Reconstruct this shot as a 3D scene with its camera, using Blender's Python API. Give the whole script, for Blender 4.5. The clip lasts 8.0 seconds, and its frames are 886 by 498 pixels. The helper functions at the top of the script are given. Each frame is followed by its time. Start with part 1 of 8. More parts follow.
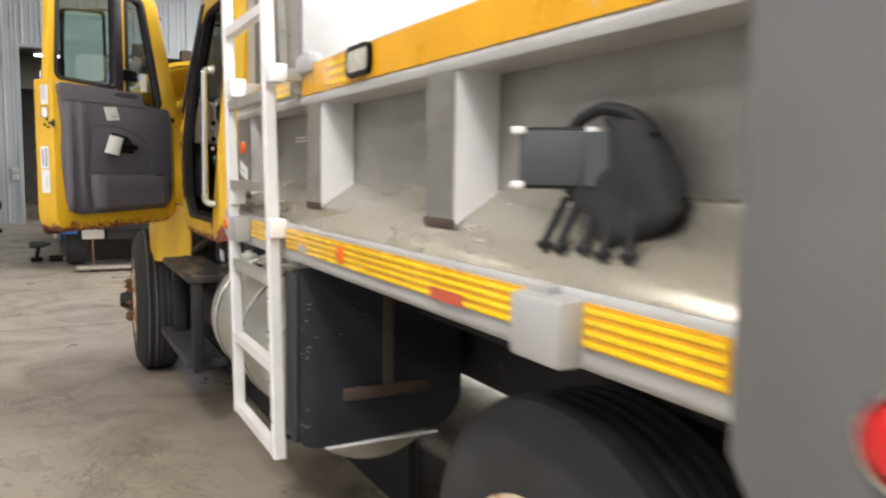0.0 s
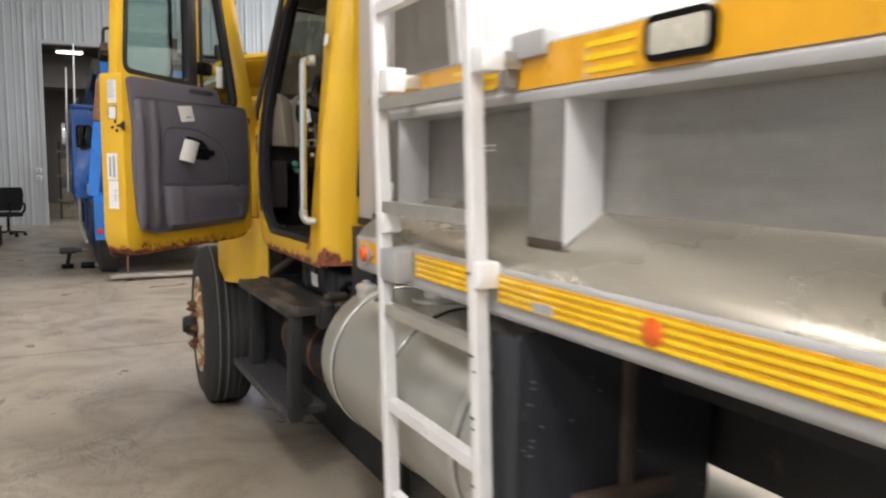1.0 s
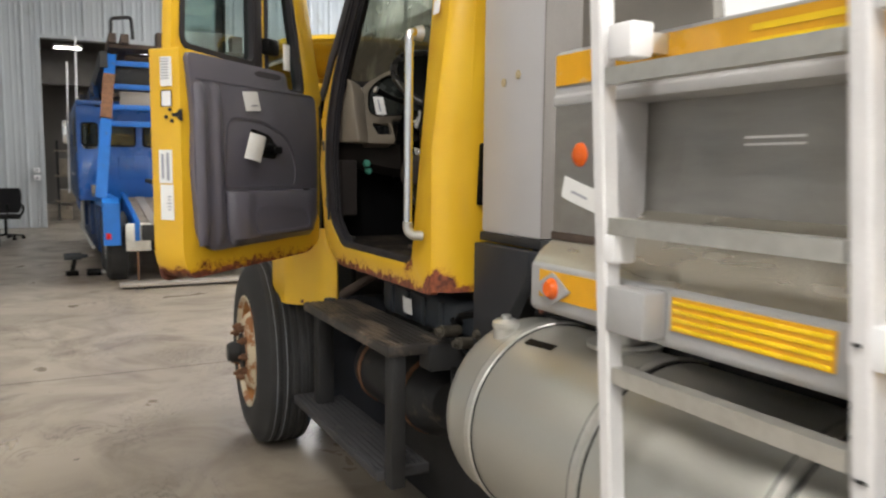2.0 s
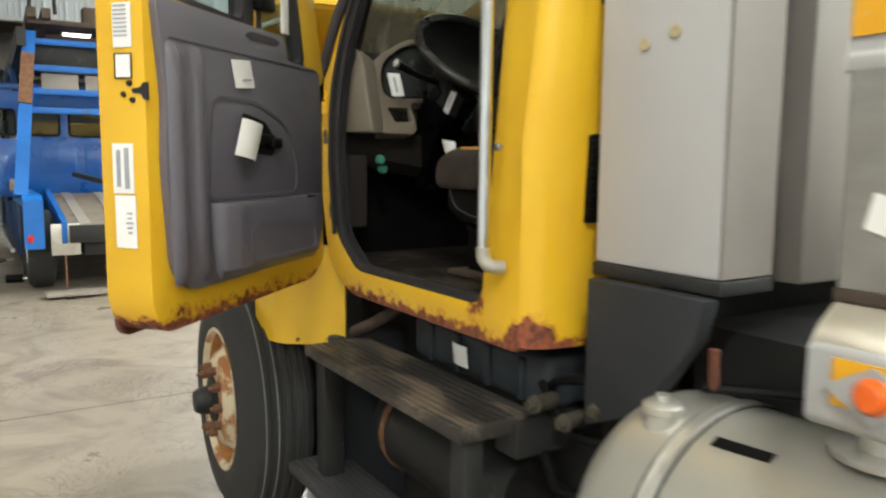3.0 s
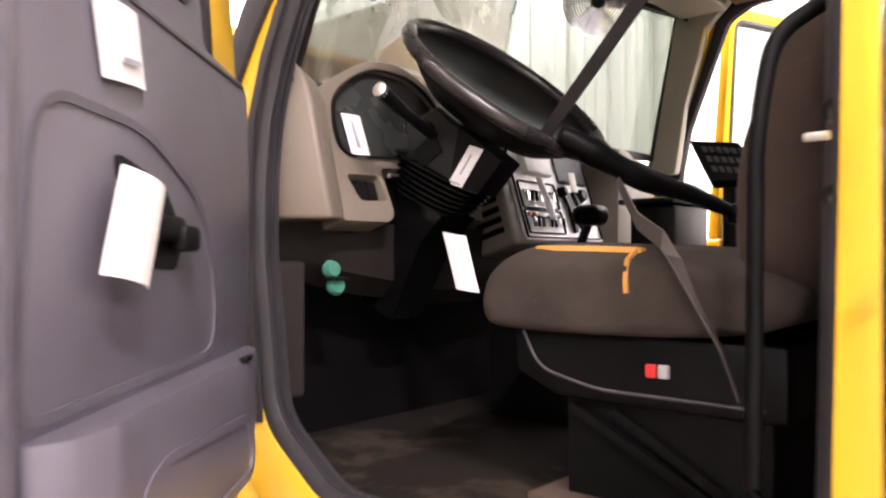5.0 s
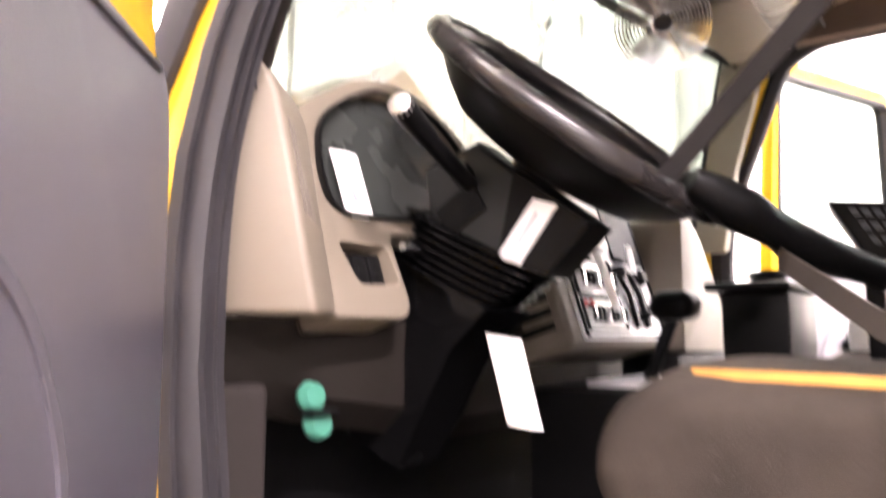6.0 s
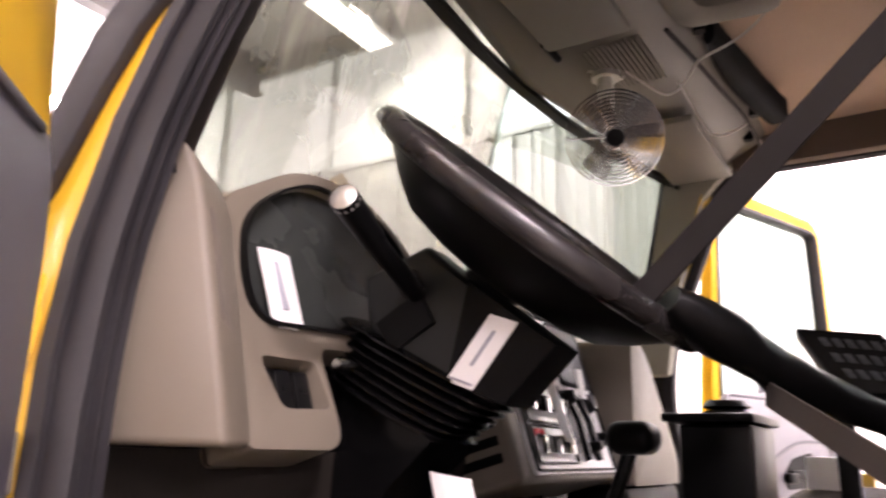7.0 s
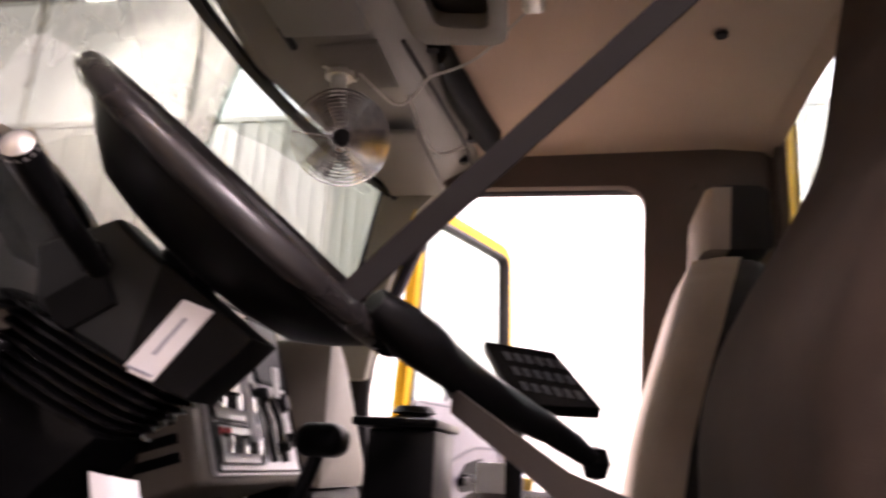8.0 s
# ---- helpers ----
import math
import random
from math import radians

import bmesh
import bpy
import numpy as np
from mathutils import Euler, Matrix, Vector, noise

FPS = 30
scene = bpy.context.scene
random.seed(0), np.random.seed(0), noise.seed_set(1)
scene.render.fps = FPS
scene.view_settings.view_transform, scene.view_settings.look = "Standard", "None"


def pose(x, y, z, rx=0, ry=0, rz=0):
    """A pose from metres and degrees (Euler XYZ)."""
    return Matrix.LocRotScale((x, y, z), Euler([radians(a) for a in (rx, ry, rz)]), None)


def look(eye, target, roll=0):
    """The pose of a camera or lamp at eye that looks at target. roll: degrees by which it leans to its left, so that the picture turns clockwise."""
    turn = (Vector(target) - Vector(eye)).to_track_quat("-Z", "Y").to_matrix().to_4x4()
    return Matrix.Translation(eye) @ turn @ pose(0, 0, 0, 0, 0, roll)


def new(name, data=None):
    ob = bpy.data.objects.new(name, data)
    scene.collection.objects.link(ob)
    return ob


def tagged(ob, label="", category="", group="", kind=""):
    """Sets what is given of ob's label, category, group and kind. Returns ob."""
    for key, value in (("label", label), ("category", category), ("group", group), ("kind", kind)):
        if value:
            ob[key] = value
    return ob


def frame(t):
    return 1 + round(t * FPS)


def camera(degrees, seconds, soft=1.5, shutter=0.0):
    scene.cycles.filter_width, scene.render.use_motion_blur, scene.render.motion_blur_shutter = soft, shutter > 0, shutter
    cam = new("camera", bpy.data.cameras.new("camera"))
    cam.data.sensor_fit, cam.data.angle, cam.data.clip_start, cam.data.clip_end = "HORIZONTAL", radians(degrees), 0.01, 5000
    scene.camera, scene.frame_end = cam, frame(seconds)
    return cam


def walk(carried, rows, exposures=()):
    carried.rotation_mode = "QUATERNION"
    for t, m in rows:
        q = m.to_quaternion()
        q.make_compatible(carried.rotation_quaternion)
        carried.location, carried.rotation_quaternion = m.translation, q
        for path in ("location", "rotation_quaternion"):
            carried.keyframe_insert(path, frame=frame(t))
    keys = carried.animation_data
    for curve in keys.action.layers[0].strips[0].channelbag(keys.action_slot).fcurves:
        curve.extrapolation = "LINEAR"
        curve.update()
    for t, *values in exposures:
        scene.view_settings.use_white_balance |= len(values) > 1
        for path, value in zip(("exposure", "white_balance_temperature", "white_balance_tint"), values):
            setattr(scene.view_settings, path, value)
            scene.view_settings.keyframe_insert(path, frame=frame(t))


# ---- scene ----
cam = camera(60.4, 8.0, soft=2.2, shutter=0.5)
PATH = [
    (0, (0.152, 0.144, 1.49), (1.078, 1.905, 1.29), 0.8),
    (0.5, (0.018, 0.565, 1.54), (0.931, 2.333, 1.333), 0.5),
    (1, (-0.065, 1.063, 1.55), (0.834, 2.837, 1.338), 0.5),
    (1.5, (-0.186, 1.523, 1.535), (0.699, 3.305, 1.328), 0.7),
    (1.7, (-0.229, 1.682, 1.541), (0.65, 3.466, 1.333), 0.6),
    (2.8, (-0.157, 2.749, 1.556), (0.91, 4.424, 1.323), 0.4),
    (3, (-0.166, 2.911, 1.575), (0.892, 4.591, 1.338), 0.5),
    (3.5, (-0.13, 3.325, 1.572), (0.978, 4.981, 1.397), 0.8),
    (4, (-0.08, 3.766, 1.575), (1.212, 5.293, 1.579), 0.1),
    (4.5, (-0.018, 4.093, 1.592), (1.389, 5.515, 1.617), 0.1),
    (4.7, (0.041, 4.193, 1.593), (1.498, 5.564, 1.613), 0.2),
    (5.8, (0.501, 4.759, 1.632), (2.081, 5.984, 1.702), 0.4),
    (6, (0.536, 4.836, 1.645), (2.109, 6.051, 1.871), 0.2),
    (6.5, (0.609, 4.901, 1.672), (2.154, 6.078, 2.148), 1.1),
    (7, (0.629, 4.933, 1.671), (2.264, 5.965, 2.184), 1.6),
    (7.5, (0.649, 4.952, 1.674), (2.453, 5.641, 2.197), 2.4),
    (8, (0.667, 4.942, 1.672), (2.561, 5.287, 2.215), 2.8),
]
walk(cam, [(t, look(eye, target, roll)) for t, eye, target, roll in PATH],
     exposures=[(0.0, -0.38, 6500, 10), (1.5, -0.58, 6500, 12), (3.0, -0.24, 6600, 2), (3.5, 0.15, 6500, 4), (4.0, 0.35, 6500, 12), (4.5, 0.52, 6700, 28), (4.7, 0.70, 6700, 28),
                (5.8, 2.25, 6700, 30), (6.0, 2.1, 6700, 30), (6.5, 1.5, 6700, 28), (7.0, 1.05, 6700, 34), (8.0, 0.80, 6750, 38)])

# ---- world and lamps ----
world = bpy.data.worlds.new("world")
scene.world = world
world.use_nodes = True
sky = world.node_tree.nodes.new("ShaderNodeTexSky")
sky.sky_type, sky.sun_disc = "NISHITA", False
sky.sun_elevation, sky.sun_rotation = radians(35), radians(90)
bg = world.node_tree.nodes["Background"]
world.node_tree.links.new(sky.outputs[0], bg.inputs[0])
bg.inputs[1].default_value = 0.1


def area_lamp(name, m, sx, sy, watts, color):
    la = bpy.data.lights.new(name, "AREA")
    la.shape, la.size, la.size_y, la.energy, la.color = "RECTANGLE", sx, sy, watts, color
    ob = new(name, la)
    ob.matrix_world = m
    return ob


LED = (1.0, 0.97, 0.92)
DAY = (0.93, 0.97, 1.0)
CEIL = 6.9
LAMP_PLACES = [(x, y) for x in (-5.2, -1.6, 4.6) for y in (-4.5, 0.5, 5.5, 10.7, 16.5)]
for lx, ly in LAMP_PLACES:
    watts = {-5.2: 110, -1.6: 160}.get(lx, 190) * ({-4.5: 1.5, 0.5: 1.2}.get(ly, 1.0) if lx > 0 else {-4.5: 2.2, 0.5: 2.6, 5.5: 0.25}.get(ly, 0.12))
    area_lamp("ceiling_led", pose(lx, ly, CEIL - 0.62), 1.15, 0.34, watts, LED)
# added fill lamps, no known fixture, that brighten the east wall
for wy in (-5.0, 0.0, 5.0, 10.0, 15.0, 20.0):
    area_lamp("east_wall_fill", pose(6.55, wy, 6.30, 0, 35, 90), 1.15, 0.3, 420, LED)
# daylight through the clerestory band of the east wall
area_lamp("clerestory_daylight", pose(7.40, 7.0, 5.95, 0, 65, 0), 1.5, 30.0, 700, DAY)


# ---- materials ----
def mixc(nt, fac, a, b, blend="MIX"):
    n = nt.nodes.new("ShaderNodeMix")
    n.data_type, n.blend_type = "RGBA", blend
    for s, v in ((0, fac), (6, a), (7, b)):
        if isinstance(v, bpy.types.NodeSocket):
            nt.links.new(v, n.inputs[s])
        else:
            n.inputs[s].default_value = v if s == 0 else (*v[:3], 1)
    return n.outputs[2]


def math_node(nt, op, a, b=0.0):
    n = nt.nodes.new("ShaderNodeMath")
    n.operation, n.use_clamp = op, op == "MULTIPLY_ADD"
    for s, v in ((0, a), (1, b)):
        if isinstance(v, bpy.types.NodeSocket):
            nt.links.new(v, n.inputs[s])
        else:
            n.inputs[s].default_value = v
    return n.outputs[0]


def ramp(nt, fac, lo, hi, a=0.0, b=1.0):
    n = nt.nodes.new("ShaderNodeMapRange")
    n.inputs[1].default_value, n.inputs[2].default_value = lo, hi
    n.inputs[3].default_value, n.inputs[4].default_value = a, b
    nt.links.new(fac, n.inputs[0])
    return n.outputs[0]


def noise_tex(nt, vec, scale, detail=4.0, rough=0.55, distort=0.0):
    n = nt.nodes.new("ShaderNodeTexNoise")
    n.inputs["Scale"].default_value, n.inputs["Detail"].default_value = scale, detail
    n.inputs["Roughness"].default_value, n.inputs["Distortion"].default_value = rough, distort
    nt.links.new(vec, n.inputs["Vector"])
    return n.outputs["Fac"]


def stretched(nt, vec, sx, sy, sz):
    n = nt.nodes.new("ShaderNodeMapping")
    n.inputs["Scale"].default_value = (sx, sy, sz)
    nt.links.new(vec, n.inputs["Vector"])
    return n.outputs["Vector"]


def start(name):
    m = bpy.data.materials.new(name)
    m.use_nodes = True
    nt = m.node_tree
    geo = nt.nodes.new("ShaderNodeNewGeometry")
    return m, nt, nt.nodes["Principled BSDF"], geo.outputs["Position"]


def bump(nt, bsdf, height, strength, dist=0.002):
    n = nt.nodes.new("ShaderNodeBump")
    n.inputs["Strength"].default_value, n.inputs["Distance"].default_value = strength, dist
    nt.links.new(height, n.inputs["Height"])
    nt.links.new(n.outputs[0], bsdf.inputs["Normal"])


def surf(name, base, rough=0.5, metal=0.0, var=0.15, scale=5.0, grain=0.1, gscale=180.0, stain=None, amount=0.0,
         sscale=3.0, coat=0.0, spec=0.5, stretch=(1, 1, 1)):
    """A painted, plastic, rubber or metal surface: two scales of colour change, fine relief, optional stains."""
    m, nt, b, pos = start(name)
    vec = stretched(nt, pos, *stretch)
    big, fine = noise_tex(nt, vec, scale, 5), noise_tex(nt, vec, gscale, 3)
    dark, light = [c * (1 - var) for c in base], [min(1, c * (1 + var)) for c in base]
    col = mixc(nt, ramp(nt, big, 0.3, 0.7), dark, light)
    col = mixc(nt, ramp(nt, fine, 0.35, 0.65, 0.0, 0.35), col, dark)
    if stain:
        mask = ramp(nt, noise_tex(nt, vec, sscale, 8, 0.65, 0.4), 0.62 - amount, 0.70 - amount)
        col = mixc(nt, mask, col, stain)
    nt.links.new(col, b.inputs["Base Color"])
    b.inputs["Metallic"].default_value = metal
    nt.links.new(ramp(nt, big, 0.25, 0.75, max(0.03, rough - 0.08), min(1, rough + 0.08)), b.inputs["Roughness"])
    b.inputs["Coat Weight"].default_value = coat
    b.inputs["Specular IOR Level"].default_value = spec
    if grain:
        bump(nt, b, fine, grain)
    return m


def yellow_paint(name, low, high, thresh, spots=()):
    """Glossy yellow truck paint with rust creeping up from the lower seams between the heights low and high."""
    m, nt, b, pos = start(name)
    sep = nt.nodes.new("ShaderNodeSeparateXYZ")
    nt.links.new(pos, sep.inputs[0])
    big = noise_tex(nt, pos, 2.5, 5)
    col = mixc(nt, ramp(nt, big, 0.3, 0.7), (0.67, 0.390, 0.020), (0.76, 0.475, 0.027))
    rag = noise_tex(nt, pos, 24.0, 8, 0.68, 0.3)
    near = ramp(nt, sep.outputs[2], low, high, 0.42, -0.25)
    for c, r in spots:
        d = nt.nodes.new("ShaderNodeVectorMath")
        d.operation = "DISTANCE"
        nt.links.new(pos, d.inputs[0])
        d.inputs[1].default_value = c
        near = math_node(nt, "ADD", near, ramp(nt, d.outputs["Value"], r * 0.4, r * 1.6, 0.45, 0.0))
    rust = ramp(nt, math_node(nt, "ADD", rag, near), thresh, thresh + 0.05)
    specks = ramp(nt, noise_tex(nt, pos, 55.0, 4), 0.74, 0.78)
    rcol = mixc(nt, ramp(nt, noise_tex(nt, pos, 45.0, 5), 0.35, 0.65), (0.075, 0.020, 0.012), (0.29, 0.078, 0.032))
    col = mixc(nt, math_node(nt, "MULTIPLY", specks, 0.25), col, (0.25, 0.12, 0.02))
    halo = ramp(nt, math_node(nt, "ADD", rag, near), thresh - 0.10, thresh, 0, 0.75)
    col = mixc(nt, halo, col, (0.46, 0.19, 0.012))
    col = mixc(nt, rust, col, rcol)
    nt.links.new(col, b.inputs["Base Color"])
    nt.links.new(ramp(nt, rust, 0, 1, 0.28, 0.85), b.inputs["Roughness"])
    b.inputs["Coat Weight"].default_value = 0.25
    b.inputs["Coat Roughness"].default_value = 0.12
    h = math_node(nt, "ADD", math_node(nt, "MULTIPLY", noise_tex(nt, pos, 9.0, 2), 0.5), math_node(nt, "MULTIPLY", rust, rag))
    bump(nt, b, h, 0.25, 0.004)
    return m


def facing_gloss(nt):
    """How much a thin pane mirrors: little straight on, more at a slant."""
    lw = nt.nodes.new("ShaderNodeLayerWeight")
    lw.inputs["Blend"].default_value = 0.5
    power = math_node(nt, "POWER", lw.outputs["Facing"], 4.0)
    return math_node(nt, "ADD", math_node(nt, "MULTIPLY", power, 0.55), 0.05)


def glass(name, tint, rough=0.0):
    """Thin window glass: sees straight through with a tint, and mirrors by its angle."""
    m = bpy.data.materials.new(name)
    m.use_nodes = True
    nt = m.node_tree
    nt.nodes.remove(nt.nodes["Principled BSDF"])
    tr = nt.nodes.new("ShaderNodeBsdfTransparent")
    tr.inputs[0].default_value = (*tint, 1)
    gl = nt.nodes.new("ShaderNodeBsdfGlossy")
    gl.inputs["Roughness"].default_value = rough
    sheen = facing_gloss(nt)
    mx = nt.nodes.new("ShaderNodeMixShader")
    nt.links.new(sheen, mx.inputs[0])
    nt.links.new(tr.outputs[0], mx.inputs[1])
    nt.links.new(gl.outputs[0], mx.inputs[2])
    nt.links.new(mx.outputs[0], nt.nodes["Material Output"].inputs[0])
    return m


def dusty_glass(name, tint, centres):
    """Glass under a film of dust, with cleaner arcs where the wipers went."""
    m = bpy.data.materials.new(name)
    m.use_nodes = True
    nt = m.node_tree
    nt.nodes.remove(nt.nodes["Principled BSDF"])
    geo = nt.nodes.new("ShaderNodeNewGeometry")
    pos = geo.outputs["Position"]
    film = ramp(nt, noise_tex(nt, pos, 5.0, 6, 0.6, 0.8), 0.3, 0.75, 0.10, 0.30)
    runs = noise_tex(nt, stretched(nt, pos, 1.0, 0.25, 0.25), 22.0, 5, 0.6, 0.5)
    film = math_node(nt, "ADD", film, ramp(nt, runs, 0.52, 0.72, 0.0, 0.22))
    for c, r0, r1 in centres:
        d = nt.nodes.new("ShaderNodeVectorMath")
        d.operation = "DISTANCE"
        nt.links.new(pos, d.inputs[0])
        d.inputs[1].default_value = c
        inside = math_node(nt, "MULTIPLY", ramp(nt, d.outputs["Value"], r0, r0 + 0.01), ramp(nt, d.outputs["Value"], r1, r1 - 0.012))
        film = math_node(nt, "MULTIPLY", film, ramp(nt, inside, 0, 1, 1.0, 0.45))
    tr = nt.nodes.new("ShaderNodeBsdfTransparent")
    tr.inputs[0].default_value = (*tint, 1)
    tl = nt.nodes.new("ShaderNodeBsdfTranslucent")
    tl.inputs[0].default_value = (0.42, 0.43, 0.37, 1)
    df = nt.nodes.new("ShaderNodeBsdfDiffuse")
    df.inputs[0].default_value = (0.55, 0.52, 0.45, 1)
    both = nt.nodes.new("ShaderNodeMixShader")
    both.inputs[0].default_value = 0.35
    nt.links.new(tl.outputs[0], both.inputs[1])
    nt.links.new(df.outputs[0], both.inputs[2])
    dust = nt.nodes.new("ShaderNodeMixShader")
    nt.links.new(film, dust.inputs[0])
    nt.links.new(tr.outputs[0], dust.inputs[1])
    nt.links.new(both.outputs[0], dust.inputs[2])
    gl = nt.nodes.new("ShaderNodeBsdfGlossy")
    gl.inputs["Roughness"].default_value = 0.0
    sheen = facing_gloss(nt)
    mx = nt.nodes.new("ShaderNodeMixShader")
    nt.links.new(sheen, mx.inputs[0])
    nt.links.new(dust.outputs[0], mx.inputs[1])
    nt.links.new(gl.outputs[0], mx.inputs[2])
    nt.links.new(mx.outputs[0], nt.nodes["Material Output"].inputs[0])
    return m


def glow(name, color, strength):
    m = bpy.data.materials.new(name)
    m.use_nodes = True
    b = m.node_tree.nodes["Principled BSDF"]
    b.inputs["Base Color"].default_value = (*color, 1)
    b.inputs["Emission Color"].default_value = (*color, 1)
    b.inputs["Emission Strength"].default_value = strength
    return m


def concrete(name):
    m, nt, b, pos = start(name)
    big = noise_tex(nt, pos, 0.40, 5, 0.55, 0.5)
    mid = noise_tex(nt, pos, 1.3, 6, 0.60, 1.2)
    swirl = noise_tex(nt, stretched(nt, pos, 1.0, 0.55, 1), 2.6, 6, 0.58, 2.8)
    fine = noise_tex(nt, pos, 70, 4)
    col = mixc(nt, ramp(nt, big, 0.33, 0.67), (0.245, 0.208, 0.166), (0.39, 0.342, 0.282))
    col = mixc(nt, ramp(nt, mid, 0.46, 0.70, 0, 0.75), col, (0.130, 0.104, 0.078))
    col = mixc(nt, ramp(nt, mid, 0.42, 0.26, 0, 0.5), col, (0.32, 0.285, 0.235))
    # thin swirling lines left by wet tyres and brooms
    line = math_node(nt, "ABSOLUTE", math_node(nt, "SUBTRACT", swirl, 0.53))
    patch = ramp(nt, noise_tex(nt, pos, 0.7, 3), 0.44, 0.60)
    col = mixc(nt, math_node(nt, "MULTIPLY", ramp(nt, line, 0.0, 0.020, 0.9, 0.0), patch), col, (0.062, 0.046, 0.034))
    line2 = math_node(nt, "ABSOLUTE", math_node(nt, "SUBTRACT", swirl, 0.43))
    col = mixc(nt, math_node(nt, "MULTIPLY", ramp(nt, line2, 0.0, 0.03, 0.45, 0.0), patch), col, (0.10, 0.078, 0.058))
    col = mixc(nt, ramp(nt, noise_tex(nt, pos, 0.9, 5, 0.6, 0.8), 0.63, 0.72, 0, 0.75), col, (0.065, 0.053, 0.043))
    col = mixc(nt, ramp(nt, fine, 0.4, 0.6, 0, 0.10), col, (0.36, 0.32, 0.27))
    col = mixc(nt, ramp(nt, noise_tex(nt, pos, 5.0, 3, 0.5), 0.755, 0.77), col, (0.05, 0.045, 0.04))
    nt.links.new(col, b.inputs["Base Color"])
    nt.links.new(ramp(nt, mid, 0.3, 0.7, 0.26, 0.44), b.inputs["Roughness"])
    bump(nt, b, math_node(nt, "ADD", math_node(nt, "MULTIPLY", fine, 0.5), swirl), 0.10, 0.003)
    return m


def steel_sheet(name, base, rough, streak, dirt):
    """Brushed stainless or galvanised sheet with runs of grime."""
    m, nt, b, pos = start(name)
    brush = noise_tex(nt, stretched(nt, pos, *streak), 40, 4)
    blot = noise_tex(nt, pos, 3.0, 7, 0.62, 0.7)
    col = mixc(nt, ramp(nt, brush, 0.3, 0.7), [c * 0.86 for c in base], base)
    col = mixc(nt, ramp(nt, blot, 0.5, 0.72, 0, dirt), col, (0.22, 0.19, 0.15))
    col = mixc(nt, ramp(nt, noise_tex(nt, pos, 14, 6, 0.7), 0.68, 0.74, 0, dirt), col, (0.13, 0.10, 0.07))
    nt.links.new(col, b.inputs["Base Color"])
    b.inputs["Metallic"].default_value = 0.75
    nt.links.new(math_node(nt, "ADD", ramp(nt, brush, 0.3, 0.7, rough - 0.06, rough + 0.06), ramp(nt, blot, 0.45, 0.75, 0, min(0.2, dirt * 0.55))),
                 b.inputs["Roughness"])
    bump(nt, b, math_node(nt, "ADD", brush, math_node(nt, "MULTIPLY", blot, 2.0)), 0.12, 0.003)
    return m


M_FLOOR = concrete("floor_concrete")
M_WALL = surf("grey_wall_sheet", (0.46, 0.49, 0.52), 0.45, 0, 0.07, 0.8, 0.03, 60, (0.33, 0.34, 0.34), 0.02, 1.2, stretch=(1, 1, 0.25))
M_EAST = surf("white_wall_sheet", (0.80, 0.83, 0.80), 0.4, 0, 0.05, 0.8, 0.03, 60, (0.62, 0.62, 0.56), 0.03, 0.9, stretch=(1, 1, 0.3))
M_CEIL = surf("ceiling_liner", (0.72, 0.69, 0.66), 0.8, 0, 0.06, 0.7, 0.05, 30)
M_BEAM = surf("dark_beam", (0.10, 0.09, 0.085), 0.6, 0, 0.2, 3)
M_YELLOW = yellow_paint("yellow_cab_paint", 1.06, 1.17, 0.60, [((1.0, 4.37, 1.15), 0.06), ((1.0, 4.60, 1.19), 0.045)])
M_YDOOR = yellow_paint("yellow_door_paint", 1.10, 1.22, 0.58)
M_YDULL = yellow_paint("dulled_yellow_door_paint", 1.10, 1.22, 0.58)
dull = M_YDULL.node_tree.nodes["Principled BSDF"]
dull.inputs["Coat Weight"].default_value, dull.inputs["Specular IOR Level"].default_value = 0.0, 0.05
M_YCLEAN = yellow_paint("yellow_hood_paint", 0.2, 0.6, 0.92)
M_YSPLASH = yellow_paint("yellow_splash_paint", 0.80, 0.90, 0.95)
M_TAPE = surf("amber_reflective_tape", (0.72, 0.36, 0.010), 0.30, 0, 0.12, 6, 0.05, 500, (0.55, 0.5, 0.4), -0.04, 5.0, coat=0.3)
# brighter yellow that paints the tape's reflections as fixed stripes
M_TAPE2 = surf("tape_glint_yellow", (0.85, 0.58, 0.010), 0.25, 0, 0.08, 6, 0.05, 500, coat=0.3)
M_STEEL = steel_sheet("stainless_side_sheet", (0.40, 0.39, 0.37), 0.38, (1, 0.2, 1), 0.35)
M_LEDGE = surf("worn_ledge_steel", (0.43, 0.405, 0.345), 0.27, 0.75, 0.10, 2.2, 0.03, 220, (0.27, 0.245, 0.20), -0.06, 3.5, stretch=(1, 0.3, 1))
M_RIB = surf("grey_painted_rib", (0.40, 0.40, 0.405), 0.42, 0.15, 0.08, 5, 0.05, 120, (0.36, 0.33, 0.30), 0.0, 4.0)
# paler than the rib's own grey: light on the rear-facing sides is painted in
M_RIBW = surf("lit_rib_side_paint", (0.62, 0.615, 0.64), 0.42, 0.0, 0.08, 5, 0.05, 120, (0.42, 0.39, 0.36), -0.03, 4.0)
M_ALU = steel_sheet("dull_aluminium", (0.66, 0.655, 0.62), 0.34, (0.3, 1, 1), 0.2)
M_TANK = surf("dull_tank_aluminium", (0.50, 0.495, 0.455), 0.36, 0.6, 0.06, 3, 0.04, 160, (0.36, 0.34, 0.29), -0.05, 4.0, stretch=(1, 0.3, 1))
M_CHROME = surf("chrome", (0.85, 0.85, 0.86), 0.12, 1.0, 0.04, 8, 0.02)
M_WHITEPIPE = surf("white_ladder_paint", (0.74, 0.73, 0.74), 0.42, 0.1, 0.08, 9, 0.1, 150, (0.16, 0.12, 0.10), -0.055, 14.0)
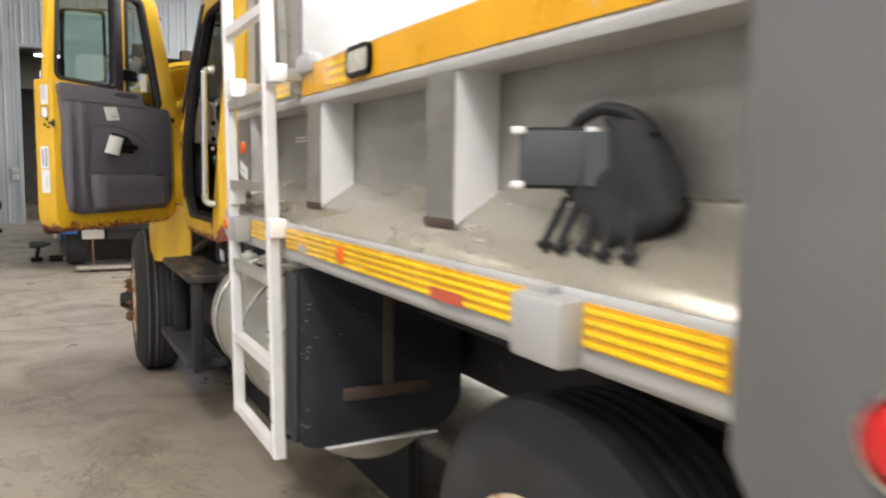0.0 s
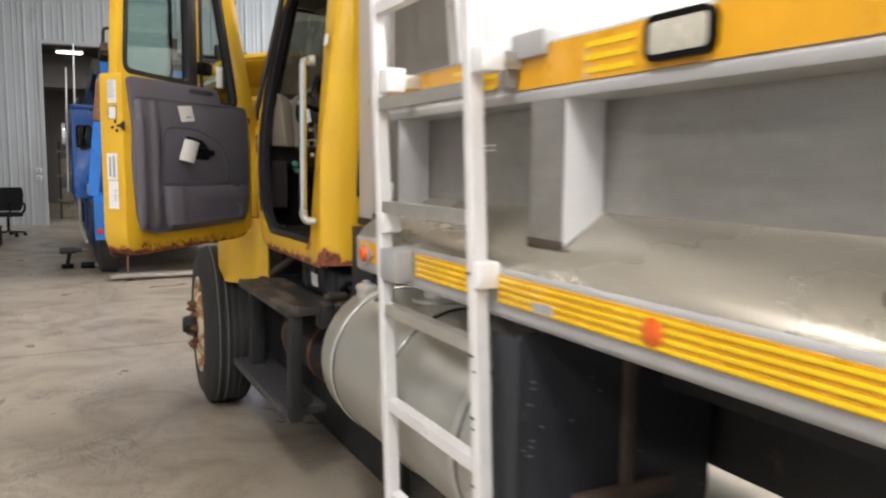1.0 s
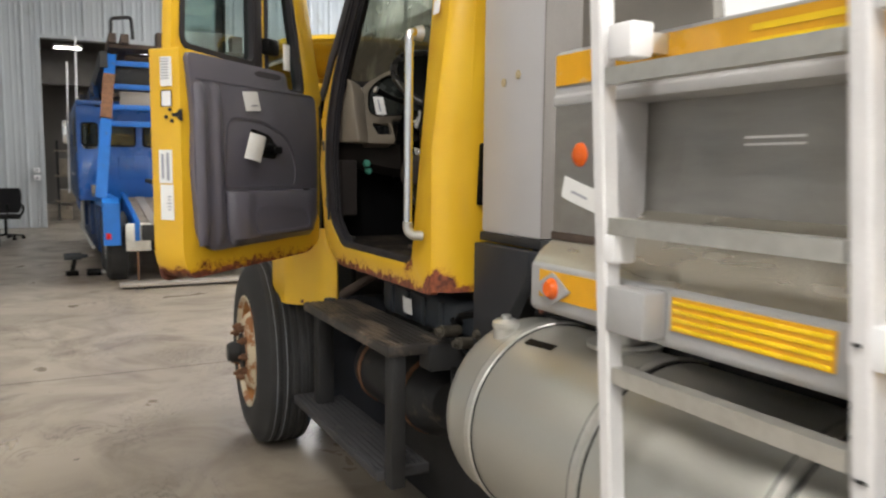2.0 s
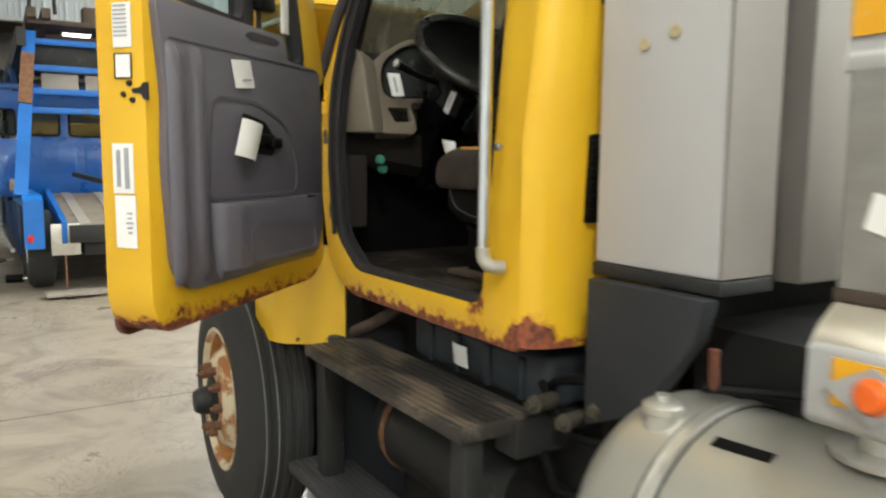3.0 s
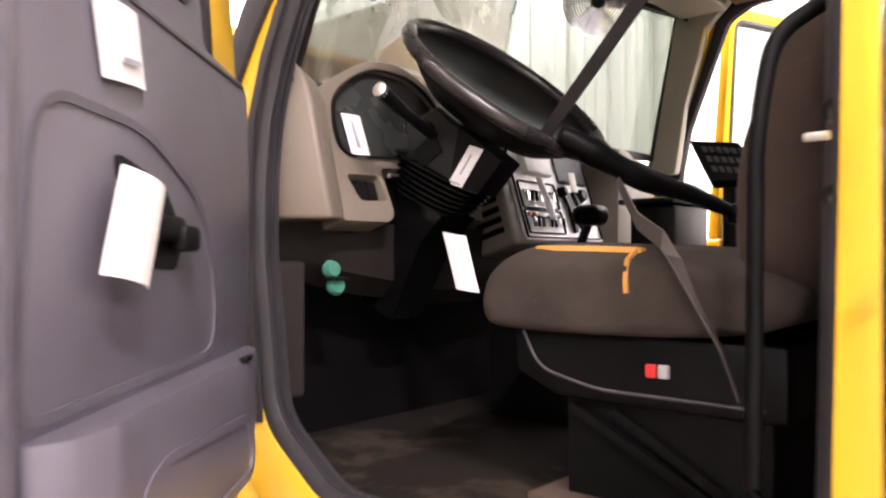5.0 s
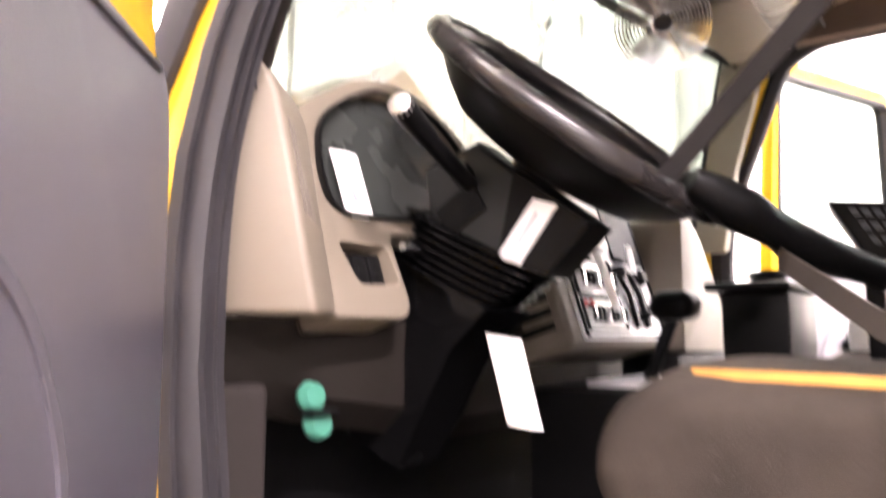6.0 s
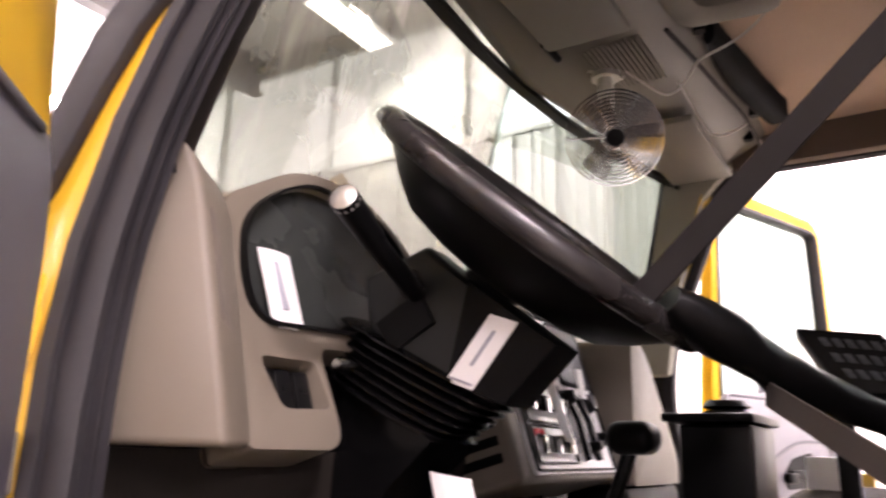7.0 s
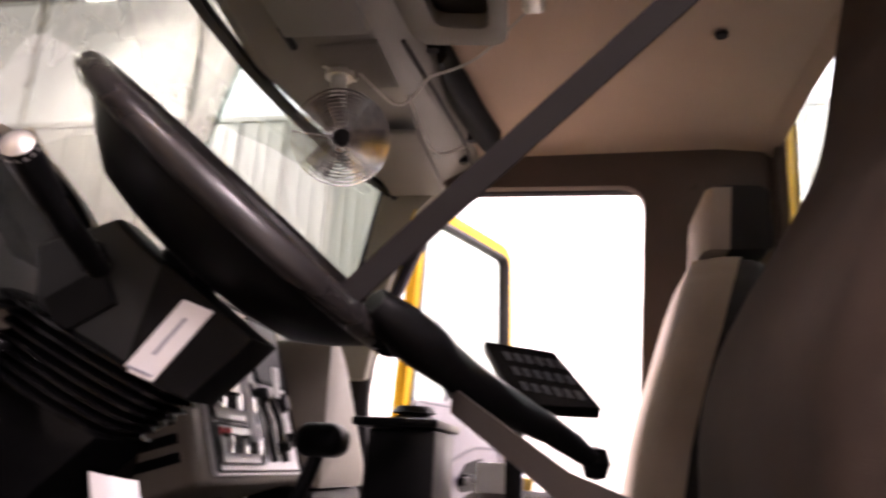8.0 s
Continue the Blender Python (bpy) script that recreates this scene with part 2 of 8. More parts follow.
M_RUBBER = surf("tyre_rubber", (0.028, 0.028, 0.029), 0.75, 0, 0.3, 9, 0.25, 120, (0.075, 0.068, 0.058), -0.02, 6.0)
M_FLAP = surf("mudflap_rubber", (0.022, 0.025, 0.032), 0.55, 0, 0.3, 6, 0.2, 90, (0.10, 0.11, 0.13), -0.07, 9.0)
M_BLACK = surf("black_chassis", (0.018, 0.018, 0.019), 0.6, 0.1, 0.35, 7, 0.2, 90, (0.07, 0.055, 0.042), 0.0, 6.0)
M_TREAD2 = surf("black_lower_step", (0.045, 0.045, 0.0495), 0.55, 0.1, 0.3, 7, 0.3, 60, (0.075, 0.07, 0.068), 0.04, 8.0)
M_TREAD = surf("worn_black_step", (0.040, 0.036, 0.033), 0.55, 0.15, 0.35, 7, 0.3, 60, (0.135, 0.105, 0.08), 0.12, 7.0, stretch=(1, 0.35, 1))
M_RIM = surf("cream_rim_paint", (0.66, 0.58, 0.42), 0.5, 0, 0.1, 8, 0.1, 100, (0.36, 0.14, 0.04), 0.13, 6.0)
M_RUSTEDGE = surf("rusted_paint_edge", (0.12, 0.040, 0.024), 0.8, 0, 0.35, 14, 0.4, 90, (0.50, 0.26, 0.02), -0.06, 9.0)
M_POST = surf("dark_grey_post_paint", (0.15, 0.148, 0.152), 0.45, 0.1, 0.1, 4, 0.05, 120, (0.12, 0.10, 0.09), 0.0, 4.0)
M_RUSTRIM = surf("orange_rusted_rim", (0.40, 0.17, 0.045), 0.8, 0, 0.35, 12, 0.3, 90, (0.55, 0.45, 0.30), -0.02, 6.0)
M_GREASE = surf("greasy_fitting_metal", (0.085, 0.075, 0.06), 0.5, 0.4, 0.4, 16, 0.3, 90, (0.03, 0.026, 0.022), 0.06, 12.0)
M_RUST = surf("rusty_iron", (0.20, 0.10, 0.055), 0.85, 0.1, 0.4, 20, 0.5, 120)
M_SEAL = surf("rubber_seal", (0.026, 0.0245, 0.028), 0.50, 0, 0.2, 8, 0.08, 120, spec=0.25)
M_TRIM = surf("grey_door_trim", (0.110, 0.104, 0.132), 0.33, 0, 0.08, 3, 0.22, 700, (0.145, 0.135, 0.155), -0.05, 5.0, spec=0.8)
M_TRIM3 = surf("shaded_grey_cover", (0.052, 0.048, 0.054), 0.6, 0, 0.08, 3, 0.22, 700)
M_SCUFF = surf("rubber_scuff", (0.20, 0.21, 0.23), 0.7, 0, 0.2, 9)
M_TRIM2 = surf("grey_trim_recess", (0.09, 0.086, 0.105), 0.55, 0, 0.08, 3, 0.22, 700)
M_BEIGE = surf("beige_dash_plastic", (0.165, 0.141, 0.110), 0.5, 0, 0.06, 4, 0.12, 600, (0.18, 0.148, 0.112), -0.03, 5.0)
M_HEADL = surf("tan_headliner", (0.4636, 0.3477, 0.2623), 0.9, 0, 0.07, 3, 0.2, 260)
M_CONSOLE = surf("grey_green_console", (0.1287, 0.1209, 0.09984), 0.55, 0, 0.07, 5, 0.12, 500)
M_PILLAR = surf("pale_pillar_trim", (0.27, 0.262, 0.22), 0.55, 0, 0.07, 5, 0.12, 500)
M_DKPLASTIC = surf("black_plastic", (0.0042, 0.0042, 0.0045), 0.42, 0, 0.2, 6, 0.1, 400, spec=0.12)
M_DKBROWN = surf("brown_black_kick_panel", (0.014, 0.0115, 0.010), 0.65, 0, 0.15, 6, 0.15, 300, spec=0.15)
M_SEAT = surf("grey_brown_seat_cloth", (0.0456, 0.0372, 0.0312), 0.95, 0, 0.4, 8, 0.8, 600, (0.092, 0.080, 0.066), 0.0, 9.0, spec=0.15)
M_SEATY = surf("worn_orange_seat_foam", (0.46, 0.22, 0.045), 0.9, 0, 0.2, 18, 0.4, 200)
M_DOORPOST = surf("brown_post_trim", (0.105, 0.078, 0.062), 0.8, 0, 0.15, 5, 0.2, 500, (0.07, 0.052, 0.042), 0.0, 5.0, spec=0.2)
M_VINYL = surf("dark_seat_back", (0.024, 0.020, 0.019), 0.8, 0, 0.15, 6, 0.2, 500, spec=0.2)
M_BELT = surf("seat_belt_webbing", (0.020, 0.018, 0.018), 0.8, 0, 0.12, 8, 0.3, 700, spec=0.2)
M_BELTLT = surf("taupe_belt_webbing", (0.085, 0.072, 0.064), 0.8, 0, 0.1, 8, 0.3, 700)
M_BOOT = surf("ribbed_boot_rubber", (0.0035, 0.0035, 0.0038), 0.24, 0, 0.2, 8, 0.1, 300, spec=0.22)
M_SHROUD = surf("charcoal_shroud", (0.017, 0.0185, 0.0185), 0.45, 0, 0.15, 6, 0.15, 500, spec=0.3)
M_WHEELRIM = surf("black_leather_rim", (0.020, 0.018, 0.018), 0.30, 0, 0.15, 9, 0.12, 500)
M_SEATBACK = surf("dark_brown_seat_cloth", (0.062, 0.046, 0.038), 0.95, 0, 0.2, 5, 0.5, 700, (0.085, 0.064, 0.053), 0.0, 4.0, spec=0.05)
M_SEATBEIGE = surf("beige_seat_cloth", (0.34, 0.265, 0.21), 0.9, 0, 0.12, 6, 0.3, 800)
M_MAT = surf("dirty_floor_mat", (0.012, 0.0100, 0.0085), 0.9, 0, 0.3, 8, 0.3, 90, (0.042, 0.033, 0.025), 0.10, 3.0, spec=0.1)
M_PANEL = surf("silver_switch_panel", (0.88, 0.88, 0.90), 0.35, 0.05, 0.15, 12, 0.05, 200)
M_PAPER = surf("white_paper_label", (0.80, 0.80, 0.80), 0.6, 0, 0.04, 12, 0.05, 200)
M_INK = surf("faint_print", (0.33, 0.34, 0.40), 0.7, 0, 0.1, 30, 0)
M_WHITEBOX = surf("white_box_paint", (0.46, 0.455, 0.47), 0.38, 0, 0.04, 3, 0.04, 120, (0.56, 0.49, 0.33), -0.08, 7.0)
M_TAUPE = surf("taupe_box_end", (0.32, 0.285, 0.255), 0.5, 0, 0.06, 3, 0.05, 120)
# cabinet taupe; on the white box's rear face it stands in for shade
M_PALETAUPE = surf("taupe_steel_and_shaded_box_end", (0.20, 0.18, 0.17), 0.5, 0, 0.1, 3, 0.05, 120)
M_DKTAUPE = surf("dark_taupe_steel", (0.13, 0.112, 0.10), 0.5, 0, 0.1, 3, 0.05, 120)
M_ORANGE = surf("orange_lens", (0.75, 0.12, 0.008), 0.25, 0, 0.15, 30, 0.1, 300, coat=0.4)
M_RED = surf("red_lens", (0.55, 0.012, 0.015), 0.2, 0, 0.1, 30, 0.1, 300, coat=0.5)
M_REDTAPE = surf("faded_red_tape", (0.48, 0.085, 0.045), 0.5, 0, 0.2, 20, 0.1)
M_LENS = surf("frosted_clear_lens", (0.52, 0.50, 0.42), 0.25, 0, 0.08, 30, 0.1, 300, coat=0.4)
M_TEAL = surf("green_air_freshener", (0.0434, 0.2046, 0.1488), 0.5, 0, 0.1, 20, 0.1)
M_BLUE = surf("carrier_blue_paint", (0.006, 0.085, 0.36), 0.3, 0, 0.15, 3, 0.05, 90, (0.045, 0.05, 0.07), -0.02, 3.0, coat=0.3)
# carrier blue with grime, darkened for the sides that get little light
M_BLUEDK = surf("grimy_shaded_blue_paint", (0.004, 0.035, 0.13), 0.45, 0, 0.3, 4, 0.1, 90, (0.035, 0.030, 0.026), 0.06, 4.0)
M_BLUE2 = surf("bright_blue_paint", (0.012, 0.14, 0.50), 0.4, 0, 0.15, 4, 0.1, 90, (0.12, 0.07, 0.045), 0.0, 5.0)
M_RUSTDK = surf("dark_rusty_steel", (0.075, 0.052, 0.040), 0.75, 0.1, 0.35, 8, 0.3, 70, (0.16, 0.085, 0.05), 0.0, 6.0)
M_DECK = surf("worn_deck_steel", (0.25, 0.21, 0.165), 0.6, 0.2, 0.25, 6, 0.3, 70, (0.12, 0.085, 0.06), 0.05, 5.0)
M_VENT = surf("black_vent_plastic", (0.004, 0.004, 0.0045), 0.7, 0, 0.2, 12, 0.2, 300, spec=0.08)
M_CLOTH = surf("black_mesh_cloth", (0.012, 0.012, 0.014), 0.85, 0, 0.3, 12, 0.4, 300)
M_SLATE = surf("slate_fabric_panel", (0.060, 0.068, 0.075), 0.6, 0, 0.12, 20, 0.2, 300)
M_WHITEPL = surf("white_plastic", (0.78, 0.78, 0.80), 0.4, 0, 0.04, 12, 0.03)
M_WIRE = surf("pale_wire", (0.42, 0.40, 0.36), 0.5, 0, 0.1, 20, 0)
M_REDPL = surf("red_button", (0.65, 0.03, 0.03), 0.35, 0, 0.1, 20, 0)
M_GLASS = glass("window_glass", (0.70, 0.76, 0.74))
# both windshield tints are set dark to dim the bright wall behind the glass
M_SHIELD = glass("windshield_glass", (0.125, 0.150, 0.132))
M_DUSTY = dusty_glass("dusty_windshield", (0.053, 0.058, 0.046), [((1.35, 5.75, 1.90), 0.12, 0.55), ((1.95, 5.76, 1.90), 0.10, 0.52)])
M_MIRROR = surf("mirror_glass", (0.80, 0.85, 0.86), 0.03, 1.0, 0.02, 8, 0.0)
# opaque grey paints in the glare on the dial cover
M_GAUGE = surf("gauge_cover_glare_grey", (0.034, 0.038, 0.036), 0.26, 0, 0.3, 3, 0.0, 300, (0.05, 0.052, 0.05), -0.02, 4.0, spec=0.6)
M_BLADE = glass("clear_blade_plastic", (0.72, 0.68, 0.68), 0.25)
M_LAMP = glow("led_diffuser", (1.0, 0.97, 0.92), 22.0)
M_DAYPANEL = glow("translucent_daylight_panel", (0.93, 0.97, 1.0), 3.2)


# ---- mesh helpers ----
def world_of(ob):
    return ob.matrix_basis.copy() if ob.parent is None else world_of(ob.parent) @ ob.matrix_parent_inverse @ ob.matrix_basis


def link_under(ob, parent):
    ob.parent = parent
    ob.matrix_parent_inverse = world_of(parent).inverted()
    return ob


def thing(name, at, label, category, group="", kind=""):
    """An empty at a thing's base."""
    ob = new(name)
    ob.location = SHIFT[0] @ Vector(at)
    ob.empty_display_size = 0.1
    return tagged(ob, label, category, group, kind)


SHIFT = [Matrix.Identity(4)]


def shift(x=0.0, y=0.0, z=0.0):
    """Everything built from here on is set over by this much, until the next call."""
    SHIFT[0] = Matrix.Translation((x, y, z))


def part(name, bm, material, parent=None, label="", angle=35, m=None):
    """Links a bmesh as one mesh object, under a thing or a part."""
    bmesh.ops.transform(bm, matrix=SHIFT[0], verts=bm.verts[:])
    bmesh.ops.recalc_face_normals(bm, faces=bm.faces[:])
    me = bpy.data.meshes.new(name)
    bm.to_mesh(me)
    bm.free()
    me.materials.append(material)
    me.polygons.foreach_set("use_smooth", [True] * len(me.polygons))
    me.set_sharp_from_angle(angle=radians(angle))
    ob = new(name, me)
    if m is not None:
        ob.matrix_basis = m
    if parent is not None:
        link_under(ob, parent)
    return tagged(ob, label)


def same_mesh(name, other, parent, m=None):
    """Another object on the mesh of other."""
    ob = new(name, other.data)
    if m is not None:
        ob.matrix_basis = m
    if parent is not None:
        link_under(ob, parent)
    return ob


def bmn():
    return bmesh.new()


def merge(bm, other, m=None):
    if m is not None:
        bmesh.ops.transform(other, matrix=m, verts=other.verts[:])
    me = bpy.data.meshes.new("tmp")
    other.to_mesh(me)
    other.free()
    bm.from_mesh(me)
    bpy.data.meshes.remove(me)
    return bm


def box(x0, x1, y0, y1, z0, z1, bev=0.0, seg=2, bm=None, m=None):
    t = bmn()
    bmesh.ops.create_cube(t, size=1)
    for v in t.verts:
        v.co = Vector((x0 if v.co.x < 0 else x1, y0 if v.co.y < 0 else y1, z0 if v.co.z < 0 else z1))
    if bev:
        bmesh.ops.bevel(t, geom=t.edges[:], offset=bev, segments=seg, profile=0.5, affect="EDGES", clamp_overlap=True)
    if m is not None:
        bmesh.ops.transform(t, matrix=m, verts=t.verts[:])
    return t if bm is None else merge(bm, t)


def frame_to(direction):
    """A turn that brings z onto the direction."""
    return Vector(direction).to_track_quat("Z", "Y").to_matrix().to_4x4()


def cyl(p0, p1, r0, r1=None, seg=18, bm=None):
    p0, p1 = Vector(p0), Vector(p1)
    t = bmn()
    bmesh.ops.create_cone(t, cap_ends=True, segments=seg, radius1=r0, radius2=r0 if r1 is None else r1, depth=(p1 - p0).length)
    bmesh.ops.transform(t, matrix=Matrix.Translation((p0 + p1) / 2) @ frame_to(p1 - p0), verts=t.verts[:])
    return t if bm is None else merge(bm, t)


def lathe(profile, m, seg=28, bm=None):
    """Turns (radius, height) pairs round the z axis of the pose m."""
    t = bmn()
    rings = []
    for r, h in profile:
        if r < 1e-5:
            rings.append([t.verts.new((0, 0, h))])
        else:
            rings.append([t.verts.new((r * math.cos(2 * math.pi * i / seg), r * math.sin(2 * math.pi * i / seg), h)) for i in range(seg)])
    for a, b in zip(rings, rings[1:]):
        for i in range(seg):
            j = (i + 1) % seg
            f = [a[i % len(a)], a[j % len(a)], b[j % len(b)], b[i % len(b)]]
            f = list(dict.fromkeys(f))
            if len(f) > 2:
                t.faces.new(f)
    bmesh.ops.transform(t, matrix=m, verts=t.verts[:])
    return t if bm is None else merge(bm, t)


def bend(points, radius, seg=5):
    """Rounds the inner corners of an open line."""
    pts = [Vector(p) for p in points]
    out = [pts[0]]
    for a, b, c in zip(pts, pts[1:], pts[2:]):
        u, v = (a - b), (c - b)
        d = min(radius, u.length * 0.45, v.length * 0.45)
        p, q = b + u.normalized() * d, b + v.normalized() * d
        out += [p.lerp(b, s / seg).lerp(b.lerp(q, s / seg), s / seg) for s in range(seg + 1)]
    return out + [pts[-1]]


def sweep(points, ring, closed=False, up=(0, 0, 1), bm=None):
    """Carries a ring of (side, up) offsets along a line."""
    pts = [Vector(p) for p in points]
    t = bmn()
    n, rows, ref = len(pts), [], Vector(up)
    for i, p in enumerate(pts):
        a = pts[i - 1] if (i > 0 or closed) else p
        b = pts[(i + 1) % n] if (i < n - 1 or closed) else p
        d = (b - a).normalized()
        side = d.cross(ref)
        if side.length < 1e-3:
            side = d.cross(Vector((1, 0, 0)))
        side.normalize()
        top = side.cross(d)
        rows.append([t.verts.new(p + side * s + top * h) for s, h in ring])
    k = len(ring)
    for i in range(n if closed else n - 1):
        a, b = rows[i], rows[(i + 1) % n]
        for j in range(k):
            t.faces.new((a[j], a[(j + 1) % k], b[(j + 1) % k], b[j]))
    if not closed:
        t.faces.new(rows[0])
        t.faces.new(rows[-1])
    return t if bm is None else merge(bm, t)


def circle(r, seg=12):
    return [(r * math.cos(2 * math.pi * i / seg), r * math.sin(2 * math.pi * i / seg)) for i in range(seg)]


def rect(w, h):
    return [(-w / 2, -h / 2), (w / 2, -h / 2), (w / 2, h / 2), (-w / 2, h / 2)]


def tube(points, r, seg=12, radius=0.0, closed=False, bm=None, up=(0, 0, 1)):
    return sweep(bend(points, radius) if radius else points, circle(r, seg), closed, up, bm)


def rounded(points, radius, seg=5):
    """Rounds the corners of a closed flat outline; radius may be a list."""
    pts = [Vector(p) for p in points]
    n, out = len(pts), []
    for i, b in enumerate(pts):
        r = radius[i] if isinstance(radius, (list, tuple)) else radius
        u, v = pts[i - 1] - b, pts[(i + 1) % n] - b
        d = min(r, u.length * 0.48, v.length * 0.48)
        if d < 1e-4:
            out.append(b)
            continue
        p, q = b + u.normalized() * d, b + v.normalized() * d
        out += [p.lerp(b, s / seg).lerp(b.lerp(q, s / seg), s / seg) for s in range(seg + 1)]
    return out


def plate(outline, holes, thick, m, bev=0.0, bm=None):
    """A flat sheet with holes in the xy plane of the pose m, thick along its z."""
    t = bmn()
    for loop in [outline, *holes]:
        vs = [t.verts.new((p[0], p[1], 0)) for p in loop]
        for a, b in zip(vs, vs[1:] + vs[:1]):
            t.edges.new((a, b))
    bmesh.ops.triangle_fill(t, use_beauty=True, use_dissolve=False, edges=t.edges[:], normal=(0, 0, 1))
    grown = bmesh.ops.extrude_face_region(t, geom=t.faces[:])
    bmesh.ops.translate(t, vec=(0, 0, thick), verts=[g for g in grown["geom"] if isinstance(g, bmesh.types.BMVert)])
    if bev:
        bmesh.ops.recalc_face_normals(t, faces=t.faces[:])
        rim = [e for e in t.edges if len(e.link_faces) == 2 and e.calc_face_angle(0) > 0.9]
        bmesh.ops.bevel(t, geom=rim, offset=bev, segments=2, profile=0.5, affect="EDGES", clamp_overlap=True)
    bmesh.ops.transform(t, matrix=m, verts=t.verts[:])
    return t if bm is None else merge(bm, t)


def axes(o, ex, ey, ez):
    """A pose from an origin and three axes."""
    m = Matrix.Identity(4)
    for i, a in enumerate((ex, ey, ez, o)):
        for j in range(3):
            m[j][i] = a[j]
    return m


def along_y(y):
    """Flat coordinates (x, z) at the given y, thickness towards +y."""
    return axes((0, y, 0), (1, 0, 0), (0, 0, 1), (0, 1, 0))


def along_x(x):
    """Flat coordinates (y, z) at the given x, thickness towards +x."""
    return axes((x, 0, 0), (0, 1, 0), (0, 0, 1), (1, 0, 0))


def prism(profile, y0, y1, bm=None):
    """A closed (x, z) profile carried from y0 to y1."""
    return plate(profile, [], y1 - y0, along_y(y0), 0, bm)


def loft(rings, cap=True, bm=None):
    t = bmn()
    vs = [[t.verts.new(p) for p in r] for r in rings]
    k = len(vs[0])
    for a, b in zip(vs, vs[1:]):
        for j in range(k):
            t.faces.new((a[j], a[(j + 1) % k], b[(j + 1) % k], b[j]))
    if cap:
        t.faces.new(vs[0])
        t.faces.new(vs[-1])
    return t if bm is None else merge(bm, t)


def pad(x0, x1, y0, y1, z0, z1, soft=0.05, seg=4):
    """A stuffed cushion: a box with full round edges."""
    return box(x0, x1, y0, y1, z0, z1, soft, seg)


def bars(name, rows, material, parent, thick=0.0015):
    """Print that cannot be read, as bars: rows of (centre, width vector, height vector)."""
    t = bmn()
    for c, w, h in rows:
        c, w, h = Vector(c), Vector(w), Vector(h)
        n = w.cross(h).normalized() * thick
        loft([[c - w / 2 - h / 2 + s, c + w / 2 - h / 2 + s, c + w / 2 + h / 2 + s, c - w / 2 + h / 2 + s] for s in (n * -1, n)], True, t)
    return part(name, t, material, parent)


def card(c, w, h, thick=0.002, bow=0.0):
    """A thin paper label about c, spanned by w and h, bowed out a little."""
    c, w, h = Vector(c), Vector(w), Vector(h)
    n = w.cross(h).normalized()
    rings = []
    for i in range(7):
        s = i / 6 - 0.5
        o = c + w * s + n * bow * (1 - 4 * s * s)
        rings.append([o - h / 2 - n * thick / 2, o + h / 2 - n * thick / 2, o + h / 2 + n * thick / 2, o - h / 2 + n * thick / 2])
    return loft(rings)


# ---- the hall ----
W_X0, W_X1, S_Y, N_Y = -10.0, 7.5, -9.0, 23.0
GATE = (-0.27, 5.2, 4.57)

tagged(part("floor", box(-14, 12, -12, 42, -0.2, 0.0), M_FLOOR), "stained and scuffed concrete workshop floor", "floor", kind="structure")
t = bmn()
for jy in (-3.5, 2.2, 8.0, 13.7, 19.4):
    box(W_X0, W_X1, jy - 0.004, jy + 0.004, 0.0, 0.0015, bm=t)
for jx in (-6.0, -2.6, 4.6):
    box(jx - 0.004, jx + 0.004, S_Y, N_Y, 0.0, 0.0015, bm=t)
tagged(part("floor_joint", t, M_BEAM), "dark saw-cut joints in the concrete floor", "floor joint", kind="structure")

# backing walls
t = box(W_X0 - 0.25, GATE[0], N_Y, N_Y + 0.25, 0, CEIL)
box(GATE[1], W_X1 + 0.25, N_Y, N_Y + 0.25, 0, CEIL, bm=t)
box(GATE[0], GATE[1], N_Y, N_Y + 0.25, GATE[2], CEIL, bm=t)
wall_north = tagged(part("wall_north", t, M_WALL), "grey ribbed sheet-metal end wall with a wide gateway", "wall", kind="structure")
SILL = 5.07
t = box(W_X1, W_X1 + 0.25, S_Y, N_Y, 0, SILL)
box(W_X1, W_X1 + 0.25, S_Y, N_Y, CEIL - 0.25, CEIL, bm=t)
wall_east = tagged(part("wall_east", t, M_EAST), "white ribbed sheet-metal side wall under a daylight band", "wall", kind="structure")
wall_west = tagged(part("wall_west", box(W_X0 - 0.25, W_X0, S_Y, N_Y, 0, CEIL), M_WALL), "grey sheet-metal side wall", "wall", kind="structure")
wall_south = tagged(part("wall_south", box(W_X0 - 0.25, W_X1 + 0.25, S_Y - 0.25, S_Y, 0, CEIL), M_WALL), "grey sheet-metal end wall", "wall", kind="structure")
t = box(W_X0 - 0.25, W_X1 + 0.25, S_Y - 0.25, N_Y + 0.25, CEIL, CEIL + 0.2)
tagged(part("ceiling", t, M_CEIL), "pale lined workshop ceiling", "ceiling", kind="structure")
for i, by in enumerate((-5.0, 0.8, 6.6, 12.4, 18.2)):
    t = box(W_X0, W_X1, by - 0.09, by + 0.09, CEIL - 0.50, CEIL - 0.46)
    box(W_X0, W_X1, by - 0.09, by + 0.09, CEIL - 0.04, CEIL - 0.001, bm=t)
    box(W_X0, W_X1, by - 0.008, by + 0.008, CEIL - 0.47, CEIL - 0.03, bm=t)
    tagged(part("ceiling_beam", t, M_BEAM), "dark steel roof beam under the ceiling", "beam", "roof beams", "structure")

# clerestory: translucent panes between mullions
t = bmn()
for k in range(17):
    my = S_Y + 0.06 + k * 2.0
    box(W_X1 + 0.02, W_X1 + 0.16, min(my, N_Y - 0.05) - 0.02, min(my, N_Y - 0.05) + 0.02, SILL, CEIL - 0.25, bm=t)
box(W_X1 - 0.02, W_X1 + 0.18, S_Y, N_Y, SILL - 0.06, SILL, bm=t)
window_1 = tagged(part("window_1", t, M_EAST), "long clerestory window of translucent daylight panes", "window", kind="structure")
pane = None
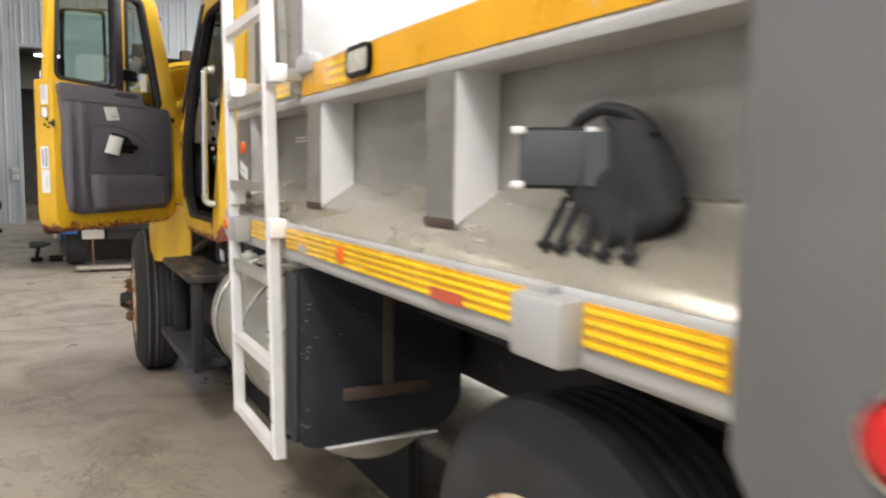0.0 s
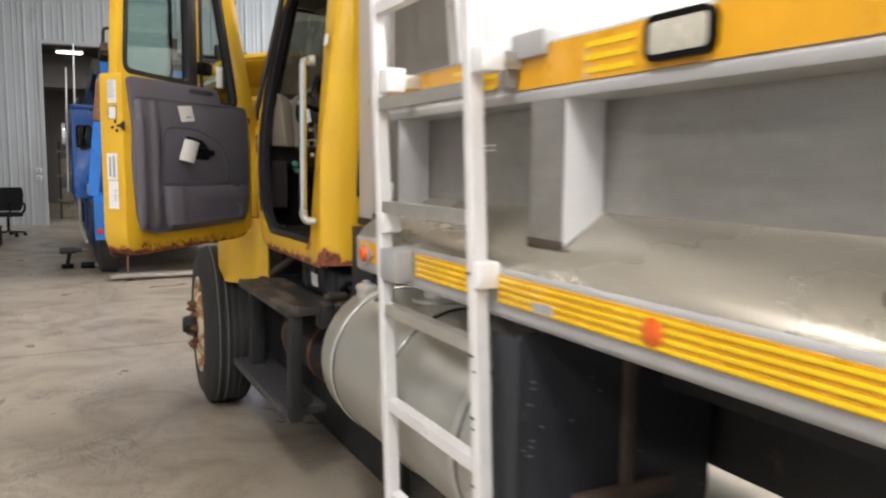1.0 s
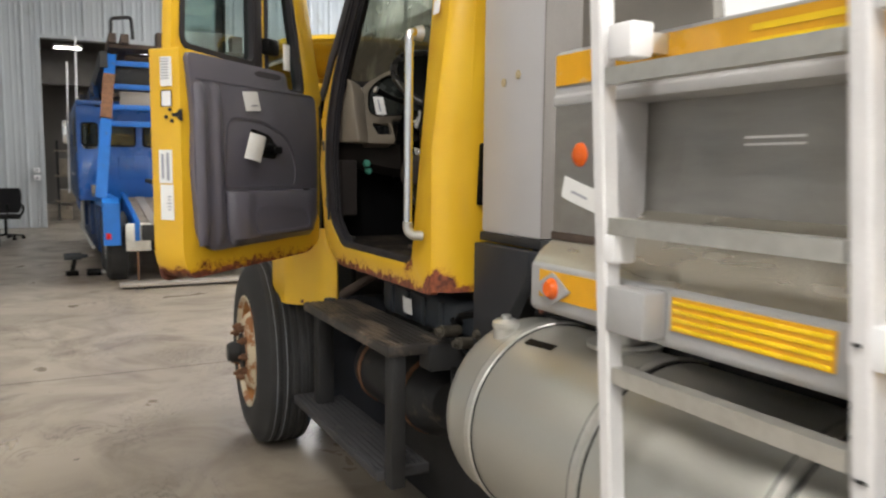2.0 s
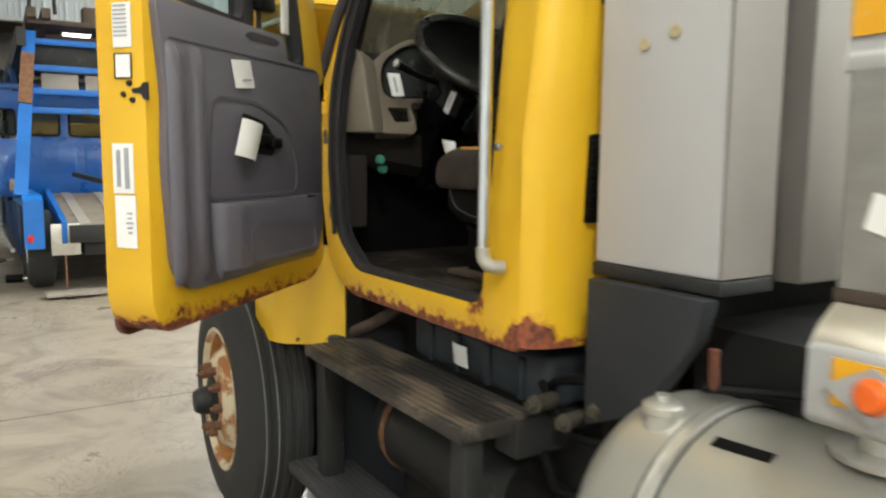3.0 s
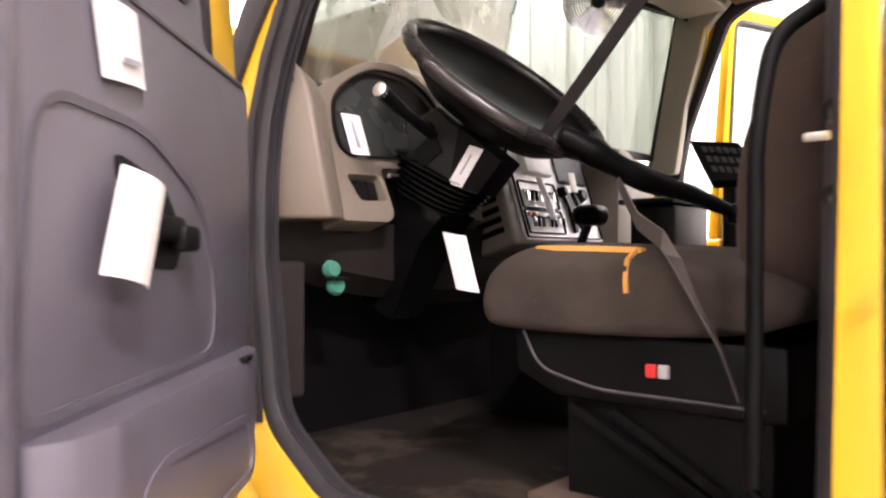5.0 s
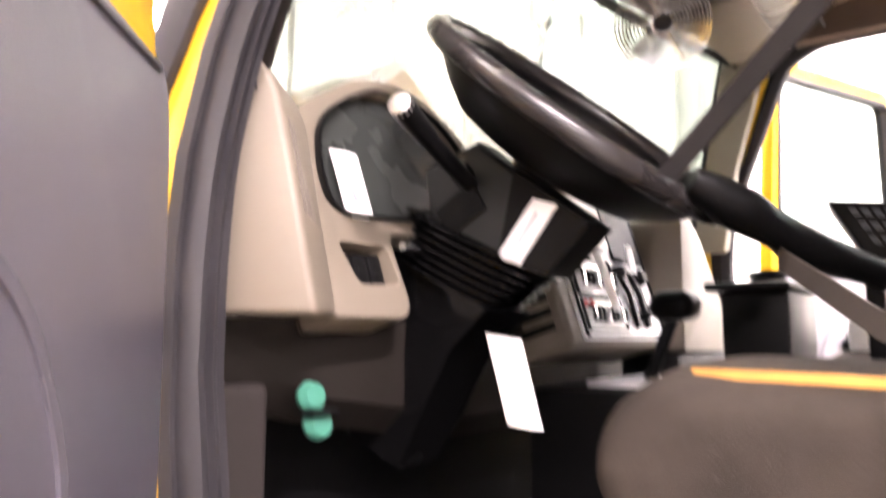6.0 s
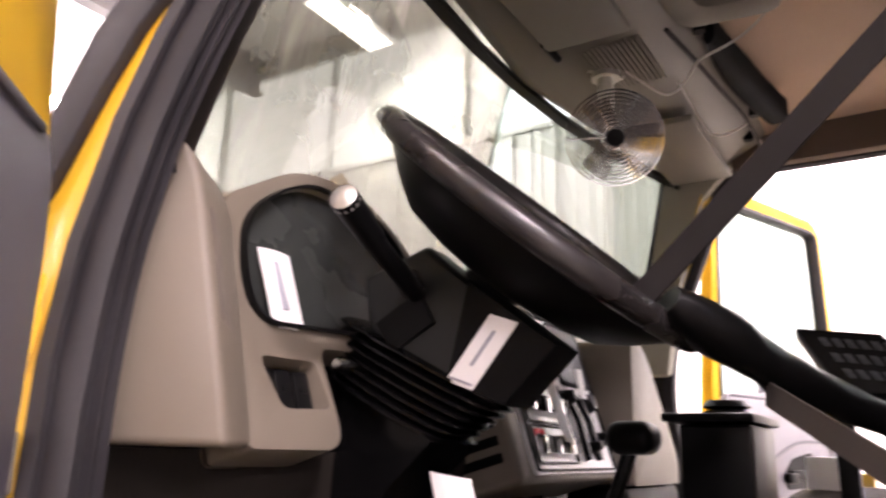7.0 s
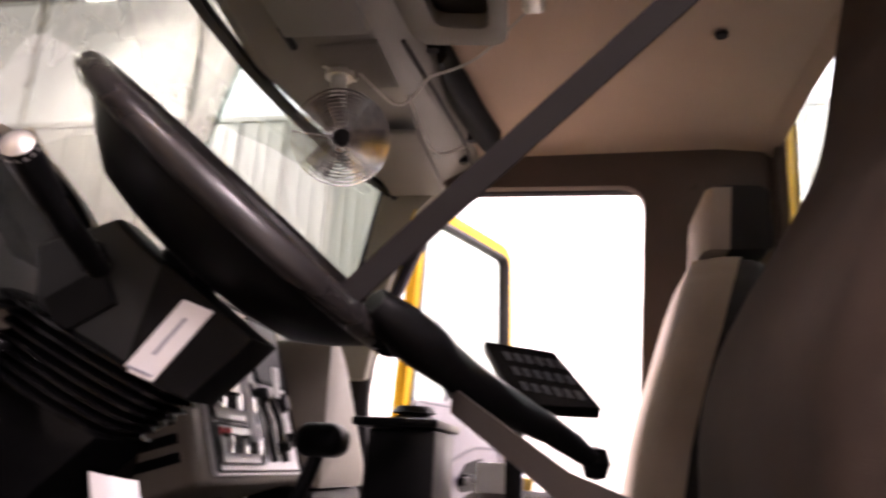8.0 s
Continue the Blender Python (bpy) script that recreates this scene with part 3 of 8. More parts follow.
for k in range(16):
    m = Matrix.Translation((W_X1 + 0.10, S_Y + 1.06 + 2.0 * k, 0))
    if pane is None:
        pane = part("pane", box(-0.01, 0.01, -0.96, 0.96, SILL, CEIL - 0.25), M_DAYPANEL, window_1, "", 35, m)
    else:
        same_mesh("pane", pane, window_1, m)


def rib_sheet(width, height):
    """A ribbed cladding sheet: flat pan, two low swages and a high rib, in xz, proud towards -y."""
    prof = [(0, 0), (0.03, 0)]
    for c, h, w in ((0.075, 0.032, 0.03), (0.30, 0.008, 0.02), (0.44, 0.008, 0.02), (0.575, 0.032, 0.03), (0.80, 0.008, 0.02), (0.92, 0.008, 0.02)):
        prof += [(c - w - 0.012, 0), (c - w + 0.008, -h), (c + w - 0.008, -h), (c + w + 0.012, 0)]
    prof += [(1.0, 0)]
    prof = [(x * width, y) for x, y in prof]
    loop = prof + [(x, y + 0.003) for x, y in reversed(prof)]
    return plate(loop, [], height, Matrix.Identity(4))


def clad(wall, place, spans, material):
    sheets = {}
    for u0, u1, z0, z1 in spans:
        n = max(1, round((u1 - u0) / 0.92))
        w = (u1 - u0) / n
        for i in range(n):
            key = (round(w, 4), round(z1 - z0, 4))
            m = place(u0 + i * w, z0)
            if key in sheets:
                same_mesh("wall_panel", sheets[key], wall, m)
            else:
                sheets[key] = part("wall_panel", rib_sheet(*key), material, wall, "", 20, m)


clad(wall_north, lambda u, z: pose(u, N_Y - 0.004, z), [(-10.0, GATE[0], 0.02, CEIL - 0.02), (GATE[0], GATE[1], GATE[2] + 0.02, CEIL - 0.02),
     (GATE[1], 7.5, 0.02, CEIL - 0.02)], M_WALL)
sheet = None
for k in range(32):
    m = pose(W_X1 - 0.004, S_Y + 1.0 * (k + 1), 0.02, 0, 0, -90)
    if sheet is None:
        sheet = part("wall_panel", rib_sheet(1.0, SILL - 0.10), M_EAST, wall_east, "", 20, m)
    else:
        same_mesh("wall_panel", sheet, wall_east, m)

# gateway jambs and head
t = box(GATE[0] - 0.09, GATE[0] - 0.001, N_Y - 0.05, N_Y - 0.001, 0, GATE[2] + 0.09)
box(GATE[0], GATE[1], N_Y - 0.05, N_Y - 0.001, GATE[2] + 0.001, GATE[2] + 0.09, bm=t)
tagged(part("trim", t, M_WALL), "pale metal trim round the gateway", "door trim", kind="structure")

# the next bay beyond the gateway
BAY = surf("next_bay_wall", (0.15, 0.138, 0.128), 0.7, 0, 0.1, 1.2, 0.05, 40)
t = box(-8, 10, 36, 36.2, 0, 5.6)
box(-8.2, -8, 23.3, 36.2, 0, 5.6, bm=t)
box(10, 10.2, 23.3, 36.2, 0, 5.6, bm=t)
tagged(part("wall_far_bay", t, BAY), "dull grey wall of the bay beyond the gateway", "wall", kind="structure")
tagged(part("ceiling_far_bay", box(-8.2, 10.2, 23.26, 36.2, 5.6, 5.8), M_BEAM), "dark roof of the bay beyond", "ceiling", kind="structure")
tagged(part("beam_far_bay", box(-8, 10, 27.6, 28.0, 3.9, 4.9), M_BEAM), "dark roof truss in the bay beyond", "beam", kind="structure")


def led_lamp(x, y, z, group, drop=0.60, w=0.62):
    lamp = thing("ceiling_light", (x, y, z), "white LED high-bay light hanging from the ceiling", "ceiling light", group)
    part("housing", box(x - w, x + w, y - 0.20, y + 0.20, z, z + 0.07, 0.015), M_WHITEPL, lamp)
    part("diffuser", box(x - w + 0.04, x + w - 0.04, y - 0.17, y + 0.17, z - 0.012, z - 0.001), M_LAMP, lamp, "glowing white diffuser")
    t = cyl((x - w + 0.12, y, z + 0.07), (x - w + 0.12, y, z + drop), 0.006, seg=6)
    part("hanger", t, M_WIRE, lamp)
    part("hanger", cyl((x + w - 0.12, y, z + 0.07), (x + w - 0.12, y, z + drop), 0.006, seg=6), M_WIRE, lamp)


# lamp bodies for the added fill row at the east wall
for wy in (-5.0, 0.0, 5.0, 10.0, 15.0, 20.0):
    led_lamp(6.55, wy, 6.33, "wall washers", 0.57)
for lx, ly in LAMP_PLACES:
    led_lamp(lx, ly, CEIL - 0.60, "high-bay lights of the workshop")
for lx, ly in ((0.4, 25.6), (2.6, 25.6), (1.2, 31.0), (2.4, 33.0)):
    led_lamp(lx, ly, 4.72 if ly < 27 else 4.5, "lights of the bay beyond", 5.6 - (4.72 if ly < 27 else 4.5), 0.36)
    area_lamp("far_bay_led", pose(lx, ly, 4.68 if ly < 27 else 4.46), 0.62, 0.3, 38, LED)


# ---- the yellow dump truck: it faces +y, its left side is at x about 1, its middle at x = 2 ----
XC = 2.0
truck = thing("dump_truck", (XC, 3.5, 0), "yellow dump truck with open cab doors, tilted hood and stainless body", "truck")


def lean(bm):
    """Cab sides lean inwards above the belt line."""
    for v in bm.verts:
        k = max(0.0, v.co.z - 1.62) * 0.13
        s = (XC - v.co.x) / 1.0
        v.co.x += k * max(-1, min(1, s))
    return bm


def mirror_x(bm):
    for v in bm.verts:
        v.co.x = 2 * XC - v.co.x
    return bm


# -- cab shell --
OPENING = [(4.56, 1.18), (5.345, 1.175), (5.515, 1.29), (5.552, 1.55), (5.578, 1.74), (5.584, 1.85), (5.566, 1.978), (5.536, 2.07), (5.37, 2.44), (5.27, 2.49), (4.62, 2.49), (4.56, 2.42)]
OPEN_R = [0.07, 0.05, 0.06, 0.05, 0.05, 0.05, 0.05, 0.05, 0.04, 0.04, 0.05, 0.05]
OUTER = [(4.40, 1.085), (5.38, 1.085), (5.58, 1.18), (5.65, 1.50), (5.69, 1.92), (5.615, 2.08), (5.44, 2.50), (5.36, 2.66), (4.40, 2.66)]


def cab_side():
    return lean(plate(rounded(OUTER, [0.02, 0.05, 0.1, 0.05, 0.05, 0.05, 0.05, 0.05, 0.05]), [rounded(OPENING, OPEN_R)], 0.031, along_x(1.0), 0.005))


part("cab_side", cab_side(), M_YELLOW, truck, "yellow cab side with rusted sill", 40)
part("cab_side", mirror_x(cab_side()), M_YELLOW, truck, "", 40)


def rear_corner():
    """The rounded rear corner of the cab."""
    arc = [(1.0, 4.402), (1.006, 4.388), (1.022, 4.370), (1.05, 4.356), (1.085, 4.347), (1.115, 4.342), (1.15, 4.340)]
    inner = [(x + 0.03 if i < 3 else x + 0.015, min(4.402, y + (0.0 if i == 0 else 0.03))) for i, (x, y) in enumerate(arc)]
    loop = arc + list(reversed(inner))
    return lean(loft([[Vector((x, y, z)) for x, y in loop] for z in (1.10, 1.13, 1.5, 1.62, 2.1, 2.62)]))


part("cab_corner", rear_corner(), M_YELLOW, truck)
part("cab_corner", mirror_x(rear_corner()), M_YELLOW, truck)
t = plate([(1.10, 1.10), (2.90, 1.10), (2.845, 2.68), (1.16, 2.68)], [rounded([(1.18, 1.95), (2.872, 1.95), (2.812, 2.655), (1.25, 2.65)], 0.04)], 0.006, along_y(4.343))
cab_back = part("cab_back", t, M_YELLOW, truck)
part("rear_window", plate(rounded([(1.185, 1.955), (2.868, 1.955), (2.808, 2.652), (1.255, 2.648)], 0.04), [], 0.005, along_y(4.351)), M_GLASS, cab_back, "rear cab window")
# roof: crowned sheet
rings = []
for y, drop in ((4.335, 0.03), (4.44, 0.0), (5.0, 0.0), (5.40, 0.0), (5.60, 0.03)):
    xs = [1.13, 1.17, 1.30, 1.7, 2.0, 2.3, 2.7, 2.83, 2.87]
    hs = [2.60, 2.665, 2.70, 2.735, 2.745, 2.735, 2.70, 2.665, 2.60]
    rings.append([Vector((x, y, h - drop)) for x, h in zip(xs, hs)] + [Vector((x, y, h - drop - 0.02)) for x, h in zip(reversed(xs[1:-1]), reversed(hs[1:-1]))])
part("cab_roof", loft(rings), M_YELLOW, truck)
# sill and floor pan
part("cab_floor", box(1.077, 2.923, 4.375, 5.60, 1.10, 1.165), M_BLACK, truck)
floor_mat = part("floor_mat", box(1.078, 2.9, 4.42, 5.75, 1.166, 1.184, 0.006), M_MAT, truck, "dirty worn rubber floor mat")
# firewall under and behind the dash
part("firewall", box(1.04, 2.96, 5.76, 5.80, 1.1, 1.93), M_DKPLASTIC, truck)
t = box(1.02, 2.98, 5.80, 6.0, 1.93, 1.975, 0.02)
part("cowl", t, M_YCLEAN, truck)
# A pillars outside: a slim yellow post in front of each opening, and the dark inner trim
for side in (0, 1):
    ring = [(-0.028, -0.03), (0.028, -0.03), (0.034, 0.02), (0.0, 0.04), (-0.034, 0.02)]
    t = sweep([(1.088, 5.63, 1.93), (1.158, 5.425, 2.46)], ring)
    part("a_pillar", t if side == 0 else mirror_x(t), M_YELLOW, truck)
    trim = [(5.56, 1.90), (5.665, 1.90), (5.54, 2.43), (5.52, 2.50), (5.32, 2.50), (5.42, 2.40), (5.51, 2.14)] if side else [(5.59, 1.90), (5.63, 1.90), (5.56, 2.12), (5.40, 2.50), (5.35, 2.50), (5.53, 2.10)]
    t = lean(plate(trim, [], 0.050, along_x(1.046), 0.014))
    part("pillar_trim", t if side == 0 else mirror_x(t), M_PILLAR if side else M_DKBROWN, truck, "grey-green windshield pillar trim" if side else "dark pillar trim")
    strip = [(5.650, 1.915), (5.605, 2.02), (5.572, 2.08), (5.537, 2.12), (5.43, 2.33), (5.34, 2.55), (5.42, 2.55), (5.52, 2.33), (5.61, 2.15), (5.652, 2.10), (5.68, 2.025), (5.72, 1.94), (5.735, 1.88), (5.68, 1.875)]
    t = lean(plate(strip, [], 0.016, along_x(0.986), 0.004))
    part("pillar_moulding", t if side == 0 else mirror_x(t), M_SEAL, truck, "black moulding on the front door pillar")
    # the rubber seal round the opening
    loop = [Vector((1.0, p.x, p.y)) for p in rounded(OPENING, OPEN_R)]
    t = lean(sweep(loop, [(0.006, 0.003), (0.006, 0.060), (-0.010, 0.060), (-0.018, 0.057), (-0.010, 0.052), (-0.018, 0.047), (-0.020, 0.041), (-0.010, 0.036), (-0.019, 0.031), (-0.021, 0.022), (-0.013, 0.010), (-0.002, 0.003)], True, (1, 0, 0)))
    part("door_seal", t if side == 0 else mirror_x(t), M_SEAL, truck, "dark rubber door seal")
    lip = [Vector((0.9975, y + 0.004, z)) for y, z in OPENING[2:9]]
    t = lean(sweep(lip, rect(0.024, 0.006), False, (1, 0, 0)))
    part("seal_lip", t if side == 0 else mirror_x(t), M_SEAL, truck)
    t = lean(plate([(4.40, 1.12), (5.42, 1.12), (5.60, 1.22), (5.62, 1.92), (5.40, 2.64), (4.40, 2.64)], [rounded([(y + (-0.004 if y < 5 else 0.004), z + (-0.004 if z < 1.8 else 0.004)) for y, z in OPENING], OPEN_R)], 0.012, along_x(1.0325)))
    part("opening_trim", t if side == 0 else mirror_x(t), M_VINYL, truck)
# windshield with black border
WS = [Vector((1.10, 5.66, 1.97)), Vector((2.90, 5.66, 1.97)), Vector((2.82, 5.485, 2.66)), Vector((1.18, 5.485, 2.66))]


def shield_at(u, v):
    p = WS[0].lerp(WS[1], u).lerp(WS[3].lerp(WS[2], u), v)
    p.y += 0.10 * (1 - (2 * u - 1) ** 2)
    return p


for lo, hi, mat, lab in ((0, 8, M_DUSTY, "dusty wiper-swept windshield half"), (8, 16, M_SHIELD, "dust-free windshield half, tinted to dim the wall beyond")):
    t = bmn()
    grid = [[t.verts.new(shield_at(i / 16, j / 6)) for i in range(lo, hi + 1)] for j in range(7)]
    for a, b in zip(grid, grid[1:]):
        for i in range(hi - lo):
            t.faces.new((a[i], a[i + 1], b[i + 1], b[i]))
    part("windshield", t, mat, truck, lab)
part("windshield_bar", sweep([shield_at(0.5, 0), shield_at(0.5, 1)], rect(0.012, 0.008), False, (0, 1, 0)), M_GLASS, truck)
edge = [shield_at(i / 16, 0) for i in range(17)] + [shield_at(1, j / 6) for j in range(1, 7)] + [shield_at(1 - i / 16, 1) for i in range(1, 17)] + [shield_at(0, 1 - j / 6) for j in range(1, 6)]
part("windshield_gasket", sweep(edge, rect(0.03, 0.022), True, (0, 1, 0)), M_SEAL, truck)

# small things on the cab side
t = lathe([(0, 0.012), (0.009, 0.011), (0.012, 0.004), (0.012, -0.004)], axes((0.992, 4.483, 1.604), (0, 1, 0), (0, 0, 1), (-1, 0, 0)), 12)
part("button_stud", t, M_CHROME, truck)
t = lean(box(1.152, 1.200, 4.325, 4.346, 1.415, 1.638, 0.006))
for k in range(6):
    lean(box(1.155, 1.197, 4.321, 4.327, 1.435 + k * 0.034, 1.452 + k * 0.034, 0.002, bm=t))
part("air_vent", t, M_DKPLASTIC, truck, "black slotted cab air vent")
t = tube([(1.0, 4.50, 2.03), (0.950, 4.488, 2.03), (0.948, 4.487, 1.70), (0.946, 4.486, 1.345)], 0.0165, 14, 0.03)
grab = part("grab_handle", t, M_CHROME, truck, "long chrome grab handle")
t = tube([(0.946, 4.486, 1.350), (0.946, 4.486, 1.325), (0.958, 4.478, 1.302), (0.998, 4.468, 1.298)], 0.0185, 14, 0.018)
part("foot_socket", t, M_ALU, grab, "dull grey socket at the handle's foot")
part("mount", lathe([(0, 0.02), (0.022, 0.018), (0.028, 0.0), (0.028, -0.01)], axes((0.995, 4.50, 2.03), (0, 1, 0), (0, 0, 1), (-1, 0, 0)), 14), M_ALU, grab)
t = card((0.999, 4.50, 2.13), (0, -0.05, 0), (0, 0, 0.05), 0.002)
part("side_sticker", lean(t), M_PAPER, truck)
# door catch and striker on the rear post of the opening
part("striker", cyl((1.008, 4.562, 1.720), (1.010, 4.585, 1.720), 0.005, seg=10), M_ALU, truck)
for z in (1.659, 1.746):
    part("plug", lathe([(0, 0.006), (0.010, 0.005), (0.014, 0.0)], axes((1.010, 4.561, z), (1, 0, 0), (0, 0, 1), (0, 1, 0)), 12), M_DKPLASTIC, truck)
# inner black grab bar on the post behind the seat
part("inner_grab_bar", tube([(1.13, 4.585, 1.90), (1.10, 4.645, 1.86), (1.09, 4.662, 1.74), (1.085, 4.664, 1.285), (1.10, 4.60, 1.225)], 0.0105, 12, 0.05), M_DKPLASTIC, truck, "black inner grab bar")

# -- tilted hood standing open in front of the cab --
HOOD = [(0.74, 1.05), (0.72, 1.75), (0.80, 2.12), (1.02, 2.30), (1.40, 2.36), (2.60, 2.36), (2.98, 2.30), (3.20, 2.12), (3.28, 1.75), (3.26, 1.05)]
out = rounded(HOOD, [0.05, 0.2, 0.2, 0.15, 0.1, 0.1, 0.15, 0.2, 0.2, 0.05], 4)
inn = [Vector((XC + (p.x - XC) * 0.975, 1.05 + (p.y - 1.05) * 0.975)) for p in out]


def hood_ring(y, k, dz):
    return [Vector((XC + (p.x - XC) * k, y, 1.05 + (p.y - 1.05) * k + dz)) for p in out] + [Vector((XC + (p.x - XC) * k, y, 1.05 + (p.y - 1.05) * k + dz)) for p in reversed(inn)]


t = loft([hood_ring(6.62, 1.0, 0.0), hood_ring(6.66, 0.985, 0.0), hood_ring(7.05, 0.97, 0.0), hood_ring(7.45, 0.90, 0.0)])
hood = part("hood", t, M_YCLEAN, truck, "yellow engine hood tilted open", 50)
part("hood_front", plate([Vector((XC + (p.x - XC) * 0.90, 1.05 + (p.y - 1.05) * 0.90)) for p in out], [], 0.03, along_y(7.44)), M_YCLEAN, truck)
t = sweep([Vector((p.x, 6.615, p.y)) for p in out[6:-6]], rect(0.028, 0.05), False, (0, 1, 0))
part("hood_lip", t, M_YCLEAN, hood)
t = plate([(2.20, 2.36), (2.78, 2.36), (2.47, 2.56)], [], 0.012, along_y(6.50))
part("hood_bracket", t, M_YCLEAN, hood)

# engine block and frame, dark under and before the cab
t = box(1.45, 2.55, 5.85, 7.0, 0.75, 1.55, 0.05)
cyl((1.35, 6.5, 1.45), (2.6, 6.5, 1.45), 0.16, bm=t)
part("engine", t, M_BLACK, truck, "dark grimy engine")
for fx in (1.55, 2.37):
    part("frame_rail", box(fx, fx + 0.08, 0.2, 7.3, 0.72, 1.0, 0.01), M_BLACK, truck)
# added block that hides the bright far-side floor under the cab
t = box(1.66, 2.34, 3.6, 5.86, 0.48, 1.02, 0.06)
cyl((2.0, 1.6, 0.62), (2.0, 3.6, 0.70), 0.06, bm=t)
part("underside_block", t, M_BLACK, truck, "added dark block and shaft filling the truck's underside")
part("front_axle", box(1.1, 2.9, 6.13, 6.27, 0.42, 0.56, 0.02), M_BLACK, truck)
# added sheet, unseen, so no light leaks under the truck from the right
part("far_side_blocker", box(2.90, 2.95, 1.95, 5.60, 0.16, 1.19, 0.01), M_BLACK, truck, "added black sheet closing off light from the far side")
part("underbody", box(1.3, 2.7, 0.25, 4.1, 1.0, 1.19), M_BLACK, truck)


# -- wheels --
def tyre_mesh(m, w=0.28, r=0.515):
    prof = [(0.295, 0.02), (0.30, -0.005), (0.36, -0.02), (0.43, -0.012), (0.475, 0.012), (0.505, 0.03), (r, 0.055)]
    for k in range(4):
        c = 0.055 + (k + 0.75) * (w - 0.11) / 4
        prof += [(r, c - 0.012), (r - 0.012, c - 0.007), (r - 0.012, c + 0.007), (r, c + 0.012)]
    prof += [(r, w - 0.055), (0.505, w - 0.03), (0.475, w - 0.012), (0.43, w + 0.012), (0.36, w + 0.02), (0.30, w + 0.005), (0.295, w - 0.02)]
    return lathe(prof, m, 56)


def wheel(x, y, face, hubbed, label, turn=0):
    """A disc wheel on its axle at (x, y); face +1 looks along -x. x is the outer plane of the tyre."""
    m = pose(x, y, 0.515, 0, 0, turn) @ axes((0, 0, 0), (0, 1, 0), (0, 0, 1), (1, 0, 0)) if face > 0 else axes((x, y, 0.515), (0, 1, 0), (0, 0, 1), (-1, 0, 0))
    root = part("wheel", tyre_mesh(m), M_RUBBER, truck, label, 30)
    if hubbed:
        rim = [(0.297, 0.26), (0.297, 0.02), (0.312, 0.0), (0.312, -0.012), (0.298, -0.012), (0.282, 0.02), (0.262, 0.055), (0.225, 0.03), (0.20, -0.01),
               (0.165, -0.028), (0.10, -0.030), (0.10, 0.02)]
    else:
        rim = [(0.297, 0.26), (0.297, 0.02), (0.312, 0.0), (0.312, -0.012), (0.298, -0.012), (0.282, 0.03), (0.25, 0.14), (0.16, 0.16), (0.10, 0.16)]
    disc = part("rim", lathe(rim, m, 48), M_RIM, root, "cream steel rim flaking to rust")
    for k in range(5):
        a = 2 * math.pi * (k + 0.3) / 5
        c = m @ Vector((0.243 * math.cos(a), 0.243 * math.sin(a), 0.036 if hubbed else 0.15))
        part("hand_hole", lathe([(0, -0.004), (0.028, -0.003), (0.032, 0.006)], Matrix.Translation(c) @ m.to_3x3().to_4x4(), 14), M_RUST, root)
    if hubbed:
        part("rim_well", lathe([(0.290, 0.006), (0.276, 0.027), (0.262, 0.0525), (0.246, 0.041), (0.232, 0.031)], m, 48), M_RUSTRIM, root, "orange-rusted rim well")
        for r, z in ((0.5165, 0.058), (0.5165, 0.108)):
            part("tread_line", lathe([(r - 0.003, z - 0.003), (r, z - 0.002), (r, z + 0.002), (r - 0.003, z + 0.003)], m, 56), M_SCUFF, root)
    base = -0.030 if hubbed else 0.14
    hub = [(0, base - 0.085), (0.045, base - 0.082), (0.058, base - 0.06), (0.06, base - 0.02), (0.10, base - 0.01), (0.105, base + 0.01)]
    part("hub", lathe(hub, m, 24), M_BLACK, root, "greasy black hub cap")
    nuts = None
    for k in range(10):
        a = 2 * math.pi * k / 10
        q = m @ Matrix.Translation((0.142 * math.cos(a), 0.142 * math.sin(a), base - 0.002))
        if nuts is None:
            nuts = lathe([(0, -0.045), (0.009, -0.044), (0.010, -0.03), (0.019, -0.028), (0.021, 0.004)], Matrix.Identity(4), 6)
            nut = part("lug_nut", nuts, M_RUST, root, "", 20, q)
        else:
            same_mesh("lug_nut", nut, root, q)
    return root


wheel(0.745, 6.19, 1, True, "worn front tyre on a cream rim", -3)
wheel(3.21, 6.20, -1, True, "worn front tyre on a cream rim")
wheel(1.02, 1.36, 1, False, "black rear dual tyre")
wheel(1.36, 1.36, 1, False, "black rear dual tyre")
wheel(2.98, 1.36, -1, False, "black rear dual tyre")
wheel(2.64, 1.36, -1, False, "black rear dual tyre")
part("rear_axle", cyl((1.5, 1.36, 0.515), (2.5, 1.36, 0.515), 0.09), M_BLACK, truck)
# splash panel behind the front wheel
for side in (0, 1):
    plan = bend([(0.815, 5.90, 0), (0.845, 5.70, 0), (0.985, 5.62, 0), (1.03, 5.50, 0)], 0.08)
    t = loft([[Vector((p.x, p.y, 0.85)), Vector((p.x, p.y, 1.24)), Vector((p.x + 0.012, p.y + 0.014, 1.24)), Vector((p.x + 0.012, p.y + 0.014, 0.85))] for p in plan])
    splash = part("splash_panel", t if side == 0 else mirror_x(t), M_YSPLASH, truck, "yellow splash panel behind the front wheel")
    t = bmn()
    for q in ((0.90, 5.655, 0.872), (1.0, 5.598, 0.872)):
        cyl(q, (q[0] - 0.004, q[1] - 0.008, q[2]), 0.008, seg=10, bm=t)
    part("bolt", t if side == 0 else mirror_x(t), M_RUST, splash)
# added black sheets that keep the gap beside each front wheel dark
part("wheel_gap_blocker", box(1.13, 1.16, 5.57, 6.95, 0.20, 1.20, 0.01), M_BLACK, truck)
part("wheel_gap_blocker", box(2.84, 2.87, 5.57, 6.95, 0.20, 1.20, 0.01), M_BLACK, truck)
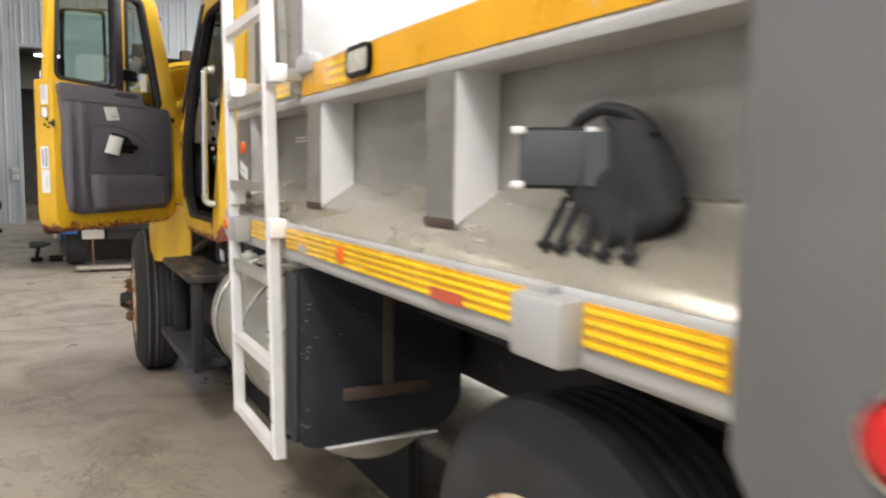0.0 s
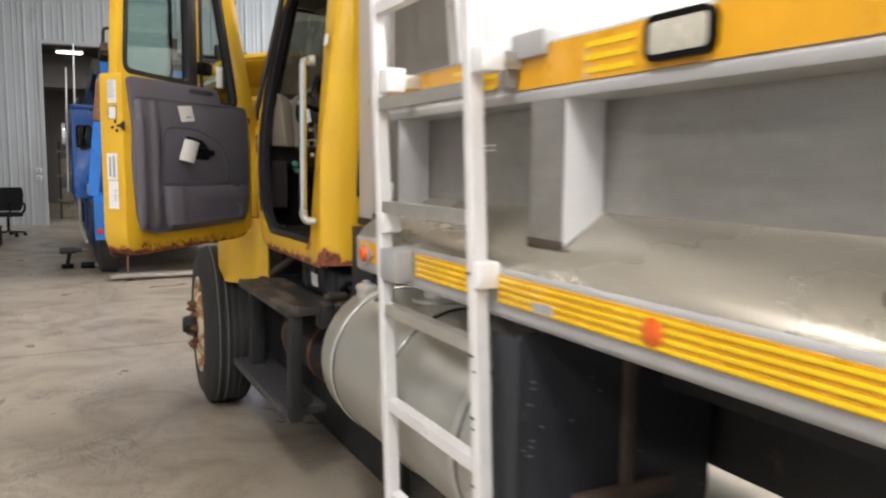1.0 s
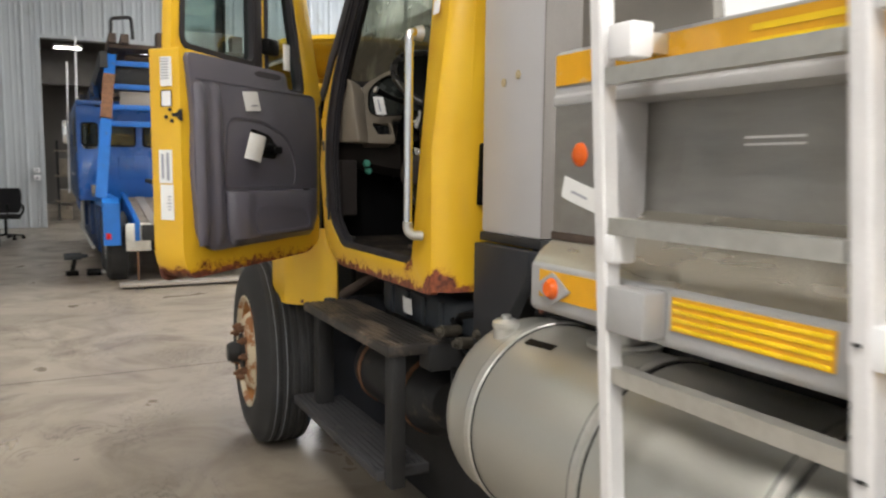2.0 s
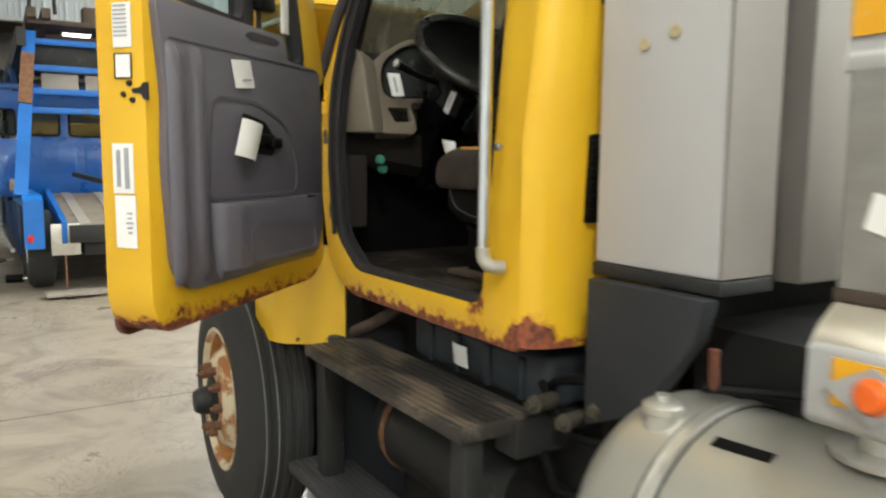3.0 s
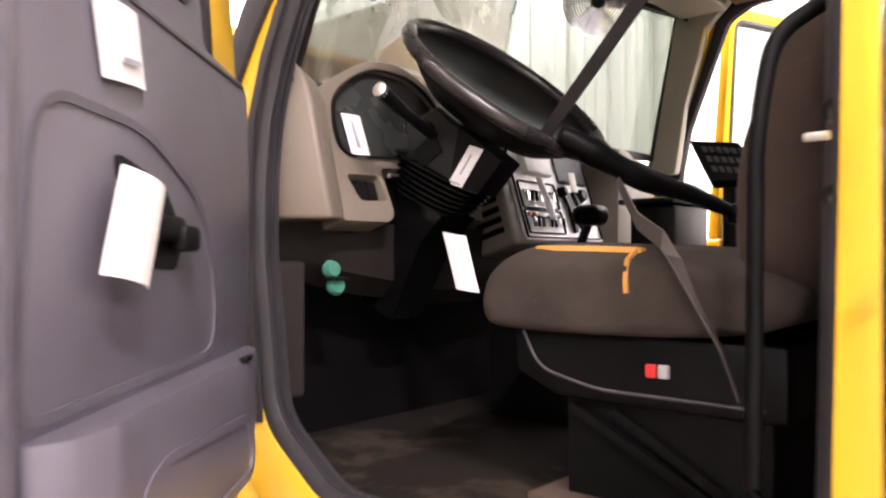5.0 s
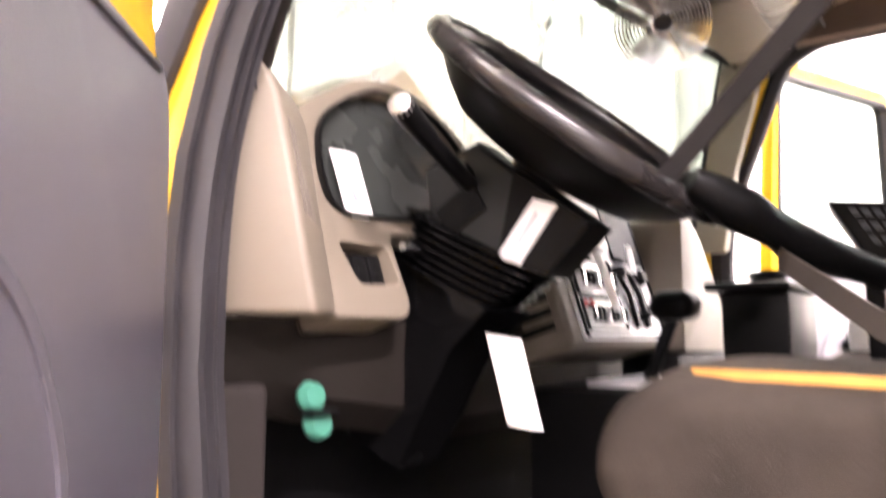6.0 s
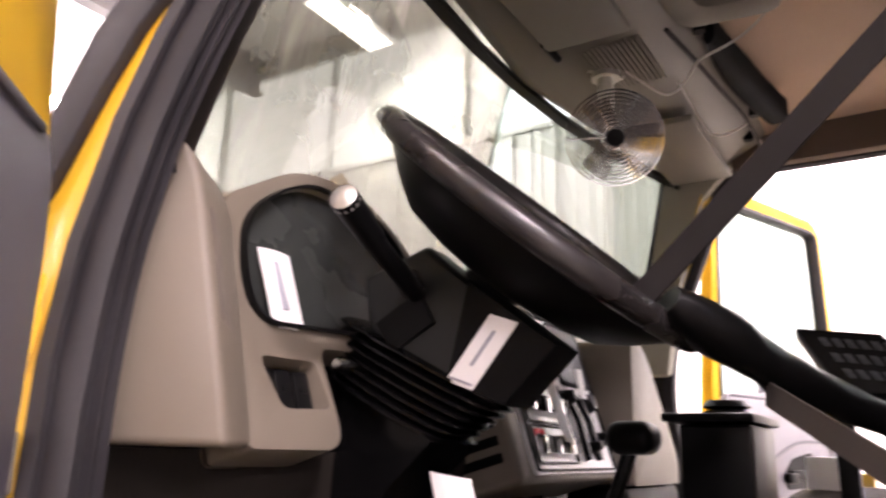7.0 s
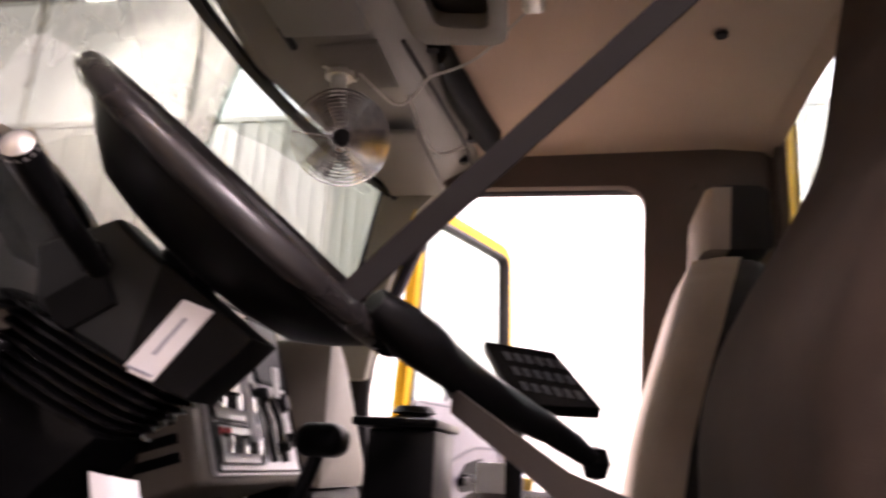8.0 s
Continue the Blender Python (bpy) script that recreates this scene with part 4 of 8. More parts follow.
part("fender_liner", box(0.98, 1.30, 5.50, 5.56, 0.22, 0.90, 0.01), surf("blue_grey_liner", (0.030, 0.034, 0.044), 0.6, 0, 0.25, 7, 0.2, 90), truck, "blue-grey plastic wheel liner")
t = tube([(1.04, 5.44, 0.93), (1.06, 5.30, 0.99), (1.14, 5.24, 1.06)], 0.022, 12, 0.05)
part("sill_bracket", t, M_RUSTDK, truck)

# -- steps, battery box, air tank below the cab --
step_frame = part("step_frame", box(0.86, 0.92, 4.43, 4.50, 0.36, 0.89, 0.01), M_BLACK, truck)
box_t = box(0.84, 1.10, 4.42, 5.44, 0.866, 0.905, 0.006)
step_up = part("upper_step", box_t, M_TREAD, truck, "worn black cab step with bare metal patches")
t = bmn()
for k in range(9):
    box(0.85 + k * 0.027, 0.858 + k * 0.027, 4.44, 5.42, 0.904, 0.910, bm=t)
part("tread", t, M_TREAD, step_up)
step_low = part("lower_step", box(0.84, 1.06, 4.52, 5.62, 0.365, 0.405, 0.006), M_TREAD2, truck, "worn black lower cab step")
t = bmn()
for k in range(8):
    box(0.85 + k * 0.026, 0.858 + k * 0.026, 4.54, 5.60, 0.404, 0.410, bm=t)
part("tread", t, M_TREAD2, step_low)
part("step_bracket", box(0.90, 0.98, 5.40, 5.48, 0.40, 0.87, 0.01), M_BLACK, truck)
part("step_bracket", box(1.0, 1.5, 4.40, 4.50, 0.80, 0.90, 0.01), M_BLACK, truck)
# added black sheets that keep far-side light out from under the truck
part("under_cab_blocker", box(1.30, 1.34, 4.15, 6.60, 0.012, 1.085), M_BLACK, truck)
part("under_cab_blocker", box(1.50, 1.54, 3.0, 4.14, 0.012, 1.085), M_BLACK, truck)
air = part("air_tank", lathe([(0, -0.42), (0.10, -0.40), (0.15, -0.34), (0.16, -0.28), (0.16, 0.28), (0.15, 0.34), (0.10, 0.40), (0, 0.42)],
           axes((1.20, 4.98, 0.60), (1, 0, 0), (0, 0, 1), (0, 1, 0)), 24), M_BLACK, truck, "dark cylindrical air tank")
for y in (4.74, 5.22):
    part("band", lathe([(0.162, -0.016), (0.168, -0.012), (0.168, 0.012), (0.162, 0.016)], axes((1.20, y, 0.60), (1, 0, 0), (0, 0, 1), (0, 1, 0)), 24), M_RUST, air)
M_BATT = surf("blue_grey_battery_cover", (0.035, 0.042, 0.052), 0.5, 0, 0.2, 9, 0.2, 120)
t = box(1.12, 1.62, 4.42, 5.14, 0.90, 1.05, 0.03, 3)
batt = part("battery_box", t, M_BATT, truck, "dark blue-grey battery box with a paper tag")
for k in range(4):
    part("box_rib", box(1.108, 1.13, 4.52 + k * 0.16, 4.55 + k * 0.16, 0.91, 1.03, 0.006), M_BATT, batt)
part("tag", card((1.099, 4.815, 0.975), (0.015, -0.055, -0.01), (0, 0.012, 0.065), 0.002, 0.006), M_PAPER, batt, "white paper tag")
t = bmn()
for q in ((1.02, 4.36, 0.96), (1.05, 4.28, 0.93), (1.10, 4.22, 0.97)):
    cyl(q, (q[0] + 0.09, q[1] + 0.03, q[2] - 0.01), 0.022, seg=12, bm=t)
    cyl((q[0] - 0.02, q[1], q[2]), q, 0.013, seg=8, bm=t)
part("air_fitting", t, M_GREASE, truck, "grimy brass and steel air fittings")
for k, (a, b, c) in enumerate((((1.12, 4.45, 0.98), (1.10, 4.30, 0.86), (1.2, 4.14, 0.90)), ((1.2, 4.5, 0.92), (1.08, 4.36, 1.02), (1.16, 4.16, 1.04)),
                               ((1.10, 4.40, 0.80), (1.04, 4.28, 0.74), (1.10, 4.16, 0.80)))):
    part("hose", tube([a, b, c], 0.014, 8, 0.1), M_DKPLASTIC, truck)

# -- fuel tank --
TANK = axes((1.185, 0, 0.755), (1, 0, 0), (0, 0, 1), (0, 1, 0))
t = lathe([(0, 2.55), (0.20, 2.555), (0.27, 2.575), (0.295, 2.61), (0.305, 2.65), (0.305, 4.02), (0.295, 4.06), (0.27, 4.095), (0.20, 4.115), (0, 4.12)], TANK, 48)
tank = part("fuel_tank", t, M_TANK, truck, "cylindrical polished aluminium fuel tank", 50)
for y in (2.86, 3.38, 3.90):
    part("strap", lathe([(0.306, y - 0.018), (0.313, y - 0.014), (0.311, y), (0.313, y + 0.014), (0.306, y + 0.018)], TANK, 48), M_ALU, tank, "dull steel tank strap with dark rubber edges")
    for e in (-0.022, 0.022):
        part("strap_edge", lathe([(0.306, y + e - 0.003), (0.309, y + e), (0.306, y + e + 0.003)], TANK, 48), M_DKPLASTIC, tank)
t = lathe([(0.040, -0.05), (0.040, 0.0), (0.044, 0.004), (0.044, 0.018), (0.034, 0.026), (0.018, 0.028), (0.016, 0.040), (0, 0.041)], axes((1.06, 3.98, 1.045), (1, 0, 0), (0, 1, 0), (0, 0, 1)), 20)
part("vent_cap", t, M_ALU, tank, "round grey vent cap")
t = lathe([(0.105, 0.0), (0.105, 0.012), (0.095, 0.014), (0.06, 0.016), (0.058, 0.045), (0.045, 0.055), (0, 0.056)], axes((1.20, 3.58, 1.055), (1, 0, 0), (0, 1, 0), (0, 0, 1)), 28)
part("filler_cap", t, M_ALU, tank)
part("cap_lever", box(1.15, 1.26, 3.565, 3.60, 1.105, 1.13, 0.008), M_DKPLASTIC, tank)
t = card((1.055, 3.78, 1.032), (0.012, -0.12, 0.002), (0.022, 0, 0.012), 0.003)
part("decal", t, M_DKPLASTIC, tank)
part("tank_hose", tube([(1.16, 3.96, 1.09), (1.25, 3.80, 1.10), (1.35, 3.70, 1.10), (1.6, 3.6, 1.06)], 0.012, 8, 0.08), M_DKPLASTIC, tank)

# -- mudflap before the rear wheel --
flap = [(0.865, 1.17), (1.475, 1.17), (1.475, 0.66), (1.40, 0.585), (0.95, 0.565), (0.87, 0.585)]
mud = part("mudflap", plate(rounded(flap, [0.01, 0.01, 0.08, 0.08, 0.06, 0.05]), [], 0.014, along_y(2.505), 0.003), M_FLAP, truck, "black rubber mudflap, scuffed")
part("edge", box(0.858, 0.872, 2.50, 2.62, 0.60, 1.16, 0.004), M_FLAP, mud)
t = box(1.165, 1.20, 2.485, 2.503, 0.74, 1.17, 0.003)
box(1.02, 1.335, 2.48, 2.503, 0.725, 0.765, 0.003, bm=t)
part("flap_bar", t, M_RUSTDK, mud, "rusty T-shaped flap stiffener")
part("white_trim", box(0.96, 1.38, 2.50, 2.506, 0.562, 0.570), M_WHITEPL, mud)
part("flap_hanger", box(0.95, 1.55, 2.515, 2.56, 1.13, 1.20, 0.006), M_RUST, mud)
random.seed(4)
t = bmn()
for k in range(22):
    x, z = random.uniform(0.868, 0.90) if k < 14 else random.uniform(0.9, 1.45), random.uniform(0.6, 1.15)
    part("scuff", box(x, x + random.uniform(0.006, 0.016), 2.5035, 2.5045, z, z + 0.003), M_SCUFF, mud)


# -- dump body, left side --
Y0, Y1 = 0.69, 3.54
ledge_prof = [(0.862, 1.318), (0.878, 1.342), (1.032, 1.453), (1.045, 1.453), (1.045, 1.435), (0.88, 1.318)]
body = part("dump_body", prism([(1.032, 1.45), (1.032, 1.74), (1.044, 1.74), (1.044, 1.45)], Y0, Y1), M_STEEL, truck, "grey stainless dump body side")
part("ledge", prism(ledge_prof, Y0, Y1), M_LEDGE, body, "dusty sloped ledge of bare steel")
rail_prof = rounded([(0.856, 1.208), (0.856, 1.312), (0.866, 1.322), (0.885, 1.32), (0.885, 1.30), (0.87, 1.29), (0.87, 1.222), (0.93, 1.205), (0.93, 1.196), (0.866, 1.196)], 0.006, 2)
part("lower_rail", prism(rail_prof, Y0, Y1), M_RIB, body)
top_prof = rounded([(0.917, 1.702), (0.917, 1.725), (0.923, 1.73), (0.923, 1.828), (0.935, 1.838), (1.07, 1.838), (1.07, 1.702)], 0.005, 2)
part("upper_rail", prism(top_prof, Y0, Y1 + 0.01), M_RIB, body)
part("upper_tape", box(0.9185, 0.9225, 0.70, 2.62, 1.733, 1.826), M_TAPE, body, "amber reflective strip")
part("upper_tape", box(0.9185, 0.9225, 2.66, 3.545, 1.752, 1.826), M_TAPE, body, "amber reflective strip")
# upper tape's reflections, drawn as bright bars
for k in range(3):
    for a, b in ((2.21, 2.36), (2.72, 2.95)):
        part("tape_glint", box(0.9165, 0.9187, a, b, 1.745 + 0.026 * k, 1.757 + 0.026 * k), M_TAPE2, body)


def body_rib(ya, yb, name="rib"):
    prof = [(0.92, ya), (0.92, yb), (1.033, yb), (1.033, ya)]
    t = loft([[Vector((0.92, ya, 1.376)), Vector((0.92, yb, 1.376)), Vector((1.033, yb, 1.452)), Vector((1.033, ya, 1.452))],
              [Vector((0.92, ya, 1.703)), Vector((0.92, yb, 1.703)), Vector((1.033, yb, 1.703)), Vector((1.033, ya, 1.703))]])
    bmesh.ops.bevel(t, geom=[e for e in t.edges if abs(e.verts[0].co.z - e.verts[1].co.z) > 0.2], offset=0.008, segments=2, profile=0.5, affect="EDGES")
    r = part(name, t, M_RIBW, body, "box rib coloured pale on its lit sides, darker on its front")
    # steel-coloured plate paints in the shade of the rib's front
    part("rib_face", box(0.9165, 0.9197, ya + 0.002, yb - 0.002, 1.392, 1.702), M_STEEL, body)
    part("rib_foot", box(0.9135, 0.9205, ya - 0.002, yb + 0.003, 1.371, 1.391, 0.002), M_RUSTDK, body, "grimy weld at the rib's foot")


body_rib(1.557, 1.687)
body_rib(2.427, 2.558)
body_rib(3.33, 3.54)
# lower tape in two runs, its shifting reflections painted in as raised bright bands
for a, b in ((0.755, 1.028), (1.170, 2.585), (2.70, 3.05), (3.10, 3.50)):
    tp = part("lower_tape", box(0.8515, 0.8555, a, b, 1.236, 1.303), M_TAPE, body, "amber ribbed reflective strip")
    for k in range(4 if b < 3.2 else 0):
        part("tape_glint", box(0.8490, 0.8517, a + 0.004, b - 0.004, 1.2385 + k * 0.0165, 1.2465 + k * 0.0165, 0.001), M_TAPE2, body)
t = card((0.8485, 2.395, 1.252), (0, 0.07, -0.004), (0, 0.01, 0.022), 0.002)
part("torn_patch", t, M_RIB, body)
part("side_reflector", lathe([(0, 0.008), (0.02, 0.007), (0.027, 0.002), (0.027, -0.006)], axes((0.851, 2.06, 1.268), (0, 1, 0), (0, 0, 1), (-1, 0, 0)), 20), M_ORANGE, body, "round red-orange reflector")
part("red_tape", box(0.8475, 0.8492, 1.385, 1.52, 1.235, 1.259), M_REDTAPE, body, "faded red tape patch")
brk = box(0.808, 0.87, 1.03, 1.165, 1.200, 1.306, 0.012)
box(0.83, 0.86, 1.09, 1.145, 1.305, 1.318, 0.002, bm=brk)
part("side_bracket", brk, M_RIB, body, "grey boxed side bracket")
t = lathe([(0, 0.018), (0.018, 0.016), (0.026, 0.006), (0.027, 0.0)], axes((0.848, 3.44, 1.262), (0, 1, 0), (0, 0, 1), (-1, 0, 0)), 20)
part("marker_lamp", t, M_ORANGE, body, "round amber marker lamp")
part("bezel", plate([(3.37, 1.262), (3.44, 1.222), (3.51, 1.262), (3.44, 1.302)], [], 0.004, along_x(0.846)), M_RIB, body)
part("marker_lamp", lathe([(0, 0.016), (0.018, 0.014), (0.029, 0.005), (0.03, 0.0)], axes((0.919, 3.436, 1.582), (0, 1, 0), (0, 0, 1), (-1, 0, 0)), 20), M_ORANGE, body, "round amber marker lamp")
tag = part("paper_tag", card((0.916, 3.432, 1.489), (0, -0.135, -0.035), (0.0, -0.012, 0.052), 0.002, 0.004), M_PAPER, body, "white paper tag")
bars("print", [((0.9125, 3.43, 1.486), (0, -0.06, -0.016), (0, 0, 0.006))], M_INK, body)
# clear lamp in the upper rail
lens = rounded([(2.01, 1.750), (2.165, 1.750), (2.165, 1.820), (2.01, 1.820)], 0.02)
lamp = part("side_lamp", plate(lens, [], 0.02, along_x(0.905), 0.006), M_LENS, body, "frosted clear side lamp")
part("bezel", sweep([Vector((0.912, p.x, p.y)) for p in lens], rect(0.012, 0.016), True, (1, 0, 0)), M_DKPLASTIC, body, "black rubber bezel")
# sheet seams and marks
part("seam", box(1.0295, 1.0325, 0.75, 1.50, 1.452, 1.458), M_LEDGE, body)
bars("print", [((1.0305, 2.98, 1.60 + k * 0.014), (0, 0.14, 0), (0, 0, 0.005)) for k in range(2)], M_PAPER, body)
# rear corner post with tail lamp
post = [(0.10, 2.3), (0.69, 2.3), (0.69, 1.20), (0.60, 1.06), (0.10, 1.02)]
rear = part("rear_post", plate(post, [], 0.17, along_x(0.775), 0.012), M_POST, truck, "grey rear corner post")
part("tail_lamp", lathe([(0, 0.026), (0.022, 0.024), (0.031, 0.013), (0.034, 0.0)], axes((0.774, 0.50, 1.272), (0, 1, 0), (0, 0, 1), (-1, 0, 0)), 24), M_RED, rear, "round red tail lamp")
part("bezel", lathe([(0.033, 0.0), (0.039, 0.010), (0.047, 0.006), (0.048, 0.0)], axes((0.774, 0.50, 1.272), (0, 1, 0), (0, 0, 1), (-1, 0, 0)), 24), M_CHROME, rear)
part("floor_plate", box(1.04, 2.96, 0.2, 3.54, 1.42, 1.45), M_STEEL, truck)
part("tailgate", box(0.96, 3.04, 0.12, 0.19, 1.10, 2.25, 0.012), M_POST, truck)
part("far_side", box(2.95, 3.15, 0.2, 3.54, 1.2, 1.83, 0.01), M_RIB, truck)
part("rear_post", box(3.055, 3.225, 0.10, 0.69, 1.02, 2.3, 0.012), M_POST, truck)
# headboard and its gusset
HB = surf("brown_grey_headboard", (0.20, 0.185, 0.165), 0.6, 0.2, 0.12, 4, 0.1, 80, (0.12, 0.09, 0.07), 0.0, 5.0)
t = plate([(1.0, 1.80), (1.15, 1.80), (1.13, 2.75), (1.0, 2.75)], [], 0.05, along_y(3.50))
part("headboard", t, HB, truck, "brown-grey headboard")
t = plate([(3.10, 1.84), (3.50, 1.84), (3.50, 2.75), (3.24, 2.75)], [], 0.03, along_x(0.985))
part("gusset", t, HB, truck)

# -- white box and grey cabinet between cab and body --
wb = part("air_cleaner_box", box(1.14, 1.31, 3.92, 4.285, 1.325, 2.95, 0.012), M_WHITEBOX, truck, "white painted upright box behind the cab")
# rear side's shade put into the colour of a thin cover sheet
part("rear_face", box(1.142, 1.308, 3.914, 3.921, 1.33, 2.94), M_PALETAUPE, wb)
brass = surf("brass_grommet", (0.50, 0.42, 0.26), 0.4, 0.3, 0.1, 30, 0.05)
for q in ((4.145, 1.830), (4.058, 1.848)):
    part("grommet", lathe([(0.014, 0.0), (0.015, 0.003), (0.010, 0.005), (0, 0.002)], axes((1.139, q[0], q[1]), (0, 1, 0), (0, 0, 1), (-1, 0, 0)), 14), brass, wb)
part("lower_edge", box(1.136, 1.312, 3.91, 4.288, 1.295, 1.326, 0.004), M_BLACK, wb)
# black backing stands in for the shade in the gaps beside the box
part("gap_shade_sheet", box(1.314, 2.7, 4.09, 4.16, 1.30, 1.98), M_BLACK, wb)
part("side_locker", box(1.587, 2.7, 3.93, 4.08, 1.30, 1.98, 0.01), M_DKTAUPE, truck, "grey steel locker behind the cab")
part("cover_housing", box(1.33, 2.75, 3.94, 4.10, 1.984, 2.95, 0.03), M_WHITEPL, truck, "white housing behind the cab")
part("cabinet", box(1.395, 1.545, 3.90, 4.08, 1.30, 1.98, 0.01), M_PALETAUPE, truck, "pale taupe steel cabinet behind the cab")
t = plate([(4.265, 1.29), (3.92, 1.29), (3.94, 1.20), (4.08, 1.0), (4.265, 0.92)], [], 0.05, along_x(1.10), 0.006)
part("chassis_gusset", t, surf("blue_grey_gusset", (0.026, 0.028, 0.034), 0.55, 0.2, 0.2, 8, 0.15, 90), truck, "blue-grey chassis gusset")
# added black sheet gives the dark space below the cabinet
part("back_shade_sheet", box(1.33, 2.87, 4.17, 4.24, 0.92, 1.295), M_BLACK, truck)
part("shackle", tube([(1.16, 3.935, 1.178), (1.16, 3.935, 1.13), (1.17, 3.94, 1.09)], 0.012, 8), M_RUSTEDGE, truck)

# -- ladder --
shift(0, 0.025, 0)
ladder = thing("ladder", (0.82, 2.85, 0.53), "white-painted chipped steel ladder fixed to the truck body", "ladder")
ring = [(s * 0.36, h * 0.36) for s, h in [(-0.046, -0.050), (0.046, -0.050), (0.058, -0.035), (0.058, 0.035), (0.046, 0.050), (-0.046, 0.050), (-0.058, 0.035), (-0.058, -0.035)]]


def post_y(z, a, b):
    return a + (b - a) * (z - 0.555) / (2.0 - 0.555)


for a, b in ((3.115, 3.235), (2.545, 2.655)):
    part("side_rail", sweep([(0.82, post_y(0.535, a, b), 0.535), (0.82, post_y(1.2, a, b), 1.2), (0.82, post_y(2.75, a, b), 2.75)], ring, False, (0, 1, 0)), M_WHITEPIPE, ladder)
for z in (2.62, 2.32, 2.02, 1.737, 1.432, 1.125, 0.835, 0.552):
    part("rung", sweep([(0.82, post_y(z, 2.545, 2.655) + 0.025, z), (0.82, post_y(z, 3.115, 3.235) - 0.025, z)], rect(0.034, 0.034), False, (0, 0, 1)), M_WHITEPIPE if z > 2 or z < 0.9 else M_ALU, ladder)
for y, z, s in ((3.145, 1.803, 0.035), (3.17, 1.385, 0.03), (2.585, 1.80, 0.03), (2.59, 1.30, 0.032)):
    br = part("bracket", box(0.80, 0.86, y - s, y + s, z - s, z + s, 0.006), M_WHITEPL, ladder, "white-painted clamp block")
    part("stay", box(0.86, 0.93 if z > 1.5 else 0.855, y - 0.012, y + 0.012, z - 0.02, z + 0.02), M_ALU, br)
part("bracket", box(0.795, 0.855, 3.04, 3.155, 1.215, 1.31, 0.006), M_RIB, ladder)
t = box(0.90, 0.95, 2.47, 2.60, 1.80, 1.86, 0.008)
box(0.89, 0.93, 2.60, 2.64, 1.74, 1.81, 0.006, bm=t)
part("hinge_block", t, M_RIB, body)
t = bmn()
random.seed(9)
for z in (0.66, 0.735, 0.79, 0.93, 0.955, 1.07, 1.105, 1.30):
    y = post_y(z, 2.545, 2.655) + random.uniform(-0.024, 0.002)
    part("chip", box(0.7925, 0.7965, y, y + random.uniform(0.006, 0.018), z, z + random.uniform(0.003, 0.006)), M_BLACK, ladder)
shift()


# -- doors --
def door_pose(hx, hy, deg, flip):
    """Door coordinates: u from the hinge to the free edge, n towards the inside, z up."""
    s, c = math.sin(radians(deg)), math.cos(radians(deg))
    if not flip:
        return axes((hx, hy, 0), (-s, -c, 0), (c, -s, 0), (0, 0, 1))
    return axes((hx, hy, 0), (s, -c, 0), (-c, -s, 0), (0, 0, 1))


def uz(n, D):
    """Flat (u, z) coordinates at the depth n of a door, thickness towards +n."""
    return D @ axes((0, n, 0), (1, 0, 0), (0, 0, 1), (0, 1, 0))


DOOR_LOW = [(0.065, 1.20), (0.16, 1.148), (0.97, 1.125), (1.01, 1.20), (1.01, 1.97), (0.40, 1.945), (0.345, 1.858), (0.10, 1.855), (0.065, 1.70)]
DOOR_TOP = [(1.01, 1.93), (0.975, 2.56), (0.92, 2.60), (0.25, 2.60), (0.165, 2.55), (-0.02, 1.86), (0.01, 1.825), (0.43, 1.825)]
WIN = [(0.955, 1.985), (0.510, 1.965), (0.510, 2.53), (0.92, 2.53)]
VENT = [(0.43, 1.885), (0.142, 1.878), (0.290, 2.53), (0.43, 2.53)]
WIDE = [(0.965, 1.93), (0.45, 1.78), (0.185, 1.70), (0.245, 2.548), (0.940, 2.552)]


